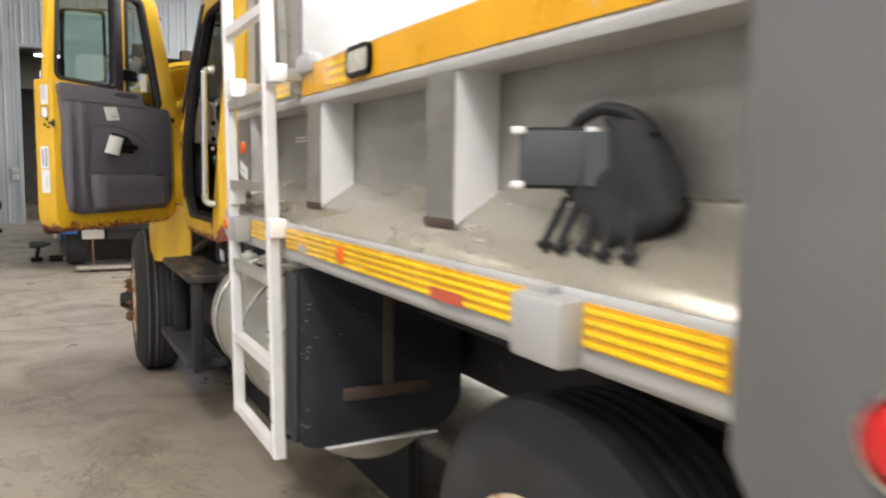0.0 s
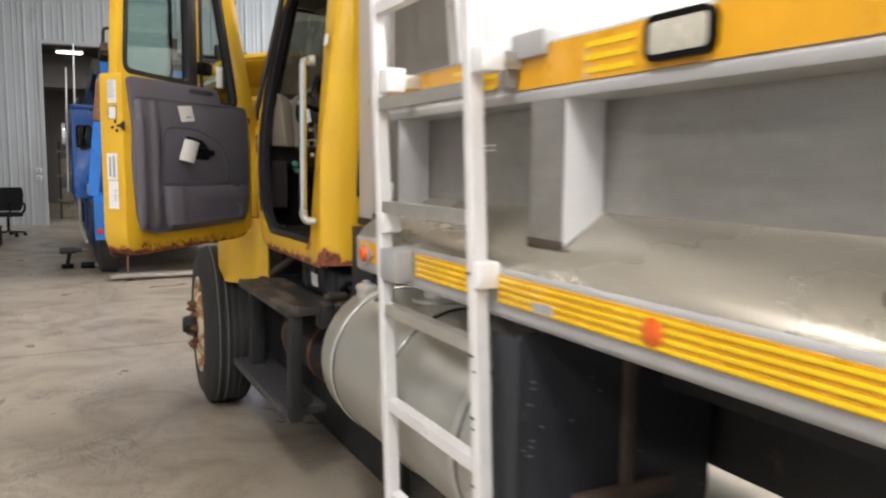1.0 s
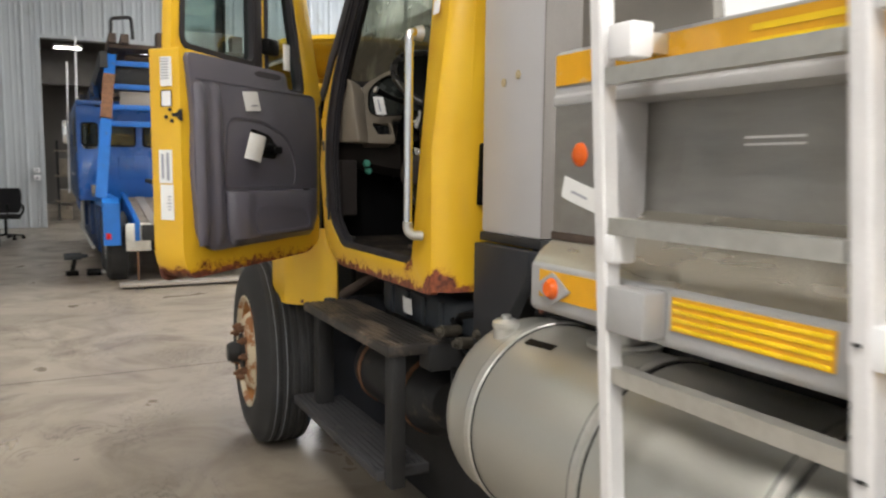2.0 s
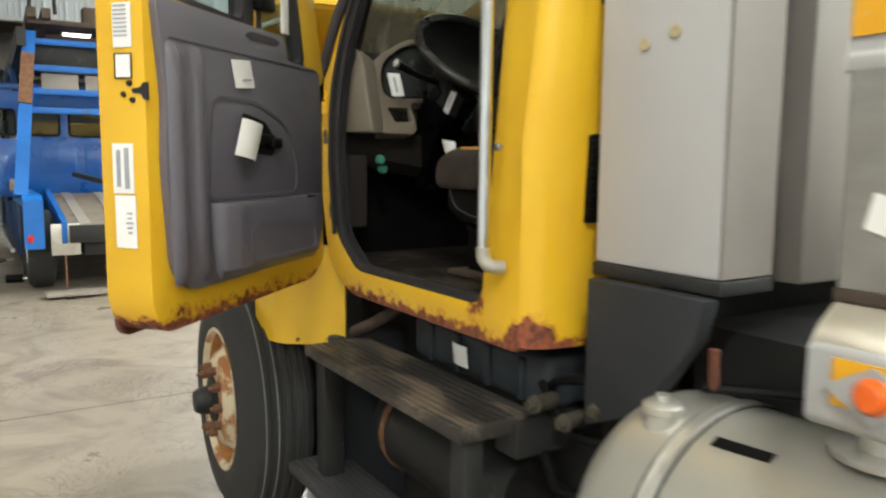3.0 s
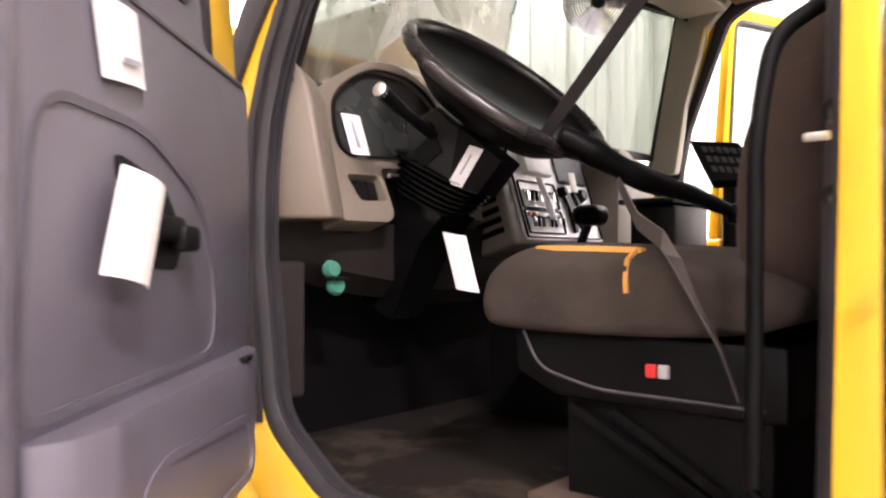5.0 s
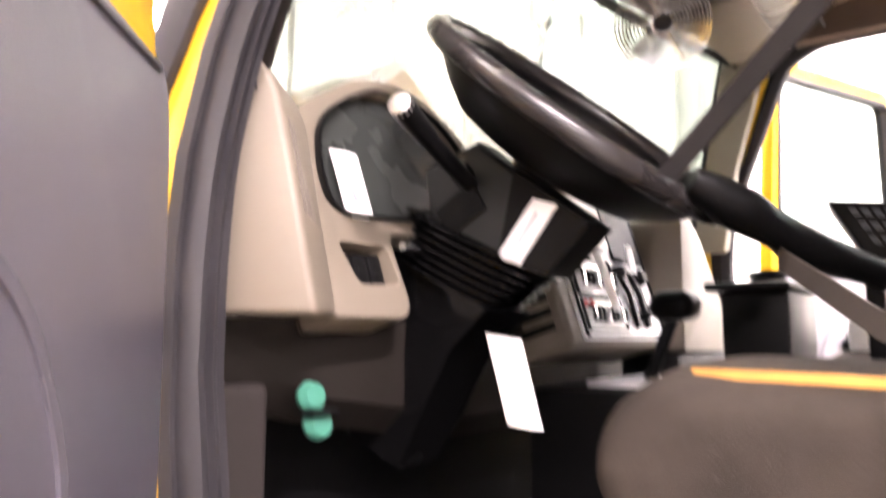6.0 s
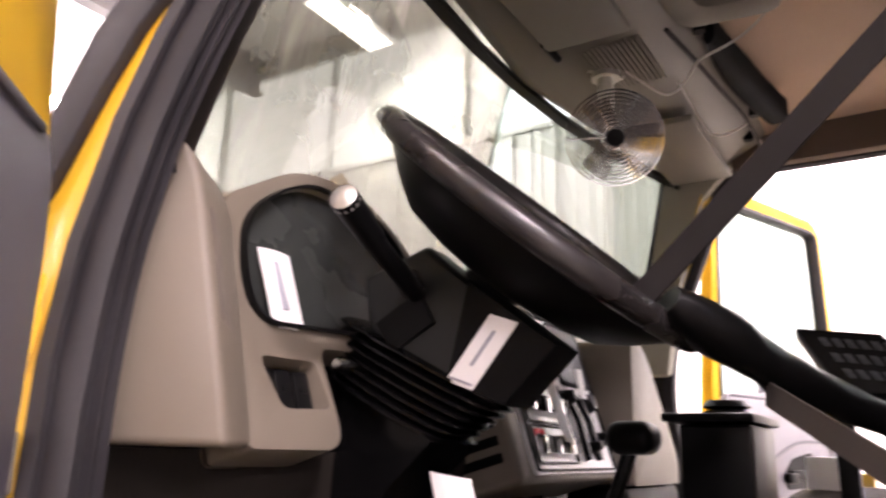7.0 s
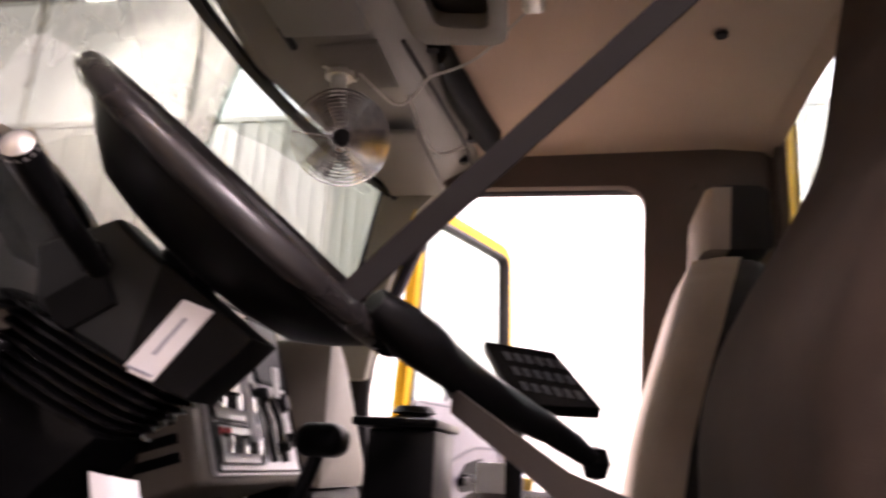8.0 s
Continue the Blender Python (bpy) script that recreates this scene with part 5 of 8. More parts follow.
def cab_door(D, left):
    paint = M_YDOOR if left else M_YDULL
    sill = DOOR_LOW if left else [(u, min(z, 1.66 if u < 0.41 else z)) for u, z in DOOR_LOW[:-1]]
    low = plate(rounded(sill, [0.03, 0.04, 0.06, 0.06, 0.01, 0.02, 0.02, 0.03, 0.03][:len(sill)]), [], 0.135, uz(-0.095, D), 0.012)
    door = part("door", low, paint, truck, "yellow cab door standing open, rusted along its lower edge", 40)
    skin = rounded([(0.03, 1.19), (0.13, 1.135), (0.955, 1.108), (0.985, 1.13), (0.99, 1.20), (0.95, 1.15), (0.13, 1.165)], [0.01, 0.02, 0.03, 0.02, 0.01, 0.02, 0.02])
    part("skin_edge", plate(skin, [], 0.012, uz(-0.098, D), 0.003), M_RUSTEDGE, door, "rusted lower lip of the outer skin")
    panes = (("window", WIN), ("vent_window", VENT)) if left else (("window", WIDE),)
    head = DOOR_TOP if left else DOOR_TOP[:3] + [(0.29, 2.60), (0.215, 2.55), (0.13, 1.66), (0.45, 1.70)]
    top = plate(rounded(head, [0.01, 0.06, 0.05, 0.05, 0.05, 0.02, 0.02, 0.02][:len(head)]), [rounded(loop, 0.04) for name, loop in panes], 0.042, uz(-0.037, D), 0.006)
    part("window_frame", top, paint, door, "yellow window frame")
    for name, loop in panes:
        grown = [(p[0] + (0.008 if p[0] > sum(q[0] for q in loop) / len(loop) else -0.008), p[1] + (0.008 if p[1] > 2.2 else -0.008)) for p in loop]
        g = part(name, plate(rounded(grown, 0.04), [], 0.004, uz(-0.020, D)), M_GLASS, door, "clear side glass")
        g.visible_shadow = False
        ring = [D @ Vector((p.x, -0.015, p.y)) for p in rounded(loop, 0.05)]
        part("glass_gasket", sweep(ring, rect(0.026 if left else 0.013, 0.048), True, tuple(D.to_3x3() @ Vector((0, 1, 0)))), M_SEAL, door)
    edge = [(-0.03, 1.80), (-0.012, 1.88), (0.150, 2.51), (0.205, 2.585), (0.31, 2.605), (0.80, 2.605)]
    part("frame_seal", sweep([D @ Vector((u, -0.055, z)) for u, z in edge], rect(0.016, 0.026), False, tuple(D.to_3x3() @ Vector((0, 1, 0)))), M_SEAL, door, "dark rubber frame seal")
    if left:
        part("mullion", box(0.462, 0.512, -0.05, 0.012, 1.90, 2.56, 0.006, m=D), M_SEAL, door)
    # inner trim: base sheet, swelling along the free edge, map pocket, recessed field and pull
    trim = [(0.122, 1.30), (0.17, 1.238), (0.88, 1.222), (0.945, 1.28), (0.97, 1.55), (0.96, 1.72), (0.992, 1.957), (0.37, 1.95), (0.35, 1.878), (0.135, 1.870), (0.122, 1.80), (0.116, 1.52)]
    t = plate(rounded(trim, [0.05, 0.05, 0.06, 0.05, 0.05, 0.05, 0.03, 0.03, 0.02, 0.04, 0.04, 0.05]), [], 0.022, uz(0.0405, D), 0.009)
    part("trim_panel", t, M_TRIM, door, "dark grey moulded inner trim")
    swell = rounded([(0.80, 0.062), (0.822, 0.082), (0.85, 0.084), (0.868, 0.073), (0.90, 0.073), (0.922, 0.084), (0.945, 0.077), (0.96, 0.058)], 0.012, 3)
    rows = []
    for z, k, du in ((1.245, 0.3, -0.01), (1.28, 0.9, -0.004), (1.40, 1.0, 0.0), (1.6, 1.0, 0.002), (1.75, 1.0, 0.004), (1.83, 0.75, 0.006), (1.86, 0.1, 0.006)):
        rows.append([D @ Vector((p.x + du, 0.058 + (p.y - 0.058) * k, z)) for p in swell])
    part("trim_swell", loft(rows), M_TRIM, door)
    # map pocket
    pk = rounded([(0.80, 0.061), (0.775, 0.096), (0.715, 0.112), (0.66, 0.106), (0.25, 0.104), (0.16, 0.090), (0.12, 0.061)], [0.02, 0.015, 0.012, 0.015, 0.03, 0.03, 0.02], 4)
    rows = [[D @ Vector((0.5 + (p.x - 0.5) * a, 0.060 + (p.y - 0.060) * k, z)) for p in pk] for z, a, k in ((1.235, 0.86, 0.2), (1.26, 0.93, 0.85), (1.33, 0.98, 1.0), (1.435, 1.0, 1.0), (1.447, 1.0, 0.92))]
    part("map_pocket", loft(rows), M_TRIM, door, "moulded map pocket")
    part("pocket_slot", box(0.255, 0.30, 0.098, 0.1075, 1.4425, 1.4495, 0.002, m=D), M_DKPLASTIC, door)
    sag = rounded([(0.24, 1.275), (0.64, 1.272), (0.66, 1.36), (0.60, 1.385), (0.26, 1.36)], 0.04)
    part("pocket_dish", sweep([D @ Vector((p.x, 0.1055, p.y)) for p in sag], rect(0.012, 0.005), True, tuple(D.to_3x3() @ Vector((0, 1, 0)))), M_TRIM, door)
    field = rounded([(0.30, 1.46), (0.795, 1.46), (0.775, 1.735), (0.55, 1.735), (0.36, 1.67), (0.30, 1.56)], [0.05, 0.03, 0.06, 0.06, 0.06, 0.04])
    part("trim_bead", sweep([D @ Vector((p.x, 0.0625, p.y)) for p in field], rect(0.010, 0.006), True, tuple(D.to_3x3() @ Vector((0, 1, 0)))), M_TRIM2, door)
    # no hollow here: the recess's shade is a dark plate on the trim
    part("recess_shade", plate(rounded([(0.43, 1.912), (0.57, 1.912), (0.60, 1.922), (0.57, 1.936), (0.43, 1.936), (0.40, 1.926)], 0.010, 3), [], 0.004, uz(0.0605, D)), M_TRIM3, door, "dark plate standing in for a shallow recess's shade")
    part("upper_bead", box(0.16, 0.95, 0.058, 0.066, 1.862, 1.868, 0.002, m=D), M_TRIM2, door)
    cup = rounded([(0.625, 1.70), (0.60, 1.585), (0.46, 1.578), (0.435, 1.62), (0.50, 1.678)], 0.015)
    part("pull_cup", plate(cup, [], 0.006, uz(0.0605, D)), M_DKPLASTIC, door, "black recessed pull cup")
    t = box(0.465, 0.60, 0.065, 0.082, 1.612, 1.642, 0.007, m=D)
    box(0.435, 0.49, 0.065, 0.090, 1.60, 1.632, 0.008, bm=t, m=D)
    part("pull_handle", t, M_DKPLASTIC, door)
    if left:
        e = D.to_3x3()
        U, N = e @ Vector((1, 0, 0)), e @ Vector((0, 1, 0))
        Z = Vector((0, 0, 1))
        a = part("tag", card(D @ Vector((0.622, 0.068, 1.808)), U * -0.098 + Z * 0.008, Z * 0.076 + U * 0.024, 0.002, 0.004), M_PAPER, door, "white paper tag")
        b = part("tag", card(D @ Vector((0.628, 0.087, 1.622)), U * -0.106 - Z * 0.018, Z * 0.104 + U * -0.044, 0.002, 0.012), M_PAPER, door, "white paper tag hung on the door pull")
        bars("print", [(D @ Vector((0.612, 0.0755, 1.792)), U * -0.04 + Z * 0.004, Z * 0.006)], M_INK, door)
        # labels and latch on the shut face
        ef = lambda n, z, du=0.0: D @ Vector((1.0125 + du, n, z))
        for n, z, w, h, lab in ((-0.018, 1.885, 0.052, 0.105, "yellowed paper label"), (-0.018, 1.789, 0.046, 0.056, "small black-edged label"),
                                (-0.030, 1.543, 0.060, 0.122, "white label with two print columns"), (-0.027, 1.412, 0.060, 0.130, "white label with a faint sketch")):
            part("label", card(ef(n, z), N * w, Z * h, 0.002), M_PAPER, door, lab)
        fr = [ef(-0.018 + s * 0.0235, 1.789 + h * 0.0285, 0.0012) for s, h in ((-1, -1), (1, -1), (1, 1), (-1, 1))]
        part("label_border", sweep(fr, rect(0.004, 0.002), True, tuple(U)), M_DKPLASTIC, door)
        bars("print", [(ef(-0.042, 1.543, 0.002), N * 0.010, Z * 0.09), (ef(-0.018, 1.543, 0.002), N * 0.012, Z * 0.10)], M_INK, door)
        bars("print", [(ef(-0.022, 1.93 - k * 0.010, 0.002), N * 0.036, Z * 0.003) for k in range(8)], M_INK, door)
        bars("print", [(ef(-0.015, 1.385 + k * 0.012, 0.002), N * (0.010 + 0.005 * (k % 3)), Z * 0.004) for k in range(5)], M_INK, door)
        slot = rounded([(0.004, 1.735), (0.028, 1.737), (0.036, 1.748), (0.052, 1.750), (0.052, 1.706), (0.038, 1.708), (0.030, 1.722), (0.006, 1.724)], 0.003, 2)
        t = plate([(p.x, p.y) for p in slot], [], 0.003, D @ axes((1.0105, 0, 0), (0, 1, 0), (0, 0, 1), (1, 0, 0)))
        part("latch", t, M_BLACK, door, "black door latch slot")
        t = bmn()
        for n, z in ((-0.002, 1.748), (-0.020, 1.722), (0.006, 1.708)):
            lathe([(0, 0.006), (0.006, 0.0055), (0.0075, 0.0)], D @ axes((1.0125, n, z), (0, 1, 0), (0, 0, 1), (1, 0, 0)), 10, t)
        part("latch_screw", t, M_BLACK, door)
        # vent crank with a hanging tag
        part("vent_crank", box(0.375, 0.46, -0.01, 0.04, 2.02, 2.09, 0.012, m=D), M_DKPLASTIC, door)
        part("tag", card(D @ Vector((0.335, 0.045, 2.02)), U * -0.048, Z * 0.11, 0.002, 0.004), M_PAPER, door)
    return door


D1 = door_pose(1.0, 5.5, 49.5, False) @ Matrix.Translation((0, -0.065, 0))
D2 = door_pose(3.0, 5.5, 70, True) @ Matrix.Translation((0, -0.065, 0))
cab_door(D1, True)
cab_door(D2, False)
# hinge straps with bolts, and a torn paint flap, on the front jamb
for side in (0, 1):
    for z, y in ((1.38, 5.545), (1.655, 5.592)):
        t = plate(rounded([(y - 0.014, z - 0.03), (y + 0.016, z - 0.03), (y + 0.018, z + 0.02), (y - 0.010, z + 0.024)], 0.008, 3), [], 0.004, along_x(0.9955), 0.001)
        strap = part("hinge_strap", t if side == 0 else mirror_x(t), M_CONSOLE, truck, "pale worn hinge strap")
        t = lathe([(0, 0.005), (0.005, 0.0045), (0.0075, 0.0)], axes((0.9955, y + 0.002, z + 0.006), (0, 1, 0), (0, 0, 1), (-1, 0, 0)), 8)
        part("hinge_bolt", t if side == 0 else mirror_x(t), M_GREASE, strap)
flap = [[Vector((0.996 - b * 0.9 + 0.13 * (z - 1.62), 5.606 + 0.13 * (z - 1.69) + a * w, z)) for a, b in ((-0.5, 0.0), (0.4, 0.006), (1.0, 0.016), (0.4, 0.003))] for z, w in ((1.735, 0.006), (1.748, 0.016), (1.775, 0.020), (1.783, 0.024), (1.79, 0.008), (1.812, 0.010), (1.822, 0.004))]
part("paint_flap", loft(flap), M_YELLOW, truck, "torn flap of yellow paint")
# mirror outside the left door
mm = look((0.42, 5.74, 2.27), (0.25, 2.0, 2.0))
t = box(-0.135, 0.135, -0.235, 0.235, -0.09, 0.0, 0.03, 4, m=mm)
mir = part("side_mirror", t, M_DKPLASTIC, truck, "tall black side mirror seen through the door glass")
part("mirror_glass", plate(rounded([(-0.115, -0.215), (0.115, -0.215), (0.115, 0.215), (-0.115, 0.215)], 0.035), [], 0.004, mm @ Matrix.Translation((0, 0, -0.096))), M_MIRROR, mir)
part("mirror_arm", tube([(0.45, 5.76, 2.52), (0.70, 5.62, 2.52), (0.86, 5.47, 2.45)], 0.012, 10, 0.05), M_CHROME, mir)
part("mirror_arm", tube([(0.45, 5.76, 2.02), (0.68, 5.62, 2.0), (0.80, 5.46, 2.05)], 0.012, 10, 0.05), M_CHROME, mir)

# -- dash --
shift(-0.042, -0.020, -0.022)
rows = []
for x, dy in ((1.26, 0.075), (1.5, 0.075), (1.68, 0.07), (1.70, 0.01), (2.15, 0.0), (2.6, 0.02), (2.93, 0.06)):
    prof = [(5.62, 1.69), (5.585, 1.71), (5.60, 1.80), (5.645, 1.965), (5.68, 1.985), (5.79, 1.975), (5.79, 1.69)]
    rows.append([Vector((x, y + dy, z)) for y, z in prof])
dash = part("dashboard", loft(rows), M_BEIGE, truck, "beige moulded dashboard", 30)
shift()
rings = []
for z, q in ((1.668, (1.078, 5.60, 1.146, 5.490, 1.215, 5.525, 1.24, 5.70)), (1.79, (1.078, 5.61, 1.136, 5.512, 1.205, 5.548, 1.24, 5.71)), (1.92, (1.080, 5.63, 1.132, 5.545, 1.200, 5.575, 1.24, 5.72)),
             (1.955, (1.082, 5.63, 1.125, 5.552, 1.185, 5.585, 1.22, 5.72)), (1.985, (1.084, 5.63, 1.110, 5.560, 1.135, 5.600, 1.16, 5.70))):
    rings.append([Vector((q[i], q[i + 1], z)) for i in (0, 2, 4, 6)])
t = loft(rings)
bmesh.ops.bevel(t, geom=[e for e in t.edges], offset=0.010, segments=3, profile=0.5, affect="EDGES", clamp_overlap=True)
part("dash_end", t, M_BEIGE, dash, "beige end pod of the dashboard", 50)
part("pod_slot", card((1.1055, 5.5700, 1.953), (0.0065, -0.0072, 0), (0.0, 0.004, 0.022), 0.004), M_DKPLASTIC, dash)
# dark strips laid on the pod stand in for shade in its defrost grooves
t = bmn()
for k in range(6):
    sweep([(1.145 + k * 0.0095, 5.5485 + k * 0.0043, 1.912 - k * 0.003), (1.150 + k * 0.0095, 5.5185 + k * 0.0049, 1.79 - k * 0.003)], rect(0.0014, 0.003), False, (0, 1, 0), t)
part("groove_shade", t, M_DKTAUPE, dash)
shift(-0.042, -0.020, -0.022)
# cluster: bezel with an arched hood, recessed dials, cover
TILT = axes((0, 5.583, 1.676), (1, 0, 0), (0, 0.313, 0.95), (0, 0.95, -0.313))
bez = rounded([(1.245, 0.0), (1.402, 0.0), (1.385, 0.128), (1.65, 0.14), (1.70, 0.25), (1.66, 0.34), (1.593, 0.386), (1.54, 0.408), (1.47, 0.408), (1.40, 0.392), (1.33, 0.350), (1.268, 0.312), (1.245, 0.27)], [0.01, 0.04, 0.02, 0.04, 0.06, 0.05, 0.04, 0.04, 0.04, 0.04, 0.05, 0.05, 0.03])
oval = rounded([(1.300, 0.146), (1.372, 0.150), (1.62, 0.165), (1.655, 0.24), (1.62, 0.33), (1.55, 0.377), (1.43, 0.378), (1.37, 0.350), (1.313, 0.309), (1.283, 0.272), (1.270, 0.21), (1.274, 0.164)], 0.04)
swh = rounded([(1.305, 0.046), (1.388, 0.050), (1.374, 0.108), (1.279, 0.106)], 0.012)
part("cluster_bezel", plate(bez, [oval, swh], 0.07, TILT @ Matrix.Translation((0, 0, -0.045)), 0.008), M_BEIGE, dash, "beige instrument bezel")
ring = [TILT @ Vector((p.x, p.y, -0.05)) for p in oval]
part("cluster_edge", sweep(ring, rect(0.004, 0.010), True, (0, -1, 0)), M_DKPLASTIC, dash)
part("cluster_back", plate(bez, [], 0.004, TILT @ Matrix.Translation((0, 0, 0.018))), M_DKPLASTIC, dash)
for cx, cy, r in ((1.40, 0.25, 0.055), (1.54, 0.25, 0.055), (1.33, 0.19, 0.028), (1.47, 0.17, 0.026), (1.61, 0.19, 0.028)):
    part("dial", lathe([(0, 0.0), (r * 0.92, 0.0), (r * 0.95, -0.006), (r, -0.008), (r, 0.0)], TILT @ Matrix.Translation((cx, cy, 0.014)), 24), M_SLATE, dash)
part("cluster_cover", plate(oval, [], 0.002, TILT @ Matrix.Translation((0, 0, -0.033))), M_GAUGE, dash)
t = bmn()
for k in range(3):
    box(1.290 + k * 0.031, 1.317 + k * 0.031, 0.052, 0.102, -0.026, 0.016, 0.003, bm=t, m=TILT)
    box(1.298 + k * 0.031, 1.308 + k * 0.031, 0.074, 0.080, -0.028, -0.025, bm=t, m=TILT)
part("rocker_switch", t, M_DKPLASTIC, dash)
tag = part("tag", card(TILT @ Vector((1.335, 0.196, -0.044)), TILT.to_3x3() @ Vector((0.056, 0.002, 0.002)), TILT.to_3x3() @ Vector((-0.010, 0.102, -0.004)), 0.002, 0.003), M_PAPER, dash, "white paper tag on the dials")
bars("print", [(TILT @ Vector((1.330, 0.200, -0.0485)), TILT.to_3x3() @ Vector((0.008, 0, 0)), TILT.to_3x3() @ Vector((-0.006, 0.062, 0)))], M_INK, dash)
# dark knee panel, fuse cover, air freshener below the dash
t = loft([[Vector((x, 5.60 + dy, 1.688)), Vector((x, 5.74, 1.688)), Vector((x, 5.74, z1)), Vector((x, 5.66 + dy, z1 - 0.004)), Vector((x, 5.615 + dy, z1 + 0.035))] for x, dy, z1 in ((1.085, 0.08, 1.62), (1.20, 0.02, 1.585), (1.30, 0.0, 1.55), (1.60, -0.01, 1.50), (2.1, 0.0, 1.50))])
knee = part("knee_panel", t, M_DKBROWN, truck, "dark brown knee panel under the dash")
# dark colour carries the shade below the dash; the cover itself is lighter grey
part("fuse_cover", box(1.142, 1.227, 5.635, 5.70, 1.32, 1.606, 0.012, 3), M_VINYL, truck, "grey fuse cover by the door post, darkened as in shade")
t = lathe([(0, 0.015), (0.016, 0.012), (0.020, 0.0), (0.016, -0.010), (0, -0.012)], axes((1.262, 5.60, 1.588), (1, 0, 0), (0, 0.2, 1), (0, -1, 0.2)), 16)
lathe([(0, 0.014), (0.017, 0.011), (0.021, 0.0), (0.017, -0.010), (0, -0.012)], axes((1.270, 5.595, 1.554), (1, 0, 0), (0, 0.2, 1), (0, -1, 0.2)), 16, t)
fresh = part("air_freshener", t, M_TEAL, truck, "small green air freshener")
part("clip", box(1.243, 1.29, 5.572, 5.60, 1.566, 1.572, 0.001), M_DKPLASTIC, fresh)
# centre console, leaning back a little, full of switches
shift()
CX = Vector((1, 0.045, 0)).normalized()
CY = Vector((0, 0.30, 0.954))
CY = (CY - CX * CX.dot(CY)).normalized()
CS = axes((1.791, 5.477, 1.656), CX, CY, CY.cross(CX))
CN = CS.to_3x3() @ Vector((0, 0, 1))
t = box(-0.055, 0.44, -0.030, 0.315, 0.006, 0.16, 0.012, 3, m=CS)
stack = part("switch_console", t, M_BEIGE, truck, "beige console with a silver plate full of switches")
part("face_plate", plate(rounded([(-0.012, -0.018), (0.415, -0.018), (0.415, 0.295), (-0.012, 0.295)], 0.012), [], 0.005, CS), M_PANEL, stack, "silver switch plate")
for u0, u1, v0, v1 in ((-0.004, 0.408, -0.012, 0.288), (0.012, 0.20, 0.0, 0.064), (0.012, 0.20, 0.070, 0.145), (0.236, 0.402, 0.155, 0.282)):
    part("switch_frame", sweep([CS @ Vector((p.x, p.y, -0.003)) for p in rounded([(u0, v0), (u1, v0), (u1, v1), (u0, v1)], 0.008)], rect(0.003, 0.006), True, tuple(CN)), M_DKPLASTIC, stack)
part("display", plate(rounded([(0.240, 0.159), (0.398, 0.159), (0.398, 0.278), (0.240, 0.278)], 0.006), [], 0.004, CS @ Matrix.Translation((0, 0, -0.005))), M_BLACK, stack, "black display")
for u, v in [(0.030 + 0.022 * k, 0.032) for k in range(8)] + [(0.030 + 0.022 * k, 0.105) for k in range(8)]:
    part("toggle_switch", sweep([CS @ Vector((u, v + 0.014, -0.004)), CS @ Vector((u, v + 0.006, -0.016)), CS @ Vector((u, v - 0.018, -0.012))], rect(0.007, 0.006), False, tuple(CN)), M_DKPLASTIC if int(u * 1000) % 3 else M_CHROME, stack)
for u, v in ((0.032, 0.052), (0.058, 0.052)):
    part("pilot_lamp", lathe([(0, -0.006), (0.006, -0.005), (0.007, 0.0)], CS @ Matrix.Translation((u, v, 0)), 10), M_REDPL, stack)
for u, v, r in ((0.232, 0.125, 0.014), (0.335, 0.118, 0.019), (0.352, 0.045, 0.014), (0.300, 0.030, 0.010)):
    part("knob", lathe([(0, -0.026), (r * 0.8, -0.024), (r, -0.015), (r * 1.2, 0.0)], CS @ Matrix.Translation((u, v, 0)), 14), M_DKPLASTIC, stack)
for u in (0.240, 0.300):
    part("slot_lever", sweep([CS @ Vector((u, 0.130, -0.004)), CS @ Vector((u + 0.012, 0.080, -0.010)), CS @ Vector((u + 0.020, 0.005, -0.004))], rect(0.017, 0.010), False, tuple(CN)), M_DKPLASTIC, stack)
part("radio_block", box(0.050, 0.185, 0.165, 0.262, -0.022, 0.002, 0.004, m=CS), M_PANEL, stack, "pale radio block")
e3 = CS.to_3x3()
part("tag", card(CS @ Vector((0.095, 0.085, -0.028)), e3 @ Vector((0.038, -0.006, 0.004)), e3 @ Vector((-0.040, 0.115, -0.01)), 0.002, 0.008), M_PAPER, stack, "crumpled white tag")
part("tag", card(CS @ Vector((0.285, 0.150, -0.022)), e3 @ Vector((0.040, 0.0, 0.004)), e3 @ Vector((-0.012, 0.055, -0.01)), 0.002, 0.006), M_PAPER, stack)
t = bmn()
for k in range(4):
    box(-0.058, -0.053, 0.01 + k * 0.028, 0.026 + k * 0.028, 0.03, 0.11, 0.002, bm=t, m=CS)
part("side_vent", t, M_DKPLASTIC, stack)
# lower dark console with shifter and papers
shift(-0.05, -0.02, -0.055)
part("floor_console", box(1.80, 2.20, 5.33, 5.60, 1.18, 1.61, 0.02), M_DKPLASTIC, truck, "black floor console")
part("shift_plate", box(1.84, 2.10, 5.36, 5.50, 1.609, 1.622, 0.004), M_PANEL, truck)
t = cyl((1.92, 5.42, 1.60), (1.935, 5.37, 1.74), 0.012, seg=10)
sh = part("shifter", t, M_DKPLASTIC, truck, "black shift lever")
part("shift_knob", pad(1.892, 1.972, 5.325, 5.405, 1.728, 1.782, 0.024, 5), M_DKPLASTIC, sh)
shift(-0.04, 0.016, -0.09)
pod = [(2.305, 1.70), (2.305, 2.012), (2.36, 2.015), (2.43, 1.975), (2.56, 1.84), (2.64, 1.755), (2.64, 1.70)]
part("passenger_pod", plate(rounded(pod, [0.01, 0.02, 0.05, 0.05, 0.05, 0.03, 0.01]), [], 0.22, along_y(5.455), 0.014), M_BEIGE, truck, "beige dash pod on the passenger side")
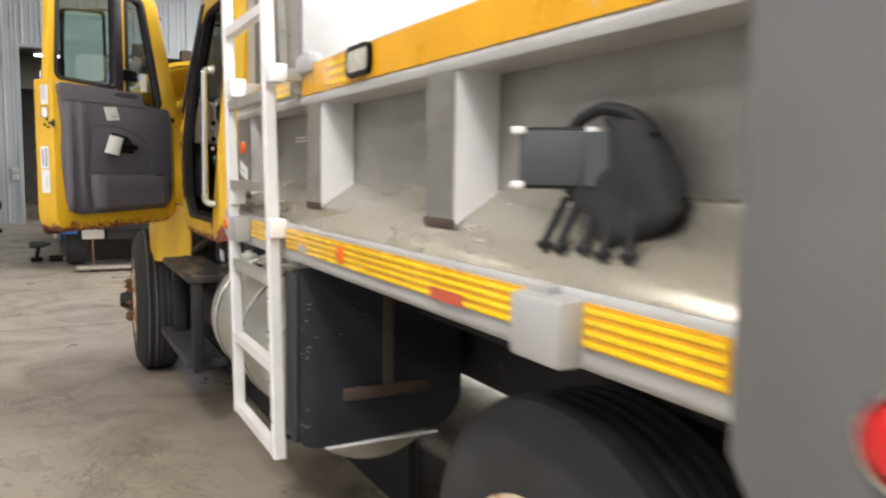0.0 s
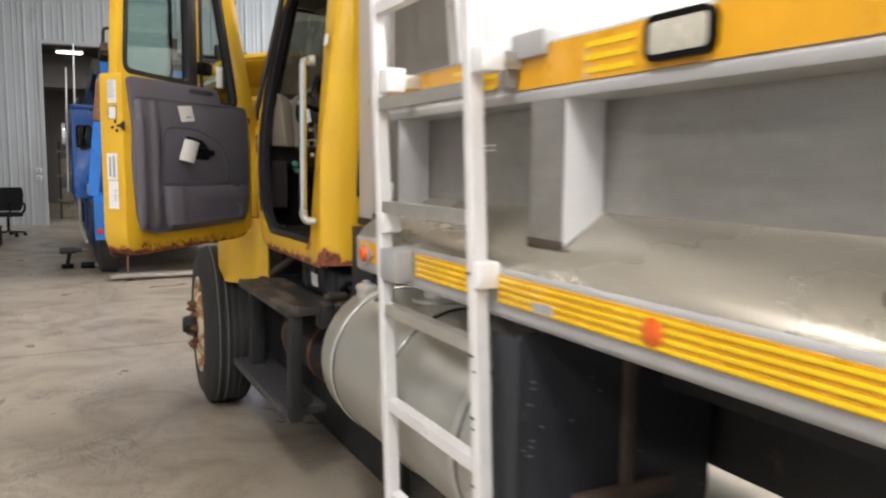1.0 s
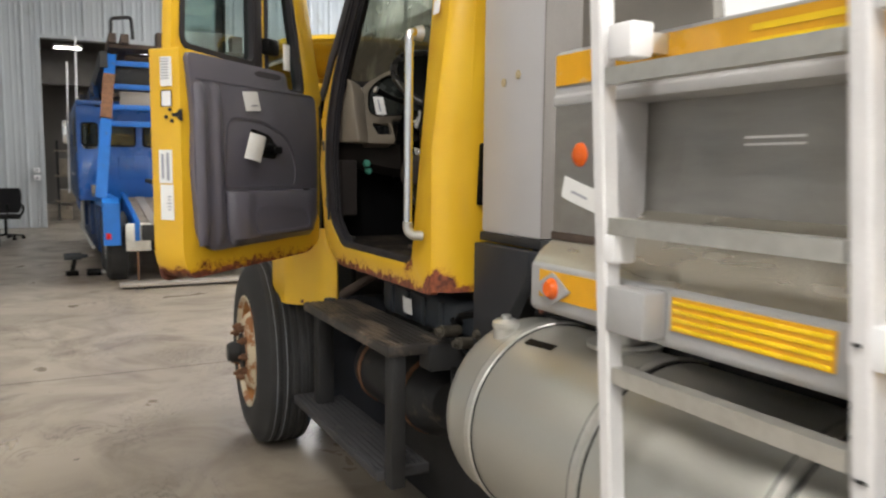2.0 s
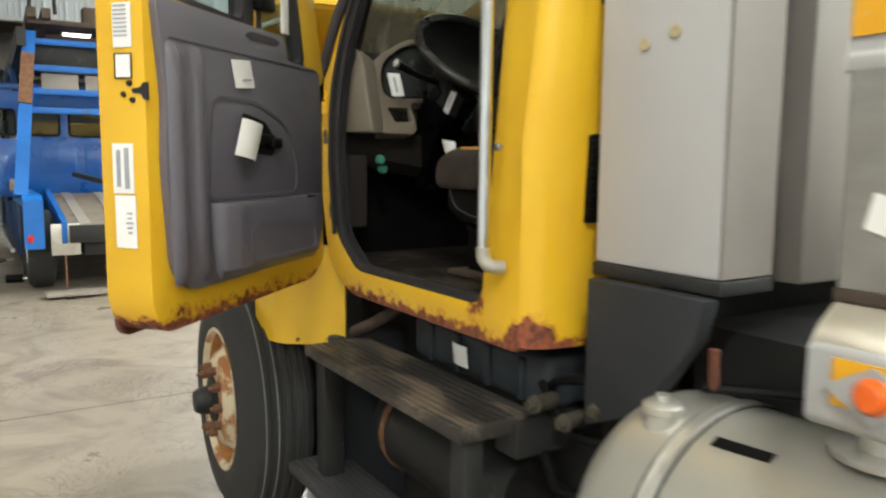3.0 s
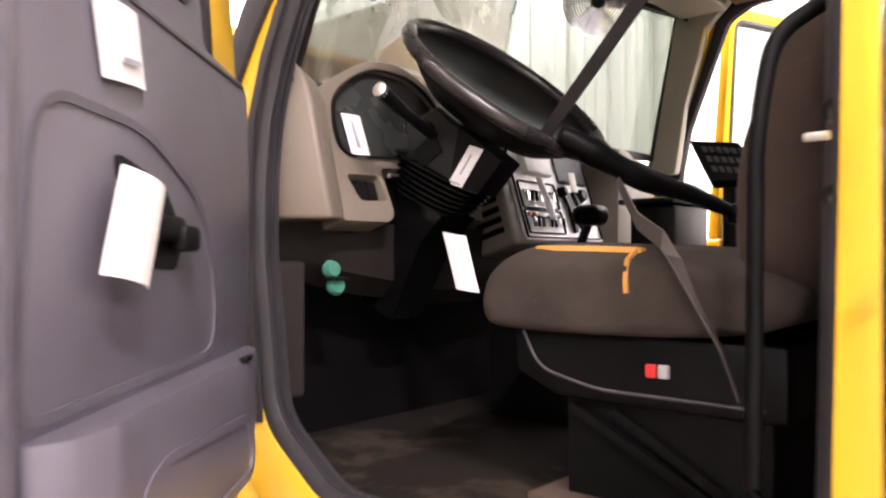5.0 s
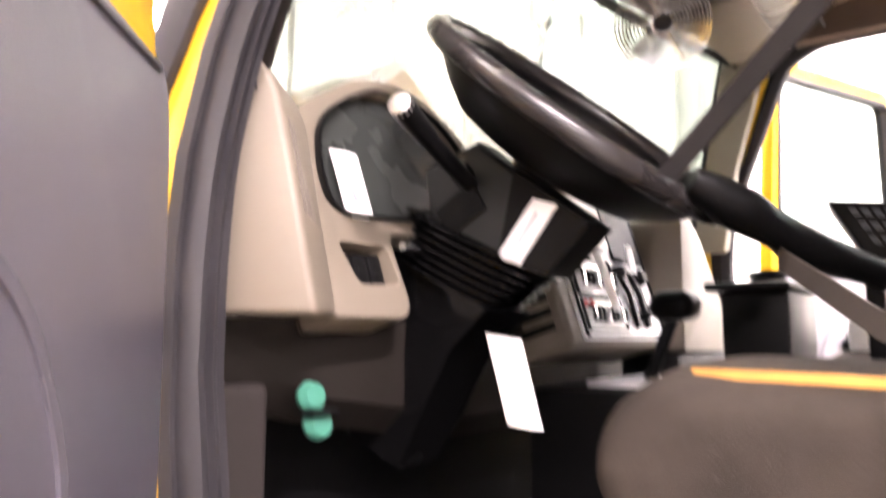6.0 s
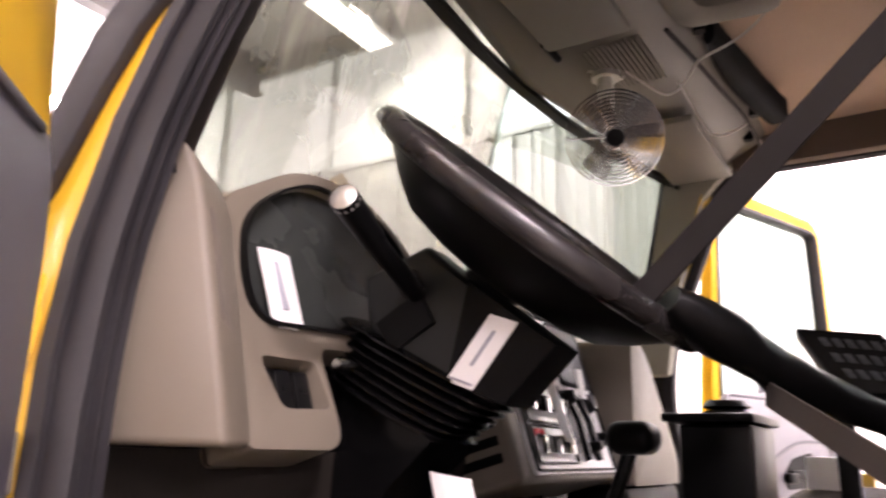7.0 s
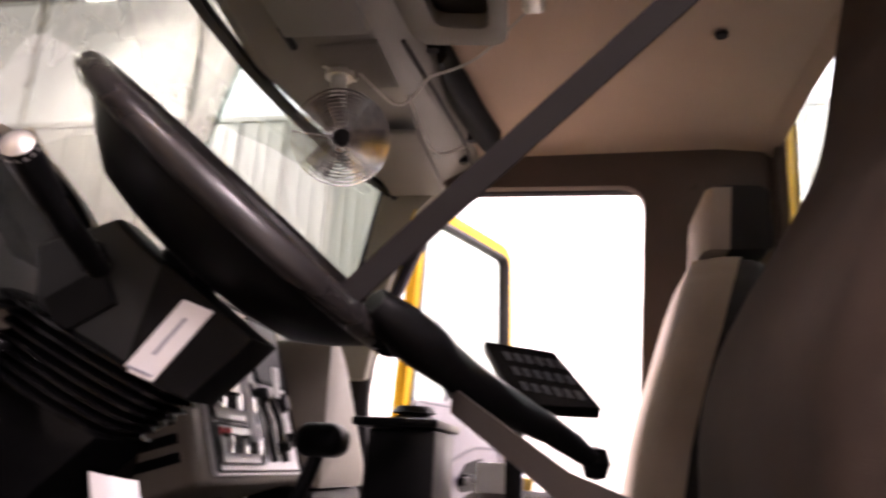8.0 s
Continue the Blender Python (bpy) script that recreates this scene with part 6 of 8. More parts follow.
part("passenger_panel", box(2.31, 2.70, 5.47, 5.62, 1.40, 1.699, 0.02), M_DKPLASTIC, truck)
# paper bag hanging by the seat
shift(-0.05, -0.05, -0.024)
part("paper_bag", card((1.50, 5.465, 1.605), (0.036, -0.036, -0.008), (-0.028, 0.016, 0.125), 0.003, 0.010), M_PAPER, truck, "crumpled white paper by the column")

# -- steering column and wheel --
shift(-0.037, -0.027, -0.012)
SWC = Vector((1.515, 5.345, 1.973))
SW = axes(SWC, (1, 0, 0), (0, 0.752, 0.659), (0, 0.659, -0.752))


def column_rings(shape, xs, inset):
    """Rings of a moulded block whose side outline is given in column coordinates (y, z)."""
    cy = sum(p[0] for p in shape) / len(shape)
    cz = sum(p[1] for p in shape) / len(shape)
    return [[SW @ Vector((x, cy + (y - cy) * k, cz + (z - cz) * k)) for y, z in shape] for x, k in zip(xs, inset)]


SHROUD = [(0.080, 0.118), (0.006, 0.116), (-0.146, 0.102), (-0.140, 0.190), (-0.040, 0.236), (0.010, 0.245), (0.074, 0.252), (0.132, 0.205)]
t = loft(column_rings(SHROUD, (-0.068, -0.058, -0.014, -0.002), (0.94, 1.0, 1.0, 0.94)))
bmesh.ops.bevel(t, geom=[e for e in t.edges if abs(e.verts[0].co.x - e.verts[1].co.x) < 0.03], offset=0.004, segments=2, profile=0.5, affect="EDGES", clamp_overlap=True)
col = part("steering_column", t, M_SHROUD, truck, "black steering column shroud with a paper label", 35)
LOWER = [(-0.006, 0.112), (-0.150, 0.100), (-0.144, 0.192), (-0.066, 0.222)]
part("rear_shroud", loft(column_rings(LOWER, (-0.072, -0.066, -0.008), (0.97, 1.0, 1.0))), M_DKPLASTIC, col, "blacker rear shroud half")
SOCKET = [(0.040, 0.165), (-0.004, 0.180), (0.018, 0.245), (0.064, 0.235)]
part("stalk_socket", loft(column_rings(SOCKET, (-0.0745, -0.066), (1.0, 1.02))), M_DKPLASTIC, col, "recessed black stalk socket")
t = cyl(SW @ Vector((0.0, 0.0, 0.05)), SW @ Vector((0.0, 0.0, 0.40)), 0.040)
part("column_tube", t, M_DKPLASTIC, col)
# fan-shaped bellows: the rings open towards the driver
rows = []
for k in range(7):
    for dk, grow in ((0.0, -0.004), (0.35, 0.008), (0.65, 0.008), (1.0, -0.004)):
        q = k + dk
        hi, lo = Vector((0.132 - 0.007 * q, 0.266 + 0.0098 * q)), Vector((-0.122 + 0.004 * q, 0.196 + 0.0135 * q))
        mid, half = (hi + lo) / 2, (hi - lo) / 2 * (1 + grow / 0.13)
        rows.append([SW @ Vector((-0.018 + (0.054 + 0.002 * q + grow) * math.copysign(abs(math.sin(a)) ** 0.45, math.sin(a)), mid.x + half.x * math.cos(a), mid.y + half.y * math.cos(a))) for a in [2 * math.pi * i / 28 for i in range(28)]])
part("column_boot", loft(rows), M_BOOT, col, "black ribbed column boot", 30)
t = loft([[SW @ Vector((-0.018 + x * 0.058, y, z)) for x, y, z in ((-1, 0.09, 0.325), (1, 0.09, 0.325), (1, -0.10, 0.285), (-1, -0.10, 0.285))], [SW @ Vector((-0.018 + x * 0.056, y, z)) for x, y, z in ((-1, 0.05, 0.42), (1, 0.05, 0.42), (1, -0.09, 0.37), (-1, -0.09, 0.37))], [SW @ Vector((x * 0.05, y, z)) for x, y, z in ((-1, 0.0, 0.62), (1, 0.0, 0.62), (1, -0.12, 0.58), (-1, -0.12, 0.58))]])
part("column_base", t, M_BOOT, col)
part("hazard_switch", lathe([(0, -0.03), (0.006, -0.028), (0.008, 0.0)], axes((1.41, 5.56, 1.782), (0, 1, 0), (0, 0, 1), (1, 0, 0)), 10), M_CHROME, col)
t = tube([(1.250, 5.446, 1.927), (1.33, 5.462, 1.90), (1.45, 5.49, 1.872)], 0.0125, 12, 0.03)
cyl((1.237, 5.443, 1.932), (1.310, 5.458, 1.907), 0.0165, 0.0145, seg=14, bm=t)
stalk = part("turn_stalk", t, M_DKPLASTIC, truck, "black turn-signal stalk with a silver tip")
part("stalk_tip", lathe([(0, 0.006), (0.009, 0.0045), (0.0155, 0.0), (0.0165, -0.008)], Matrix.Translation((1.237, 5.443, 1.932)) @ frame_to((-0.073, -0.015, 0.025)), 14), M_ALU, stalk)
t = bmn()
for k in range(3):
    lathe([(0.013, -0.003), (0.0165, 0.0), (0.013, 0.003)], Matrix.Translation((1.415 + 0.009 * k, 5.484 + 0.002 * k, 1.886 - 0.0035 * k)) @ frame_to((-0.9, -0.05, 0.4)), 12, t)
part("stalk_boot", t, M_DKPLASTIC, stalk)
LX = -0.0735
corner = [SW @ Vector((LX, y, z)) for y, z in ((-0.061, 0.124), (-0.096, 0.110), (-0.102, 0.205), (-0.066, 0.220))]
mid = (corner[0] + corner[1] + corner[2] + corner[3]) / 4
lu, lv = (corner[1] + corner[2] - corner[0] - corner[3]) / 2, (corner[0] + corner[1] - corner[2] - corner[3]) / 2
tag = part("label", card(mid, lu, lv, 0.002, 0.001), M_PAPER, col, "white paper label with a printed line")
bars("print", [(mid + Vector((-0.0025, 0, 0)) + lv * 0.05, lu * 0.10, lv * 0.52), (mid + Vector((-0.0025, 0, 0)) - lv * 0.44, lu * 0.8, lv * 0.03)], M_INK, col)
rim_pts = [SW @ Vector((0.244 * math.cos(2 * math.pi * k / 72), 0.244 * math.sin(2 * math.pi * k / 72), 0.0)) for k in range(72)]
shift(0.005, 0.0, -0.006)
swheel = part("steering_wheel", tube(rim_pts, 0.0165, 14, closed=True, up=tuple(SW.to_3x3() @ Vector((0, 0, 1)))), M_WHEELRIM, truck, "black steering wheel", 60)
hubp = [(0, 0.030), (0.06, 0.028), (0.12, 0.016), (0.216, 0.010), (0.232, 0.004), (0.226, 0.020), (0.192, 0.052), (0.158, 0.077), (0.12, 0.087), (0.05, 0.092), (0, 0.092)]
part("wheel_pad", lathe(hubp, SW, 56), M_DKPLASTIC, swheel, "deep black wheel pad")

# -- seat belt hooked over the wheel --
shift()
BA, BB = Vector((1.164, 4.398, 2.465)), Vector((1.436, 5.190, 1.834))
t = sweep([BA, BA.lerp(BB, 0.5) + Vector((0, 0, -0.004)), BB], rect(0.031, 0.003), False, (0.35, -0.75, 0.5))
belt = part("seat_belt", t, M_BELT, truck, "dark seat belt drawn across the opening")
shift()
t = sweep([Vector((1.535, 5.080, 1.742)), Vector((1.36, 4.950, 1.656)), Vector((1.245, 4.852, 1.621)), Vector((1.208, 4.818, 1.595)), Vector((1.203, 4.785, 1.535)), Vector((1.203, 4.745, 1.465)), Vector((1.206, 4.725, 1.40))], rect(0.0025, 0.029), False, (0.55, 0.45, 0.65))
part("lap_belt", t, M_BELTLT, belt, "taupe belt webbing lying over the seat cushion")
# the lever that the belt is hooked to: a tapering wrapped arm with a knob
shift(-0.037, -0.033, -0.022)
arm = [Vector((1.478, 5.190, 1.856)), Vector((1.53, 5.145, 1.822)), Vector((1.60, 5.085, 1.775)), Vector((1.69, 5.005, 1.740)), Vector((1.75, 4.955, 1.708))]
prof = []
for k, r in enumerate((0.020, 0.027, 0.028, 0.032, 0.033, 0.027, 0.026, 0.030, 0.029, 0.025, 0.023, 0.021, 0.019, 0.018, 0.016, 0.014)):
    q = k / 15 * 3.999
    p = arm[int(q)].lerp(arm[int(q) + 1], q - int(q))
    d = (arm[int(q) + 1] - arm[int(q)]).normalized()
    a, b = d.cross(Vector((0, 0, 1))).normalized(), d.cross(d.cross(Vector((0, 0, 1)))).normalized()
    prof.append([p + (a * math.cos(2 * math.pi * i / 14) + b * 0.85 * math.sin(2 * math.pi * i / 14)) * r * (1 + 0.09 * math.sin(3 * i + 1.7 * k)) for i in range(14)])
lever = part("wrapped_lever", loft(prof), M_DKPLASTIC, truck, "black wrapped lever with a knob, belt hooked over it", 50)
part("knob", lathe([(0, -0.022), (0.014, -0.018), (0.020, 0.0), (0.014, 0.018), (0, 0.022)], Matrix.Translation((1.755, 4.950, 1.704)), 16), M_DKPLASTIC, lever)
shift(0.04, 0.0, 0.095)
part("belt_anchor", box(1.09, 1.15, 4.395, 4.45, 2.33, 2.41, 0.01), M_DKPLASTIC, belt)

# -- overhead: headliner, console, visor, vents --
shift(0, 0, -0.07)
rings = []
for y, z in ((4.385, 2.64), (4.42, 2.665), (4.54, 2.675), (5.15, 2.665), (5.28, 2.65)):
    rings.append([Vector((x, y, z - d)) for x, d in ((1.17, 0.05), (1.24, 0.012), (1.5, 0.0), (2.5, 0.0), (2.76, 0.012), (2.83, 0.05))] + [Vector((x, y, z + 0.012)) for x in (2.80, 2.5, 1.5, 1.20)])
part("headliner", loft(rings), M_HEADL, truck, "tan fabric headliner", 30)
shift(0.02, 0.05, -0.10)
rings = []
for x, d in ((1.19, 0.02), (1.30, 0.0), (2.0, -0.005), (2.70, 0.0), (2.81, 0.02)):
    y5 = 5.565 - 0.17 * (x - 1.93) ** 2
    rings.append([Vector((x, 5.18, 2.662)), Vector((x, 5.21, 2.62 + d)), Vector((x, 5.30, 2.575 + d)), Vector((x, y5 - 0.03, 2.555 + d)), Vector((x, y5, 2.57 + d)), Vector((x, y5, 2.66))])
over = part("overhead_console", loft(rings), M_CONSOLE, truck, "grey-green overhead console", 30)
part("console_edge", sweep([(x, 5.574 - 0.17 * (x - 1.93) ** 2, 2.560) for x in (1.2, 1.4, 1.6, 1.8, 2.0, 2.2, 2.4, 2.6, 2.8)], rect(0.026, 0.016), False), M_DKPLASTIC, over)
for x0, x1 in ((1.30, 1.86), (2.30, 2.74)):
    part("sun_visor", box(x0, x1, 5.27, 5.44, 2.535, 2.553, 0.008), M_CONSOLE, over, "folded sun visor")
    part("visor_pivot", cyl((x1 - 0.02, 5.44, 2.548), (x1 + 0.05, 5.44, 2.548), 0.008, seg=8), M_DKPLASTIC, over)
t = bmn()
for k in range(13):
    box(1.93, 2.12, 5.28 + k * 0.010, 5.284 + k * 0.010, 2.560, 2.5705, bm=t)
part("speaker_grille", t, M_CONSOLE, over)
shift()
# black curved vent between the console and the headliner
rows = []
for k in range(13):
    f = k / 12
    x, y = 2.10 + 0.485 * f, 5.228 - 0.006 * f - 0.049 * f * f
    w = 0.011 + 0.016 * min(1.0, 2.2 * f)
    rows.append([Vector((x, y - w, 2.512)), Vector((x, y - w * 0.4, 2.498)), Vector((x, y + w * 0.5, 2.496)), Vector((x, y + w, 2.508)), Vector((x, y + w, 2.55)), Vector((x, y - w, 2.56))])
vent = part("roof_vent", loft(rows), M_VENT, over, "black curved roof vent", 50)
# roof pod with a hollow, and the dome lamp
t = plate(rounded([(1.80, 5.06), (2.05, 5.08), (2.03, 5.265), (1.80, 5.285)], 0.04), [rounded([(1.83, 5.10), (1.985, 5.11), (1.97, 5.215), (1.83, 5.225)], 0.03)], 0.05, Matrix.Translation((0, 0, 2.50)), 0.012)
part("console_pod", t, M_CONSOLE, over, "moulded roof pod with an open tray")
part("pod_hollow", box(1.82, 1.99, 5.09, 5.23, 2.535, 2.545, 0.002), M_DKBROWN, over)
part("dome_lamp", box(1.86, 1.985, 5.0, 5.046, 2.525, 2.56, 0.012, 3), M_LENS, over, "frosted dome lamp")
part("seam_bead", tube([(1.99, 5.285, 2.487), (2.20, 5.262, 2.490), (2.50, 5.235, 2.495), (2.76, 5.235, 2.495)], 0.005, 8), M_DKBROWN, over)
part("headliner_screw", cyl((2.205, 4.631, 2.592), (2.205, 4.631, 2.60), 0.014, seg=10), M_DKBROWN, over)
shift(0.02, 0.05, -0.085)
t = bmn()
for a, b, c in (((2.00, 5.33, 2.52), (2.12, 5.27, 2.49), (2.08, 5.20, 2.55)), ((2.08, 5.20, 2.55), (2.06, 5.10, 2.57), (1.96, 4.985, 2.62)), ((2.10, 5.25, 2.52), (2.26, 5.22, 2.44), (2.34, 5.16, 2.50))):
    tube([a, b, c], 0.0028, 6, 0.06, bm=t)
part("loose_wire", t, M_WIRE, over)
for q in ((2.05, 5.19, 2.545), (2.52, 5.17, 2.545), (2.66, 5.21, 2.54)):
    part("clip", cyl((q[0], q[1], q[2] + 0.05), (q[0], q[1], q[2] + 0.075), 0.013, seg=10), M_DKPLASTIC, over)

# -- cab fan --
shift(0.078, 0.063, -0.012)
FC = Vector((1.986, 5.36, 2.325))
FM = Matrix.Translation(FC) @ frame_to((-0.85, -0.36, -0.36)) @ Matrix.Scale(1.08, 4)
fan = thing("cab_fan", (1.99, 5.37, 2.47), "small chrome wire-cage fan hung from the overhead console", "fan")
for sgn, name in ((1, "front_cage"), (-1, "rear_cage")):
    hoop = None
    for k in range(11, -1, -1):
        r = 0.012 + 0.0073 * k
        z = sgn * (0.028 - 0.020 * (r / 0.092) ** 2)
        t = tube([FM @ Vector((r * math.cos(2 * math.pi * i / 40), r * math.sin(2 * math.pi * i / 40), z)) for i in range(40)], 0.0016, 5, closed=True, up=tuple(FM.to_3x3() @ Vector((0, 0, 1))))
        if hoop is None:
            hoop = part(name, t, M_CHROME, fan, "fine chrome wire rings", 60)
        else:
            part("wire_ring", t, M_CHROME, hoop, "", 60)
    for k in range(6):
        a = 2 * math.pi * k / 6
        part("wire_spoke", tube([FM @ Vector((r * math.cos(a), r * math.sin(a), sgn * (0.030 - 0.020 * (r / 0.092) ** 2))) for r in (0.012, 0.05, 0.092)], 0.0014, 5), M_CHROME, hoop, "", 60)
part("badge", lathe([(0, 0.033), (0.016, 0.032), (0.018, 0.028), (0.018, 0.024)], FM, 18), M_DKPLASTIC, fan)
for k in range(3):
    a = 2 * math.pi * k / 3
    q = FM @ pose(0, 0, 0, 0, 0, 120 * k) @ pose(0.045, 0, 0, 28, 0, 0)
    part("blade", plate(rounded([(-0.03, -0.02), (0.032, -0.034), (0.038, 0.03), (-0.028, 0.02)], 0.012), [], 0.0015, q), M_BLADE, fan, "clear fan blade")
part("motor", cyl(FM @ Vector((0, 0, -0.05)), FM @ Vector((0, 0, 0.004)), 0.024), M_CHROME, fan)
t = cyl(FM @ Vector((0, 0, -0.04)), (2.0, 5.385, 2.44), 0.012, seg=14)
cyl((1.985, 5.375, 2.40), (1.985, 5.375, 2.485), 0.017, seg=18, bm=t)
cyl((1.985, 5.375, 2.462), (1.985, 5.375, 2.492), 0.030, seg=20, bm=t)
cyl((1.95, 5.40, 2.478), (2.02, 5.35, 2.478), 0.008, seg=10, bm=t)
part("mount", t, M_ALU, fan, "chrome pivot mount")
part("mount_post", cyl((2.0, 5.385, 2.491), (2.0, 5.385, 2.57), 0.02), M_CONSOLE, fan)


# -- seats --
shift()


def seat(x0, x1, y_front, label, side_mat, worn, backs, tall=1.0, turn=0.0):
    """A driver's seat: pedestal, pan, cushion, back with bolsters."""
    w = x1 - x0
    s = thing("truck_seat", ((x0 + x1) / 2, y_front - 0.3, 1.185), label, "seat", "seats in the cab")
    t = loft([[Vector((x, y, z)) for x, y in ((x0 + 0.03, y_front - 0.50), (x1 - 0.03, y_front - 0.50), (x1 - 0.03, y_front - 0.17), (x0 + 0.03, y_front - 0.17))] for z in (1.186, 1.36)])
    part("pedestal", t, M_DKPLASTIC, s, "black rust-edged pedestal")
    part("foot_plate", box(x0 - 0.02, x1 + 0.02, y_front - 0.56, y_front - 0.12, 1.185, 1.203, 0.004), M_RUSTDK, s, "rusty foot plate")
    t = bmn()
    for a, b in ((y_front - 0.18, y_front - 0.46), (y_front - 0.26, y_front - 0.50)):
        sweep([(x0 + 0.024, a, 1.35), (x0 + 0.024, b, 1.215)], rect(0.014, 0.022), False, (1, 0, 0), t)
    part("scissor_link", t, M_DKPLASTIC, s)
    t = loft([[Vector((x, y_front - 0.06 - k, 1.475)), Vector((x, y_front - 0.53, 1.475)), Vector((x, y_front - 0.53, 1.365)), Vector((x, y_front - 0.16, 1.365)), Vector((x, y_front - 0.08, 1.40))] for x, k in ((x0, 0.02), (x0 + 0.05, 0), (x1 - 0.05, 0), (x1, 0.02))])
    bmesh.ops.bevel(t, geom=t.edges[:], offset=0.012, segments=2, profile=0.5, affect="EDGES", clamp_overlap=True)
    pan = part("seat_pan", t, M_DKPLASTIC, s, "black plastic seat pan")
    part("pan_bead", tube([(x0 - 0.002, y_front - 0.10, 1.47), (x0 - 0.002, y_front - 0.13, 1.41), (x0 - 0.002, y_front - 0.24, 1.385), (x0 - 0.002, y_front - 0.50, 1.385)], 0.0028, 8, 0.03), M_TRIM3, pan)
    cu = loft([[Vector((x, y_front + 0.002 - dx, zl - 0.002)), Vector((x, y_front + 0.008 - dx, zl + h * 0.40)), Vector((x, y_front - 0.008 - dx, zl + h * 0.80)), Vector((x, y_front - 0.07 - dx, zl + h * 1.03)), Vector((x, y_front - 0.12, zl + h)), Vector((x, y_front - 0.32, zl + h * 0.97)), Vector((x, y_front - 0.56, zl + h * 0.85)), Vector((x, y_front - 0.58, zl)), Vector((x, y_front - 0.10, zl - 0.005))]
               for x, dx, zl, h in ((x0 - 0.024, 0.045, 1.478, 0.094), (x0 - 0.012, 0.015, 1.474, 0.124), (x0 + 0.07, 0.0, 1.473, 0.144), ((x0 + x1) / 2, 0.0, 1.473, 0.150), (x1 - 0.07, 0.0, 1.473, 0.144), (x1 + 0.012, 0.015, 1.474, 0.124), (x1 + 0.024, 0.045, 1.478, 0.094))])
    cushion = part("cushion", cu, M_SEAT, s, "grey-brown cloth cushion, worn through at the edge", 60)
    sub = cushion.modifiers.new("round", "SUBSURF")
    sub.levels = sub.render_levels = 2
    if worn:
        t = sweep([(x0 + 0.046, y_front - 0.10, 1.610), (x0 + 0.036, y_front - 0.15, 1.610), (x0 + 0.034, y_front - 0.22, 1.609), (x0 + 0.040, y_front - 0.30, 1.606)], [(-0.012, -0.006), (0.012, -0.005), (0.007, 0.004), (-0.009, 0.003)], False)
        part("torn_foam", t, M_SEATY, cushion, "orange foam showing through the torn edge")
        t = sweep([(x0 + 0.030, y_front - 0.292, 1.606), (x0 - 0.008, y_front - 0.298, 1.590), (x0 - 0.022, y_front - 0.302, 1.562), (x0 - 0.024, y_front - 0.304, 1.540)], rect(0.008, 0.006), False, (1, 0, 0))
        part("torn_foam", t, M_SEATY, cushion)
        for dy, mat in ((0.0, M_REDPL), (-0.020, M_RIB)):
            part("seat_switch", box(x0 - 0.008, x0 + 0.006, y_front - 0.342 + dy, y_front - 0.326 + dy, 1.414, 1.434, 0.002), mat, pan)
    bk = []
    heights = (1.50, 1.62, 1.72, 1.80, 1.87, 1.97, 2.07, 2.17, 2.28, 2.46, 2.50)
    narrow = (0, 0, 0, 0, 0, 0, -0.01, -0.02, -0.03, -0.04, -0.08)
    thick = (0.16, 0.19, 0.19, 0.18, 0.17, 0.15, 0.13, 0.11, 0.11, 0.10, 0.08) if worn else (0.16, 0.19, 0.20, 0.20, 0.20, 0.20, 0.195, 0.19, 0.19, 0.18, 0.15)
    for z, yf, ww, th in zip(heights, backs, narrow, thick):
        z = z if z < 2.07 else 2.07 + (z - 2.07) * tall
        a, b = x0 - ww, x1 + ww
        y = y_front - yf
        bk.append([Vector((px, py - turn * (b - px) / (b - a), z)) for px, py in ((a, y - th), (a, y - 0.05), (a + 0.05, y), (a + 0.10, y - 0.015), (b - 0.10, y - 0.015), (b - 0.05, y), (b, y - 0.05), (b, y - th))])
    back = part("backrest", loft(bk), M_SEATBACK if worn else M_VINYL, s, "dark cloth backrest", 60)
    sub = back.modifiers.new("round", "SUBSURF")
    sub.levels = sub.render_levels = 2
    if side_mat:
        rows = []
        for r in bk:
            y, a, b = r[2].y, r[1].x, r[6].x
            rows.append([Vector((px, py, r[0].z)) for px, py in ((a - 0.006, y - 0.085), (a - 0.006, y - 0.045), (a + 0.035, y + 0.010), (b - 0.035, y + 0.010), (b + 0.006, y - 0.045), (b + 0.006, y - 0.085), (b - 0.05, y - 0.04), (a + 0.05, y - 0.04))])
        part("facing", loft(rows), side_mat, s, "beige cloth facing", 60)
    return s


seat(1.24, 1.76, 5.20, "grey-brown cloth driver seat with torn cushion edge", None, True,
     (0.405, 0.395, 0.394, 0.414, 0.447, 0.506, 0.568, 0.583, 0.602, 0.642, 0.652), 1.0, 0.04)
passenger = seat(2.30, 2.80, 5.23, "dark passenger seat with beige cloth facing", M_SEATBEIGE, False,
     (0.40, 0.41, 0.428, 0.448, 0.468, 0.50, 0.53, 0.537, 0.543, 0.552, 0.567), 0.16)
pad_top = [(4.650, 2.150), (4.640, 2.285), (4.622, 2.300), (4.540, 2.298), (4.522, 2.285), (4.520, 2.152)]
rest = part("headrest", plate(rounded(pad_top, 0.014, 3), [], 0.30, along_x(2.34), 0.012), M_VINYL, passenger, "separate black headrest", 40)
part("headrest_facing", loft([[Vector((x, 4.658 - 0.075 * (z - 2.15) + k, z)) for x, k in ((2.337, -0.045), (2.337, -0.004), (2.36, 0.008), (2.62, 0.008), (2.643, -0.004), (2.643, -0.045))] for z in (2.150, 2.16, 2.28, 2.294)]), M_SEATBEIGE, rest, "beige headrest front")
for x in (2.42, 2.56):
    part("headrest_post", cyl((x, 4.58, 2.10), (x, 4.58, 2.17), 0.007, seg=10), M_CHROME, rest)
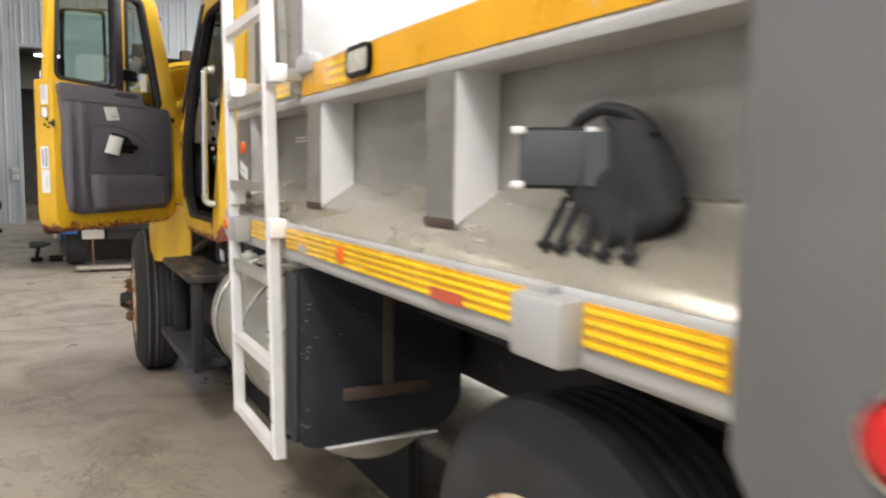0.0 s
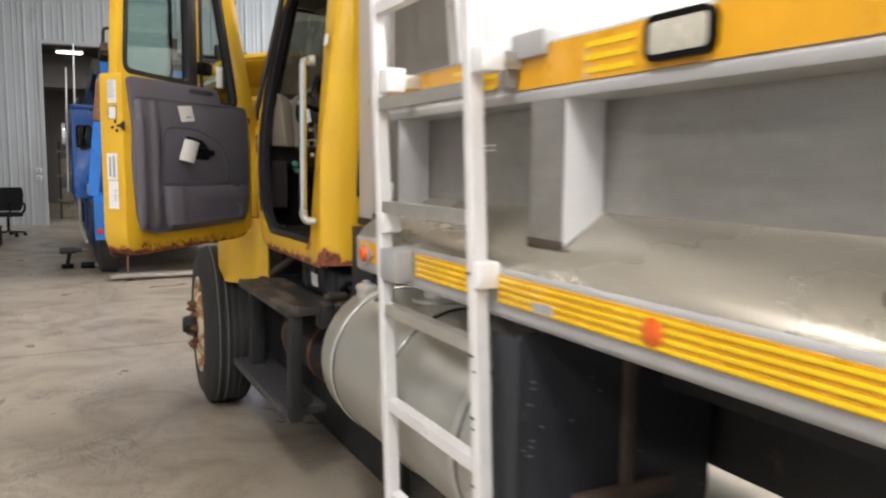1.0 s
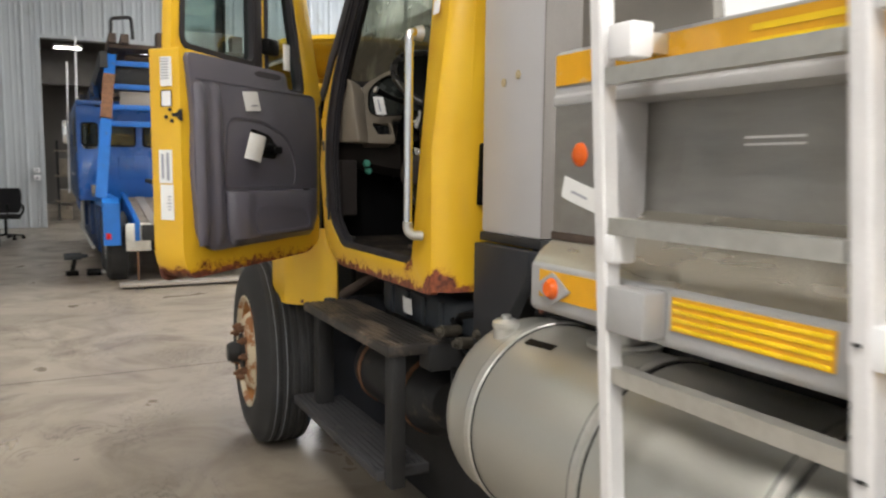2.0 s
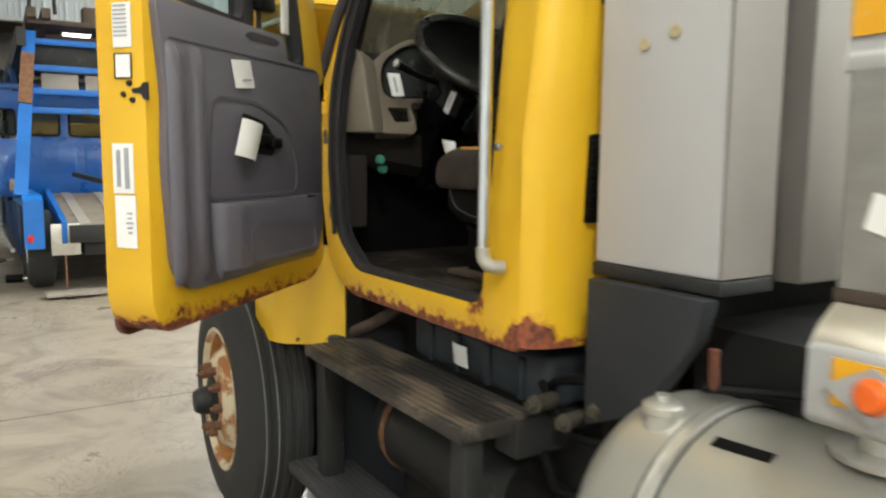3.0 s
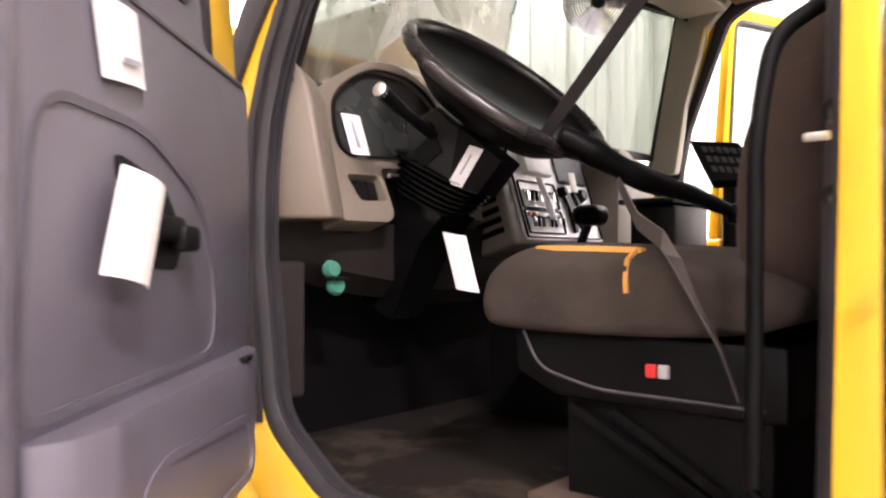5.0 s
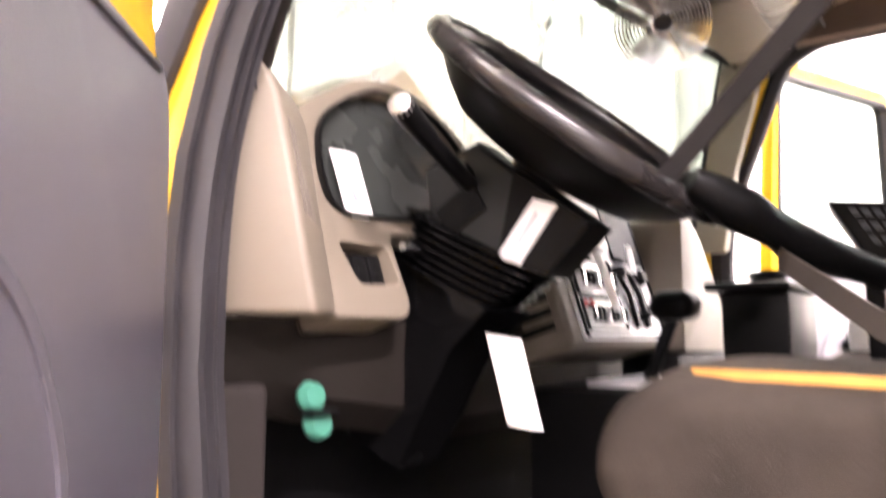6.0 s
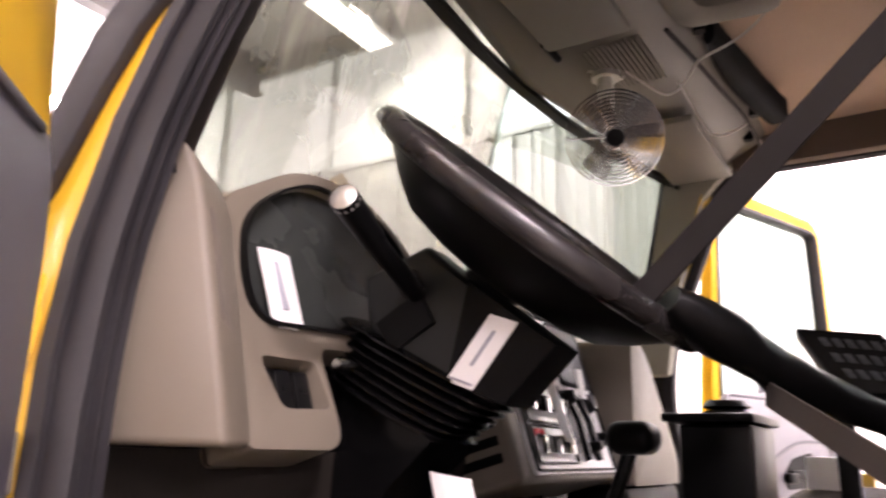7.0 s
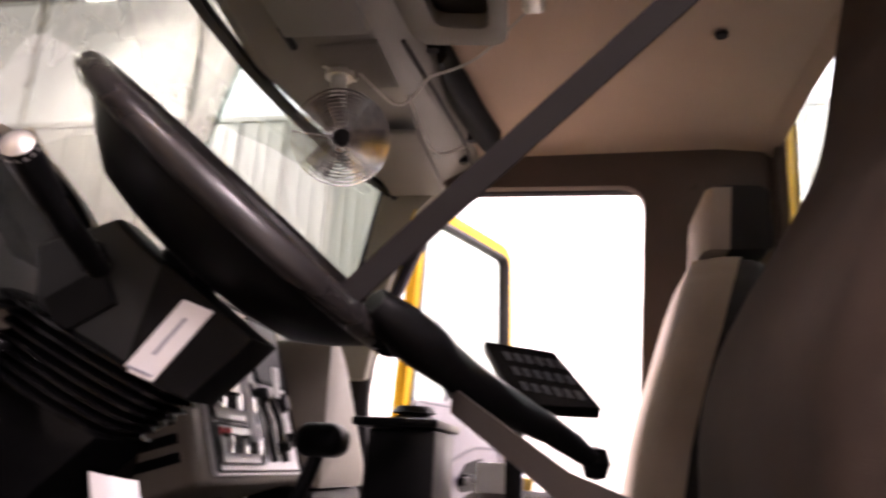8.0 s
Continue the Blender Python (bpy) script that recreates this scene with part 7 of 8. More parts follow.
trim = rounded([(4.375, 1.12), (4.79, 1.12), (4.765, 1.85), (4.745, 2.475), (5.33, 2.475), (5.33, 2.60), (4.375, 2.60)], [0.01, 0.01, 0.02, 0.07, 0.01, 0.01, 0.01])
part("post_trim", mirror_x(lean(plate(trim, [], 0.05, along_x(1.05), 0.012))), M_DOORPOST, truck)
t = lean(mirror_x(box(2.88, 2.95, 4.375, 4.54, 1.2, 2.58, 0.015)))
part("post_trim", t, M_DOORPOST, truck)
t = loft([[Vector((x + k, y, z)) for x, y in ((2.808, 4.337), (2.900, 4.346), (2.900, 4.394), (2.808, 4.394))] for z, k in ((1.96, 0.0), (2.63, -0.074))])
part("window_reveal", t, M_DOORPOST, truck)
part("back_trim", plate([(1.09, 1.19), (2.91, 1.19), (2.84, 2.66), (1.16, 2.66)], [rounded([(1.215, 2.02), (2.87, 2.02), (2.80, 2.62), (1.295, 2.61)], 0.05)], 0.03, along_y(4.362)), M_DOORPOST, truck)

# -- controller box and stand between the seats --
shift(-0.045, 0.004, -0.07)
stand = thing("control_stand", (2.2, 5.15, 1.185), "black spreader control stand between the seats", "control stand")
t = box(2.08, 2.30, 5.185, 5.31, 1.185, 1.80, 0.008)
part("cabinet", t, M_DKPLASTIC, stand, "tall black box")
part("top_tray", box(2.06, 2.33, 5.178, 5.335, 1.802, 1.818, 0.005), M_DKPLASTIC, stand)
part("tray_clutter", lathe([(0, 0.03), (0.035, 0.028), (0.045, 0.016), (0.03, 0.012), (0.045, 0.006), (0.045, 0)], Matrix.Translation((2.2, 5.25, 1.819)), 18), M_DKPLASTIC, stand)
part("post", box(2.08, 2.12, 5.03, 5.06, 1.185, 1.85, 0.004), M_DKPLASTIC, stand)
quad = [(1.965, 5.098, 1.906), (1.965, 4.982, 1.890), (1.935, 4.908, 1.800), (1.935, 5.036, 1.802)]
shift(-0.065, -0.006, -0.034)
t = loft([[Vector(p) + Vector((0, 0, -0.002)) for p in quad], [Vector(p) + Vector((0.035, 0.004, -0.016)) for p in quad]])
bmesh.ops.bevel(t, geom=t.edges[:], offset=0.004, segments=2, profile=0.5, affect="EDGES", clamp_overlap=True)
KU, KV = (Vector(quad[1]) - Vector(quad[0])) / 0.11, (Vector(quad[0]) - Vector(quad[3])) / 0.128
KB = axes((Vector(quad[0]) + Vector(quad[2])) / 2, KU, KV, Vector((1, 0, 0)))
kb = part("control_head", t, M_DKPLASTIC, stand, "black tilted control head with faint keys")
t = bmn()
random.seed(3)
for i in range(6):
    for j in range(3):
        box(-0.045 + i * 0.016, -0.035 + i * 0.016, -0.045 + j * 0.030, -0.028 + j * 0.030, -0.0025, 0.001, 0.0005, bm=t, m=KB)
part("key", t, M_SLATE, kb)
shift(-0.03, 0.0, -0.07)
for k, (x, y, w, h) in enumerate(((2.42, 5.12, 0.07, 0.30),)):
    bn = thing("binder", (x, y, 1.45), "white paper binder leaning on the seat", "binder")
    part("cover", box(x, x + 0.03, y - w / 2, y + w / 2, 1.45, 1.45 + h, 0.004), M_PAPER, bn)
    part("spine_label", box(x - 0.001, x, y - 0.03, y + 0.03, 1.5, 1.56), M_INK, bn)
part("shelf", box(2.36, 2.92, 4.85, 5.30, 1.185, 1.45, 0.01), M_DKPLASTIC, truck)
part("yellow_case", box(2.70, 2.80, 5.05, 5.15, 1.45, 1.72, 0.01), M_YCLEAN, truck)
part("pass_grab_bar", tube([(2.93, 4.70, 1.70), (2.91, 4.76, 1.74), (2.91, 4.78, 1.88), (2.94, 4.70, 1.92)], 0.012, 10, 0.03), M_DKPLASTIC, truck)


shift()

# ---- loose things in the hall ----
# folded black stool left on the ledge of the body
stool = thing("folding_stool", (0.95, 1.15, 1.38), "black folding stool with a slate panel standing on the ledge", "stool")
PW, PH = Vector((0.80, -0.58, 0.0)).normalized(), Vector((0, 0, 1))
P0 = axes((0.925, 1.210, 1.517), PW, PH, PW.cross(PH))
part("seat_panel", plate(rounded([(-0.060, -0.046), (0.060, -0.046), (0.060, 0.046), (-0.060, 0.046)], 0.008), [], 0.012, P0, 0.003), M_SLATE, stool, "slate fabric panel")
for s, h in ((-1, -1), (1, -1), (1, 1), (-1, 1)):
    part("corner_cap", box(s * 0.062 - 0.012, s * 0.062 + 0.012, h * 0.046 - 0.0065, h * 0.046 + 0.0065, -0.008, 0.018, 0.004, m=P0), M_WHITEPL, stool, "white plastic corner cap")
for h in (-0.047, 0.047):
    part("panel_edge", cyl(P0 @ Vector((-0.06, h, 0.006)), P0 @ Vector((0.06, h, 0.006)), 0.005, seg=8), M_CLOTH, stool)
part("side_panel", card((0.955, 1.125, 1.515), (0.030, -0.040, 0.0), (0.0, 0.0, 0.088), 0.004, 0.006), M_SLATE, stool)
rows = []
for z, ya, yb, xa, xb in ((1.385, 1.035, 1.095, 0.925, 0.955), (1.40, 1.01, 1.118, 0.925, 0.965), (1.42, 0.968, 1.135, 0.93, 0.975), (1.44, 0.948, 1.20, 0.935, 0.99), (1.465, 0.960, 1.235, 0.94, 1.01), (1.48, 0.972, 1.20, 0.94, 1.015), (1.50, 0.988, 1.135, 0.945, 1.02), (1.535, 1.018, 1.13, 0.95, 1.02), (1.565, 1.046, 1.128, 0.955, 1.015), (1.585, 1.075, 1.15, 0.965, 1.01), (1.595, 1.10, 1.14, 0.975, 1.0)):
    cx, cy, rx, ry = (xa + xb) / 2, (ya + yb) / 2, (xb - xa) / 2, (yb - ya) / 2
    rows.append([Vector((cx + rx * math.cos(a) * (1 + 0.12 * math.sin(3 * a + z * 40)), cy + ry * math.sin(a) * (1 + 0.06 * math.sin(4 * a + z * 55)), z + 0.006 * math.sin(5 * a))) for a in [2 * math.pi * i / 28 for i in range(28)]])
part("carry_bag", loft(rows), M_CLOTH, stool, "slumped black mesh bag", 60)
part("carry_strap", tube([(0.955, 1.205, 1.555), (0.958, 1.19, 1.580), (0.965, 1.14, 1.600), (0.975, 1.08, 1.588), (0.985, 1.035, 1.55), (0.975, 1.075, 1.50)], 0.011, 8, 0.02), M_CLOTH, stool)
for x, y, tx, ty in ((0.906, 1.207, 0.945, 1.20), (0.905, 1.162, 0.95, 1.17), (0.909, 1.104, 0.955, 1.13), (0.903, 1.049, 0.955, 1.08), (0.907, 0.997, 0.955, 1.04)):
    z = 1.342 + (x - 0.878) * 0.72 + 0.003
    leg = part("leg", cyl((tx, ty, 1.45), (x, y, z + 0.008), 0.008, seg=8), M_CLOTH, stool)
    part("foot", box(x - 0.010, x + 0.010, y - 0.013, y + 0.013, z - 0.002, z + 0.012, 0.005), M_CLOTH, leg, "black rubber foot")


def drill(x, y, turn, name="cordless_drill"):
    M = pose(x, y, 0, 0, 0, turn)
    d = thing(name, (x, y, 0), "dark cordless impact driver standing on its battery on the floor", "drill")
    part("battery", box(-0.08, 0.08, -0.05, 0.05, 0.0, 0.07, 0.012, m=M), M_DKPLASTIC, d)
    part("grip", sweep([M @ Vector((0.0, 0, 0.06)), M @ Vector((0.02, 0, 0.15)), M @ Vector((0.035, 0, 0.23))], rect(0.055, 0.045), False, (0, 1, 0)), M_DKPLASTIC, d)
    t = cyl(M @ Vector((-0.09, 0, 0.27)), M @ Vector((0.12, 0, 0.27)), 0.05)
    cyl(M @ Vector((0.12, 0, 0.27)), M @ Vector((0.21, 0, 0.27)), 0.035, 0.02, bm=t)
    part("motor_body", t, M_SLATE, d)
    part("chuck", cyl(M @ Vector((0.21, 0, 0.27)), M @ Vector((0.29, 0, 0.27)), 0.014), M_ALU, d)
    return d


drill(0.03, 13.7, 10)
w = thing("impact_wrench", (0.36, 13.6, 0), "small dark air wrench lying on the floor", "wrench")
part("body", cyl((0.22, 13.62, 0.05), (0.40, 13.58, 0.05), 0.05), M_DKPLASTIC, w)
part("bit", cyl((0.40, 13.58, 0.05), (0.58, 13.54, 0.04), 0.018), M_ALU, w)


def office_chair(x, y, turn, label):
    M = pose(x, y, 0, 0, 0, turn)
    c = thing("office_chair", (x, y, 0), label, "chair", "office chairs by the wall")
    for k in range(5):
        a = 2 * math.pi * k / 5
        e = Vector((0.32 * math.cos(a), 0.32 * math.sin(a), 0.075))
        leg = part("base_leg", sweep([M @ Vector((0, 0, 0.11)), M @ e], rect(0.05, 0.035), False), M_DKPLASTIC, c)
        part("castor", cyl(M @ (e + Vector((-0.02, -0.02, -0.045))), M @ (e + Vector((0.02, 0.02, -0.045))), 0.03, seg=12), M_DKPLASTIC, leg)
    part("gas_post", cyl(M @ Vector((0, 0, 0.09)), M @ Vector((0, 0, 0.45)), 0.028), M_DKPLASTIC, c)
    part("seat", box(-0.26, 0.26, -0.25, 0.25, 0.43, 0.52, 0.04, 3, m=M), M_CLOTH, c)
    t = loft([[M @ Vector((0.27 * k * s, -0.24 - 0.05 * b + 0.05 * (1 - abs(s)), z)) for s, b in ((-1, 0), (-0.5, 0), (0, 0), (0.5, 0), (1, 0), (1, 0.6), (0, 0.6), (-1, 0.6))] for z, k in ((0.56, 0.75), (0.66, 0.92), (0.90, 1.0), (1.03, 0.92), (1.06, 0.82))])
    part("backrest", t, M_CLOTH, c, "black mesh backrest", 60)
    part("back_post", sweep([M @ Vector((0, -0.1, 0.44)), M @ Vector((0, -0.30, 0.5)), M @ Vector((0, -0.30, 0.75))], rect(0.07, 0.03), False, (1, 0, 0)), M_DKPLASTIC, c)
    for s in (-1, 1):
        part("armrest", tube([M @ Vector((s * 0.27, 0.05, 0.48)), M @ Vector((s * 0.33, 0.0, 0.55)), M @ Vector((s * 0.33, -0.05, 0.68)), M @ Vector((s * 0.33, 0.15, 0.70))], 0.025, 10, 0.05), M_DKPLASTIC, c)
    return c


office_chair(-1.03, 19.9, 12, "black mesh office chair standing on the concrete floor")
cab = thing("tool_cabinet", (-2.1, 20.6, 0), "pale grey drawer cabinet against the end wall", "cabinet")
part("carcass", box(-2.6, -1.62, 20.3, 20.95, 0.0, 0.86, 0.01), M_WALL, cab)
for k in range(3):
    dr = part("drawer", box(-2.58, -1.64, 20.285, 20.30, 0.05 + k * 0.27, 0.30 + k * 0.27, 0.004), M_WALL, cab)
    part("handle", box(-2.3, -1.9, 20.265, 20.285, 0.22 + k * 0.27, 0.24 + k * 0.27, 0.003), M_ALU, dr)
tb = thing("floor_case", (-1.25, 18.0, 0), "black plastic case lying on the floor", "case")
part("case_body", box(-1.75, -1.05, 17.7, 18.2, 0.0, 0.30, 0.04), M_DKPLASTIC, tb)
part("case_lid", box(-1.76, -1.04, 17.69, 18.21, 0.305, 0.36, 0.03), M_DKPLASTIC, tb)
# switch boxes beside the gateway
for z in (1.22, 1.40):
    sw = thing("wall_switch", (-0.44, 22.9, z), "small white switch box on the ribbed wall", "switch", "switches by the gateway")
    part("box", box(-0.52, -0.38, 22.86, 22.955, z - 0.06, z + 0.06, 0.01), M_WHITEPL, sw)
    part("rocker", box(-0.47, -0.43, 22.85, 22.861, z - 0.03, z + 0.03, 0.002), M_INK, sw)

# ---- blue car carrier parked ahead ----
shift(-0.22, 0, 0)
carrier = thing("car_carrier", (2.0, 15.5, 0), "blue car-carrier truck with steel loading decks", "truck")
CX0, CX1 = 0.40, 3.25
# body shell: rear wall with windows, sides
t = plate(rounded([(CX0, 1.02), (CX1, 1.02), (CX1, 2.42), (CX0, 2.42)], 0.06), [rounded([(0.47, 1.78), (0.68, 1.78), (0.68, 2.16), (0.47, 2.16)], 0.05), rounded([(0.80, 1.83), (1.20, 1.83), (1.20, 2.16), (0.80, 2.16)], 0.05), rounded([(1.32, 1.83), (1.98, 1.83), (1.98, 2.16), (1.32, 2.16)], 0.05), rounded([(2.1, 1.83), (2.76, 1.83), (2.76, 2.16), (2.1, 2.16)], 0.05)], 0.06, along_y(14.5), 0.01)
shell = part("rear_wall", t, M_BLUE, carrier, "glossy blue rear wall of the crew body")
for a, b in ((0.47, 0.68), (0.80, 1.20), (1.32, 1.98), (2.1, 2.76)):
    g = part("window", box(a - 0.01, b + 0.01, 14.53, 14.536, 1.82, 2.17), M_GLASS, shell, "dark rear window")
    part("window_gasket", sweep([Vector((p.x, 14.50, p.y)) for p in rounded([(a, 1.83), (b, 1.83), (b, 2.16), (a, 2.16)], 0.05)], rect(0.03, 0.02), True, (0, 1, 0)), M_DKPLASTIC, shell)
for a, b in ((0.95, 1.40), (1.50, 2.05), (2.15, 2.7)):
    part("pressed_panel", plate(rounded([(a, 1.32), (b, 1.32), (b, 1.68), (a, 1.68)], 0.04), [], 0.008, along_y(14.494), 0.003), M_BLUE, shell)
part("body_roof", box(CX0, CX1, 14.5, 18.6, 2.42, 2.50, 0.03), M_BLUE, carrier)
# unlit look of the sides comes from the darker blue
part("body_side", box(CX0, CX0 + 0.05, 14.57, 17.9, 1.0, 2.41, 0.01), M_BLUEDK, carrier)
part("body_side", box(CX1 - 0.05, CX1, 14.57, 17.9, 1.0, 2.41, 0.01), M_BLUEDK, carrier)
part("cab_nose", box(CX0 + 0.1, CX1 - 0.1, 17.95, 19.6, 0.6, 1.75, 0.15, 4), M_BLUE, carrier)
part("side_skirt", box(0.60, 0.72, 13.9, 18.2, 0.30, 0.98, 0.02), M_BLUEDK, carrier)
# lower deck with ramps
t = loft([[Vector((x, 12.45, 0.78)), Vector((x, 14.4, 1.06)), Vector((x, 14.4, 0.94)), Vector((x, 12.45, 0.60))] for x in (1.05, 3.1)])
deck = part("lower_deck", t, M_DECK, carrier, "worn steel loading deck")
for k in range(5):
    t = sweep([(1.22 + k * 0.4, 12.47, 0.787), (1.22 + k * 0.4, 14.38, 1.065)], rect(0.12, 0.012), False)
    part("tread_strip", t, M_TAUPE, deck)
part("deck_edge", sweep([(1.0, 12.45, 0.70), (1.0, 14.4, 1.0)], rect(0.06, 0.26), False), M_BLUE2, deck, "blue deck side beam")
part("tail_channel", box(1.05, 3.1, 12.40, 12.448, 0.58, 0.78, 0.008), M_BLACK, deck)
part("fallen_board", box(-0.55, 0.55, -0.05, 0.05, 0.0, 0.06, 0.005, m=pose(1.75, 13.9, 1.16, 0, 14, -35)), M_BLACK, deck)
# fender box and tyres
t = loft([[Vector((x, 12.5, 0.52)), Vector((x, 12.5, 1.06)), Vector((x, 12.62, 1.12)), Vector((x, 14.2, 1.12)), Vector((x, 14.3, 1.04)), Vector((x, 14.3, 0.98)), Vector((x, 12.68, 1.0)), Vector((x, 12.60, 0.52))] for x in (0.60, 0.80)])
fender = part("fender", t, M_BLUE2, carrier, "bright blue rear fender")
part("mud_guard", box(0.86, 1.16, 12.47, 12.50, 0.44, 0.80, 0.006), M_ALU, carrier, "pale galvanised guard plate")
part("tail_light", box(0.63, 0.69, 12.485, 12.499, 0.60, 0.68, 0.004), M_RED, fender)
for y in (13.15, 14.05, 17.6):
    m = axes((0.66, y, 0.46), (0, 1, 0), (0, 0, 1), (1, 0, 0))
    ty = part("wheel", lathe([(0.24, 0.0), (0.30, -0.02), (0.42, 0.0), (0.46, 0.04), (0.46, 0.24), (0.40, 0.27), (0.24, 0.26)], m, 36), M_RUBBER, carrier)
    part("rim", lathe([(0.25, 0.02), (0.23, 0.0), (0.20, 0.03), (0.08, 0.05), (0, 0.05)], m, 28), M_WHITEPL, ty, "pale rim")
part("chassis", box(1.2, 2.8, 12.5, 19.0, 0.42, 0.62, 0.02), M_BLACK, carrier)
# posts and upper ramp
for x in (0.66, 3.2):
    post = part("post", sweep([(x - 0.06, 12.75, 1.10), (x + 0.06, 13.2, 2.1), (x + 0.18, 13.7, 3.05)], rect(0.12, 0.14), False, (1, 0, 0)), M_BLUE2, carrier, "blue upright deck post, rusted")
    part("rust_band", sweep([(x + 0.06, 13.205, 2.15), (x + 0.14, 13.52, 2.76)], rect(0.125, 0.145), False, (1, 0, 0)), M_RUST, post)
for z, y in ((2.96, 13.7), (2.62, 13.5), (2.33, 13.35), (2.10, 13.25)):
    part("cross_bar", box(0.75, 3.2, y - 0.035, y + 0.035, z - 0.035, z + 0.035, 0.006), M_BLUE2, carrier, "blue cross bar")
for x in (0.86, 1.02, 2.9, 3.1):
    part("upper_rail", sweep([(x, 13.5, 3.28), (x, 15.2, 3.02), (x, 19.2, 2.78)], rect(0.10, 0.12), False), M_RUSTDK, carrier, "rusty upper deck rail")
for k in range(7):
    y = 13.6 + k * 0.8
    part("upper_plank", box(0.82, 3.14, y, y + 0.5, 3.16 - 0.07 * k, 3.22 - 0.07 * k, 0.005, m=None), M_RUSTDK, carrier)
for k, (x, h) in enumerate(((1.45, 0.22), (1.75, 0.30), (2.1, 0.18), (2.5, 0.26))):
    part("deck_stub", box(x, x + 0.16, 13.65, 13.9, 3.2, 3.2 + h, 0.01), M_RUSTDK, carrier)
part("rear_black_panel", box(0.80, 3.15, 13.75, 13.80, 2.66, 2.92, 0.004), M_BLACK, carrier, "black panel between the cross bars")
for x in (0.95, 1.45, 2.05, 2.6):
    part("apron_board", box(x, x + 0.42, 13.74, 13.78, 2.37, 2.58, 0.004), M_TAUPE, carrier, "pale weathered board")
t = tube([(0.85, 13.62, 3.30), (0.86, 13.66, 3.56), (1.12, 13.66, 3.60), (1.14, 13.70, 3.3)], 0.025, 8, 0.05)
part("winch_frame", t, M_BLACK, carrier)
for x, y, z in ((0.50, 17.9, 3.9), (0.36, 18.5, 3.5)):
    part("whip", cyl((x, y, 1.0), (x + 0.05, y, z), 0.016), M_WHITEPL, carrier, "tall pale pole")
part("grab_frame", tube([(0.56, 18.2, 0.5), (0.56, 18.2, 2.6), (0.56, 16.4, 2.75)], 0.03, 8, 0.1), M_DECK, carrier)
# lockers, braces and dark deck beams along the left side
for a, b, z0, z1 in ((14.75, 15.45, 1.08, 1.72), (15.55, 16.25, 1.08, 1.72), (16.35, 17.6, 1.08, 2.05)):
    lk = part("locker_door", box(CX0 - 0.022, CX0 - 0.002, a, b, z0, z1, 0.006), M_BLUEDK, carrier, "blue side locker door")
    part("latch", box(CX0 - 0.034, CX0 - 0.022, b - 0.14, b - 0.05, (z0 + z1) / 2 - 0.03, (z0 + z1) / 2 + 0.03, 0.004), M_CHROME, lk)
part("side_window", box(CX0 - 0.012, CX0 - 0.002, 14.85, 15.9, 1.83, 2.25, 0.004), M_DKPLASTIC, carrier, "dark side window")
part("deck_beam", sweep([(0.74, 13.5, 2.98), (0.74, 15.2, 2.84), (0.74, 19.2, 2.60)], rect(0.10, 0.22), False), M_BLACK, carrier, "dark grimy upper deck beam")
for y in (14.5, 15.7, 16.9, 18.1):
    part("deck_strut", sweep([(0.70, y, 2.40), (0.70, y + 0.55, 2.78)], rect(0.05, 0.07), False, (1, 0, 0)), M_BLUEDK, carrier)
part("brace", sweep([(0.60, 14.35, 1.10), (0.62, 16.2, 2.55)], rect(0.05, 0.06), False, (1, 0, 0)), M_DECK, carrier, "slanting pale brace")
part("upright_pole", cyl((0.54, 17.2, 0.45), (0.54, 17.2, 2.75), 0.035), M_ALU, carrier, "tall bare steel pole")
part("loose_hose", tube([(0.66, 15.3, 2.5), (0.58, 15.6, 1.9), (0.60, 16.0, 1.5), (0.64, 16.4, 1.2)], 0.022, 8, 0.2), M_DKPLASTIC, carrier)
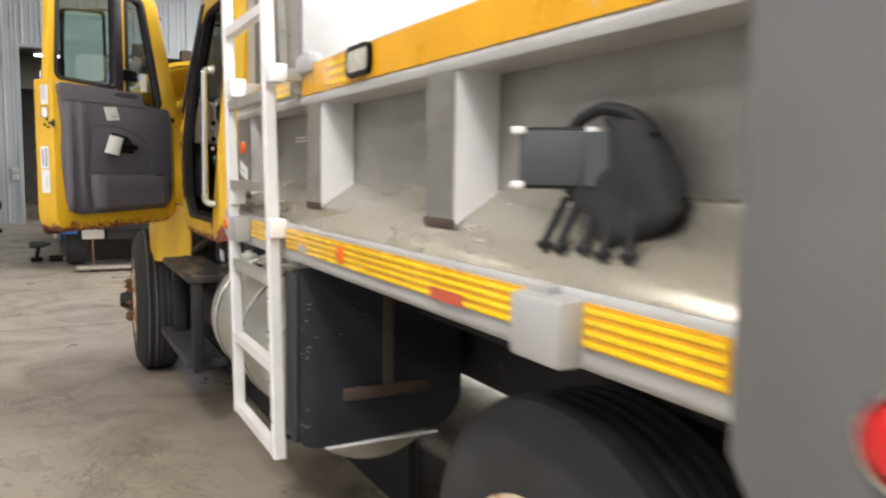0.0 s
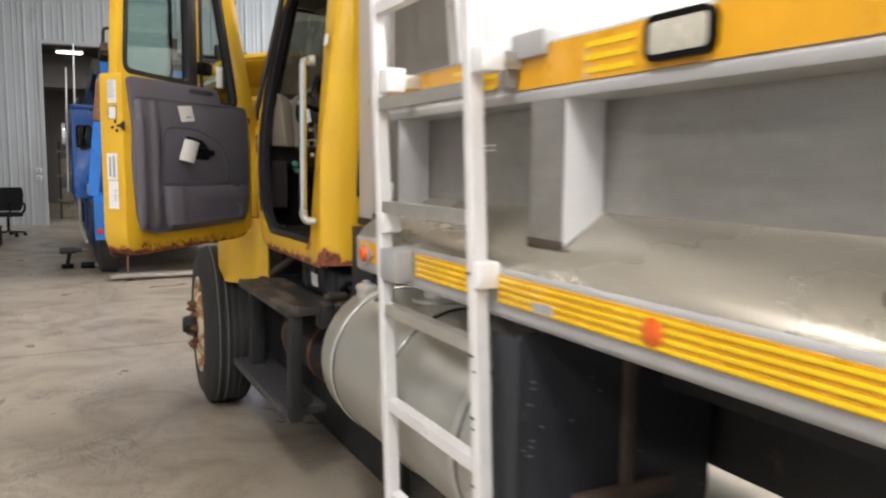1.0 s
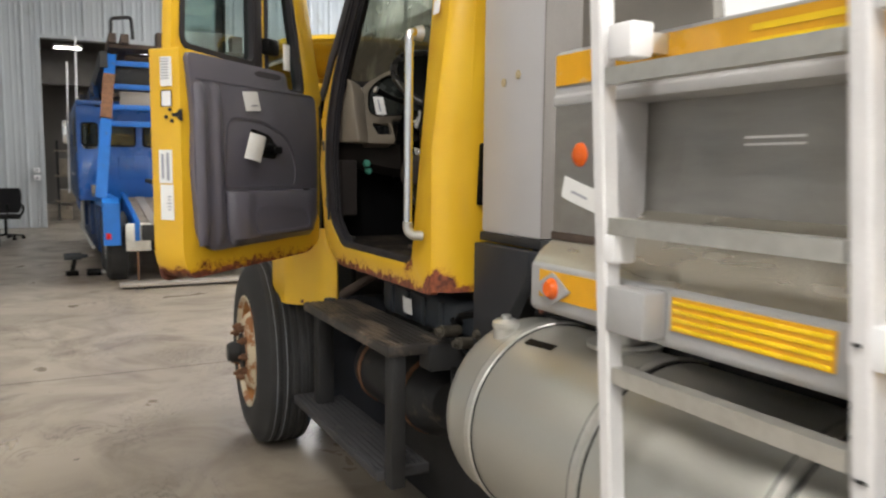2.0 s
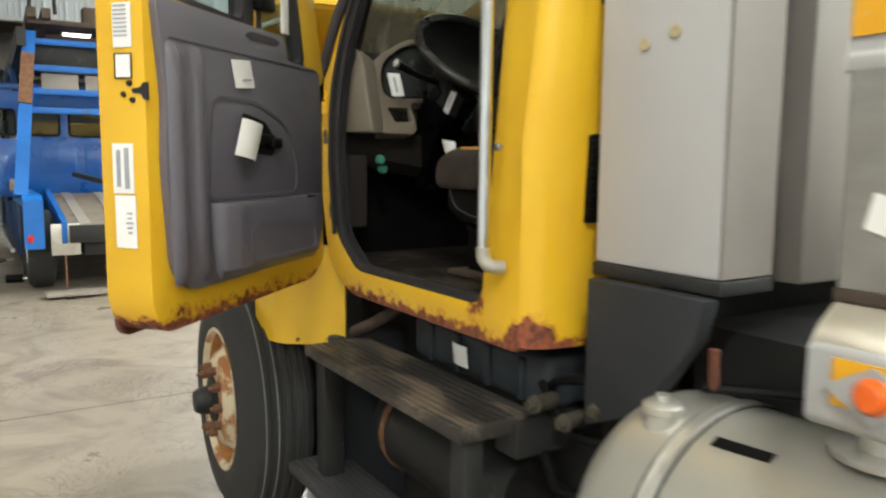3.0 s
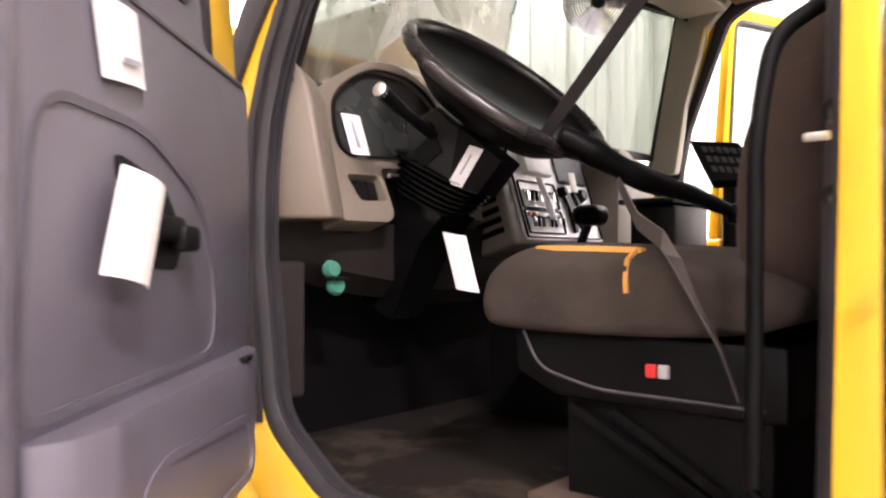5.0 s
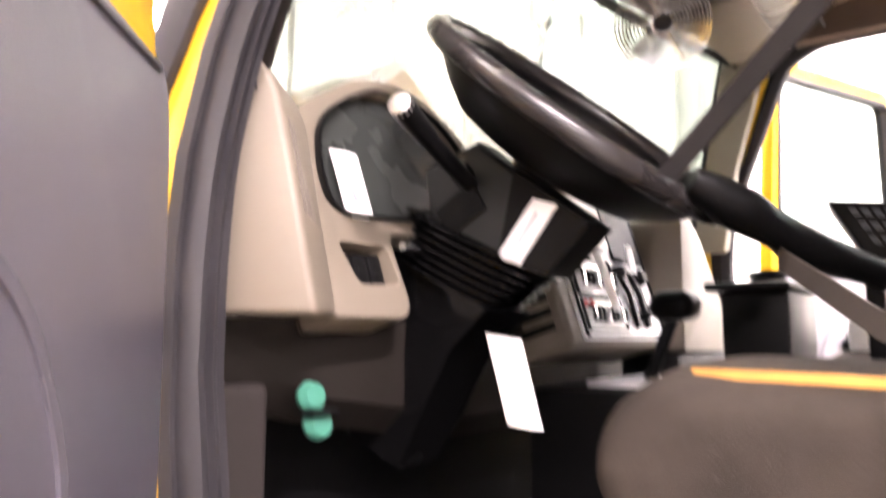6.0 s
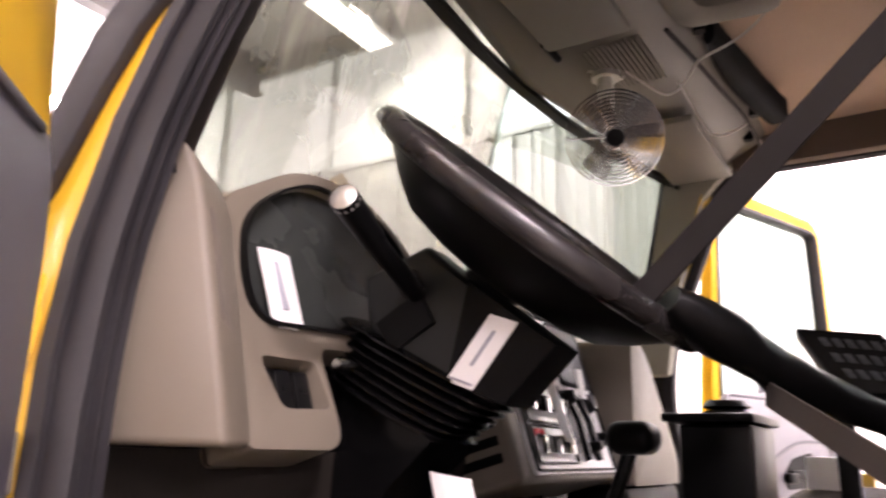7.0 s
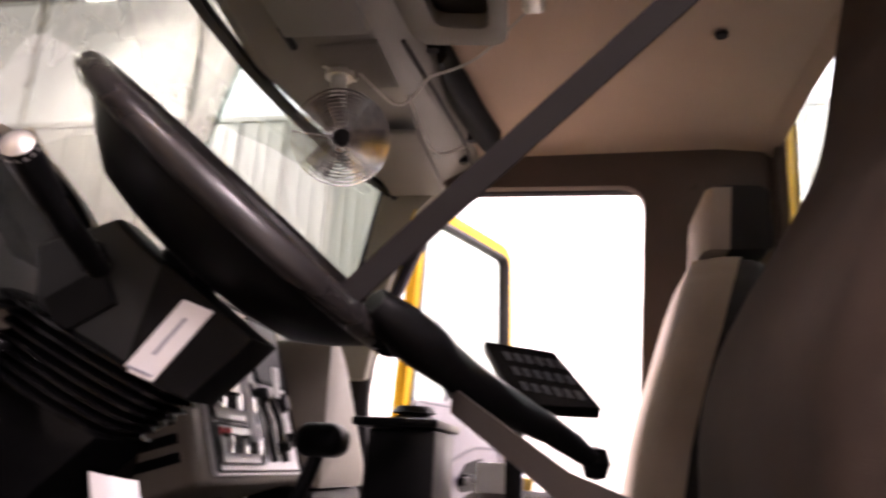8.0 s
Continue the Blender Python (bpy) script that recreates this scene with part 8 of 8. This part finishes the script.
for y0 in (14.62, 16.6):
    t = loft([[Vector((x, y0, 0.50)), Vector((x, y0, 0.96)), Vector((x, y0 + 0.12, 1.02)), Vector((x, y0 + 1.05, 1.02)), Vector((x, y0 + 1.15, 0.94)), Vector((x, y0 + 1.05, 0.90)), Vector((x, y0 + 0.16, 0.92)), Vector((x, y0 + 0.10, 0.50))] for x in (0.55, 0.60)])
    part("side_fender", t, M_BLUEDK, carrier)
part("side_pipe", cyl((0.52, 18.1, 0.42), (0.52, 13.4, 0.42), 0.025), M_ALU, carrier)
part("chain", cyl((1.0, 12.5, 0.58), (1.0, 12.48, 0.06), 0.012, seg=6), M_RUST, carrier)
part("side_mirror", box(0.28, 0.42, 18.5, 18.6, 1.95, 2.4, 0.04), M_CHROME, carrier)
brd = thing("floor_board", (1.7, 12.2, 0), "long pale board lying on the floor behind the carrier", "board")
part("board", box(0.75, 3.0, 12.05, 12.30, 0.03, 0.07, 0.006), M_TAUPE, brd)
for x in (0.95, 2.7):
    part("batten", box(x, x + 0.08, 12.06, 12.29, 0.0, 0.03), M_BLACK, brd)
shift()

# clutter in the bay beyond
rack = thing("storage_rack", (0.6, 26.0, 0), "dark storage rack with boxes in the bay beyond", "rack")
for x in (0.0, 1.6):
    for y in (25.6, 26.3):
        part("upright", box(x, x + 0.06, y, y + 0.06, 0, 2.2), M_BLACK, rack)
for z in (0.5, 1.2, 1.9):
    part("shelf_board", box(-0.05, 1.7, 25.55, 26.4, z, z + 0.05), M_DECK, rack)
random.seed(21)
for k in range(9):
    x, z = 0.05 + (k % 3) * 0.52, (0.55, 1.25, 0.01)[k // 3]
    bx = thing("cardboard_box", (x + 0.2, 25.9, z), "dusty cardboard box on a storage rack", "box", "boxes on the rack")
    h = random.uniform(0.25, 0.5)
    part("carton", box(x, x + random.uniform(0.3, 0.48), 25.62, 26.2, z, z + h, 0.01), (M_DECK, M_TAUPE, M_SLATE)[k % 3], bx)
    part("flap", box(x + 0.02, x + 0.28, 25.64, 26.18, z + h, z + h + 0.006), M_TAUPE, bx)
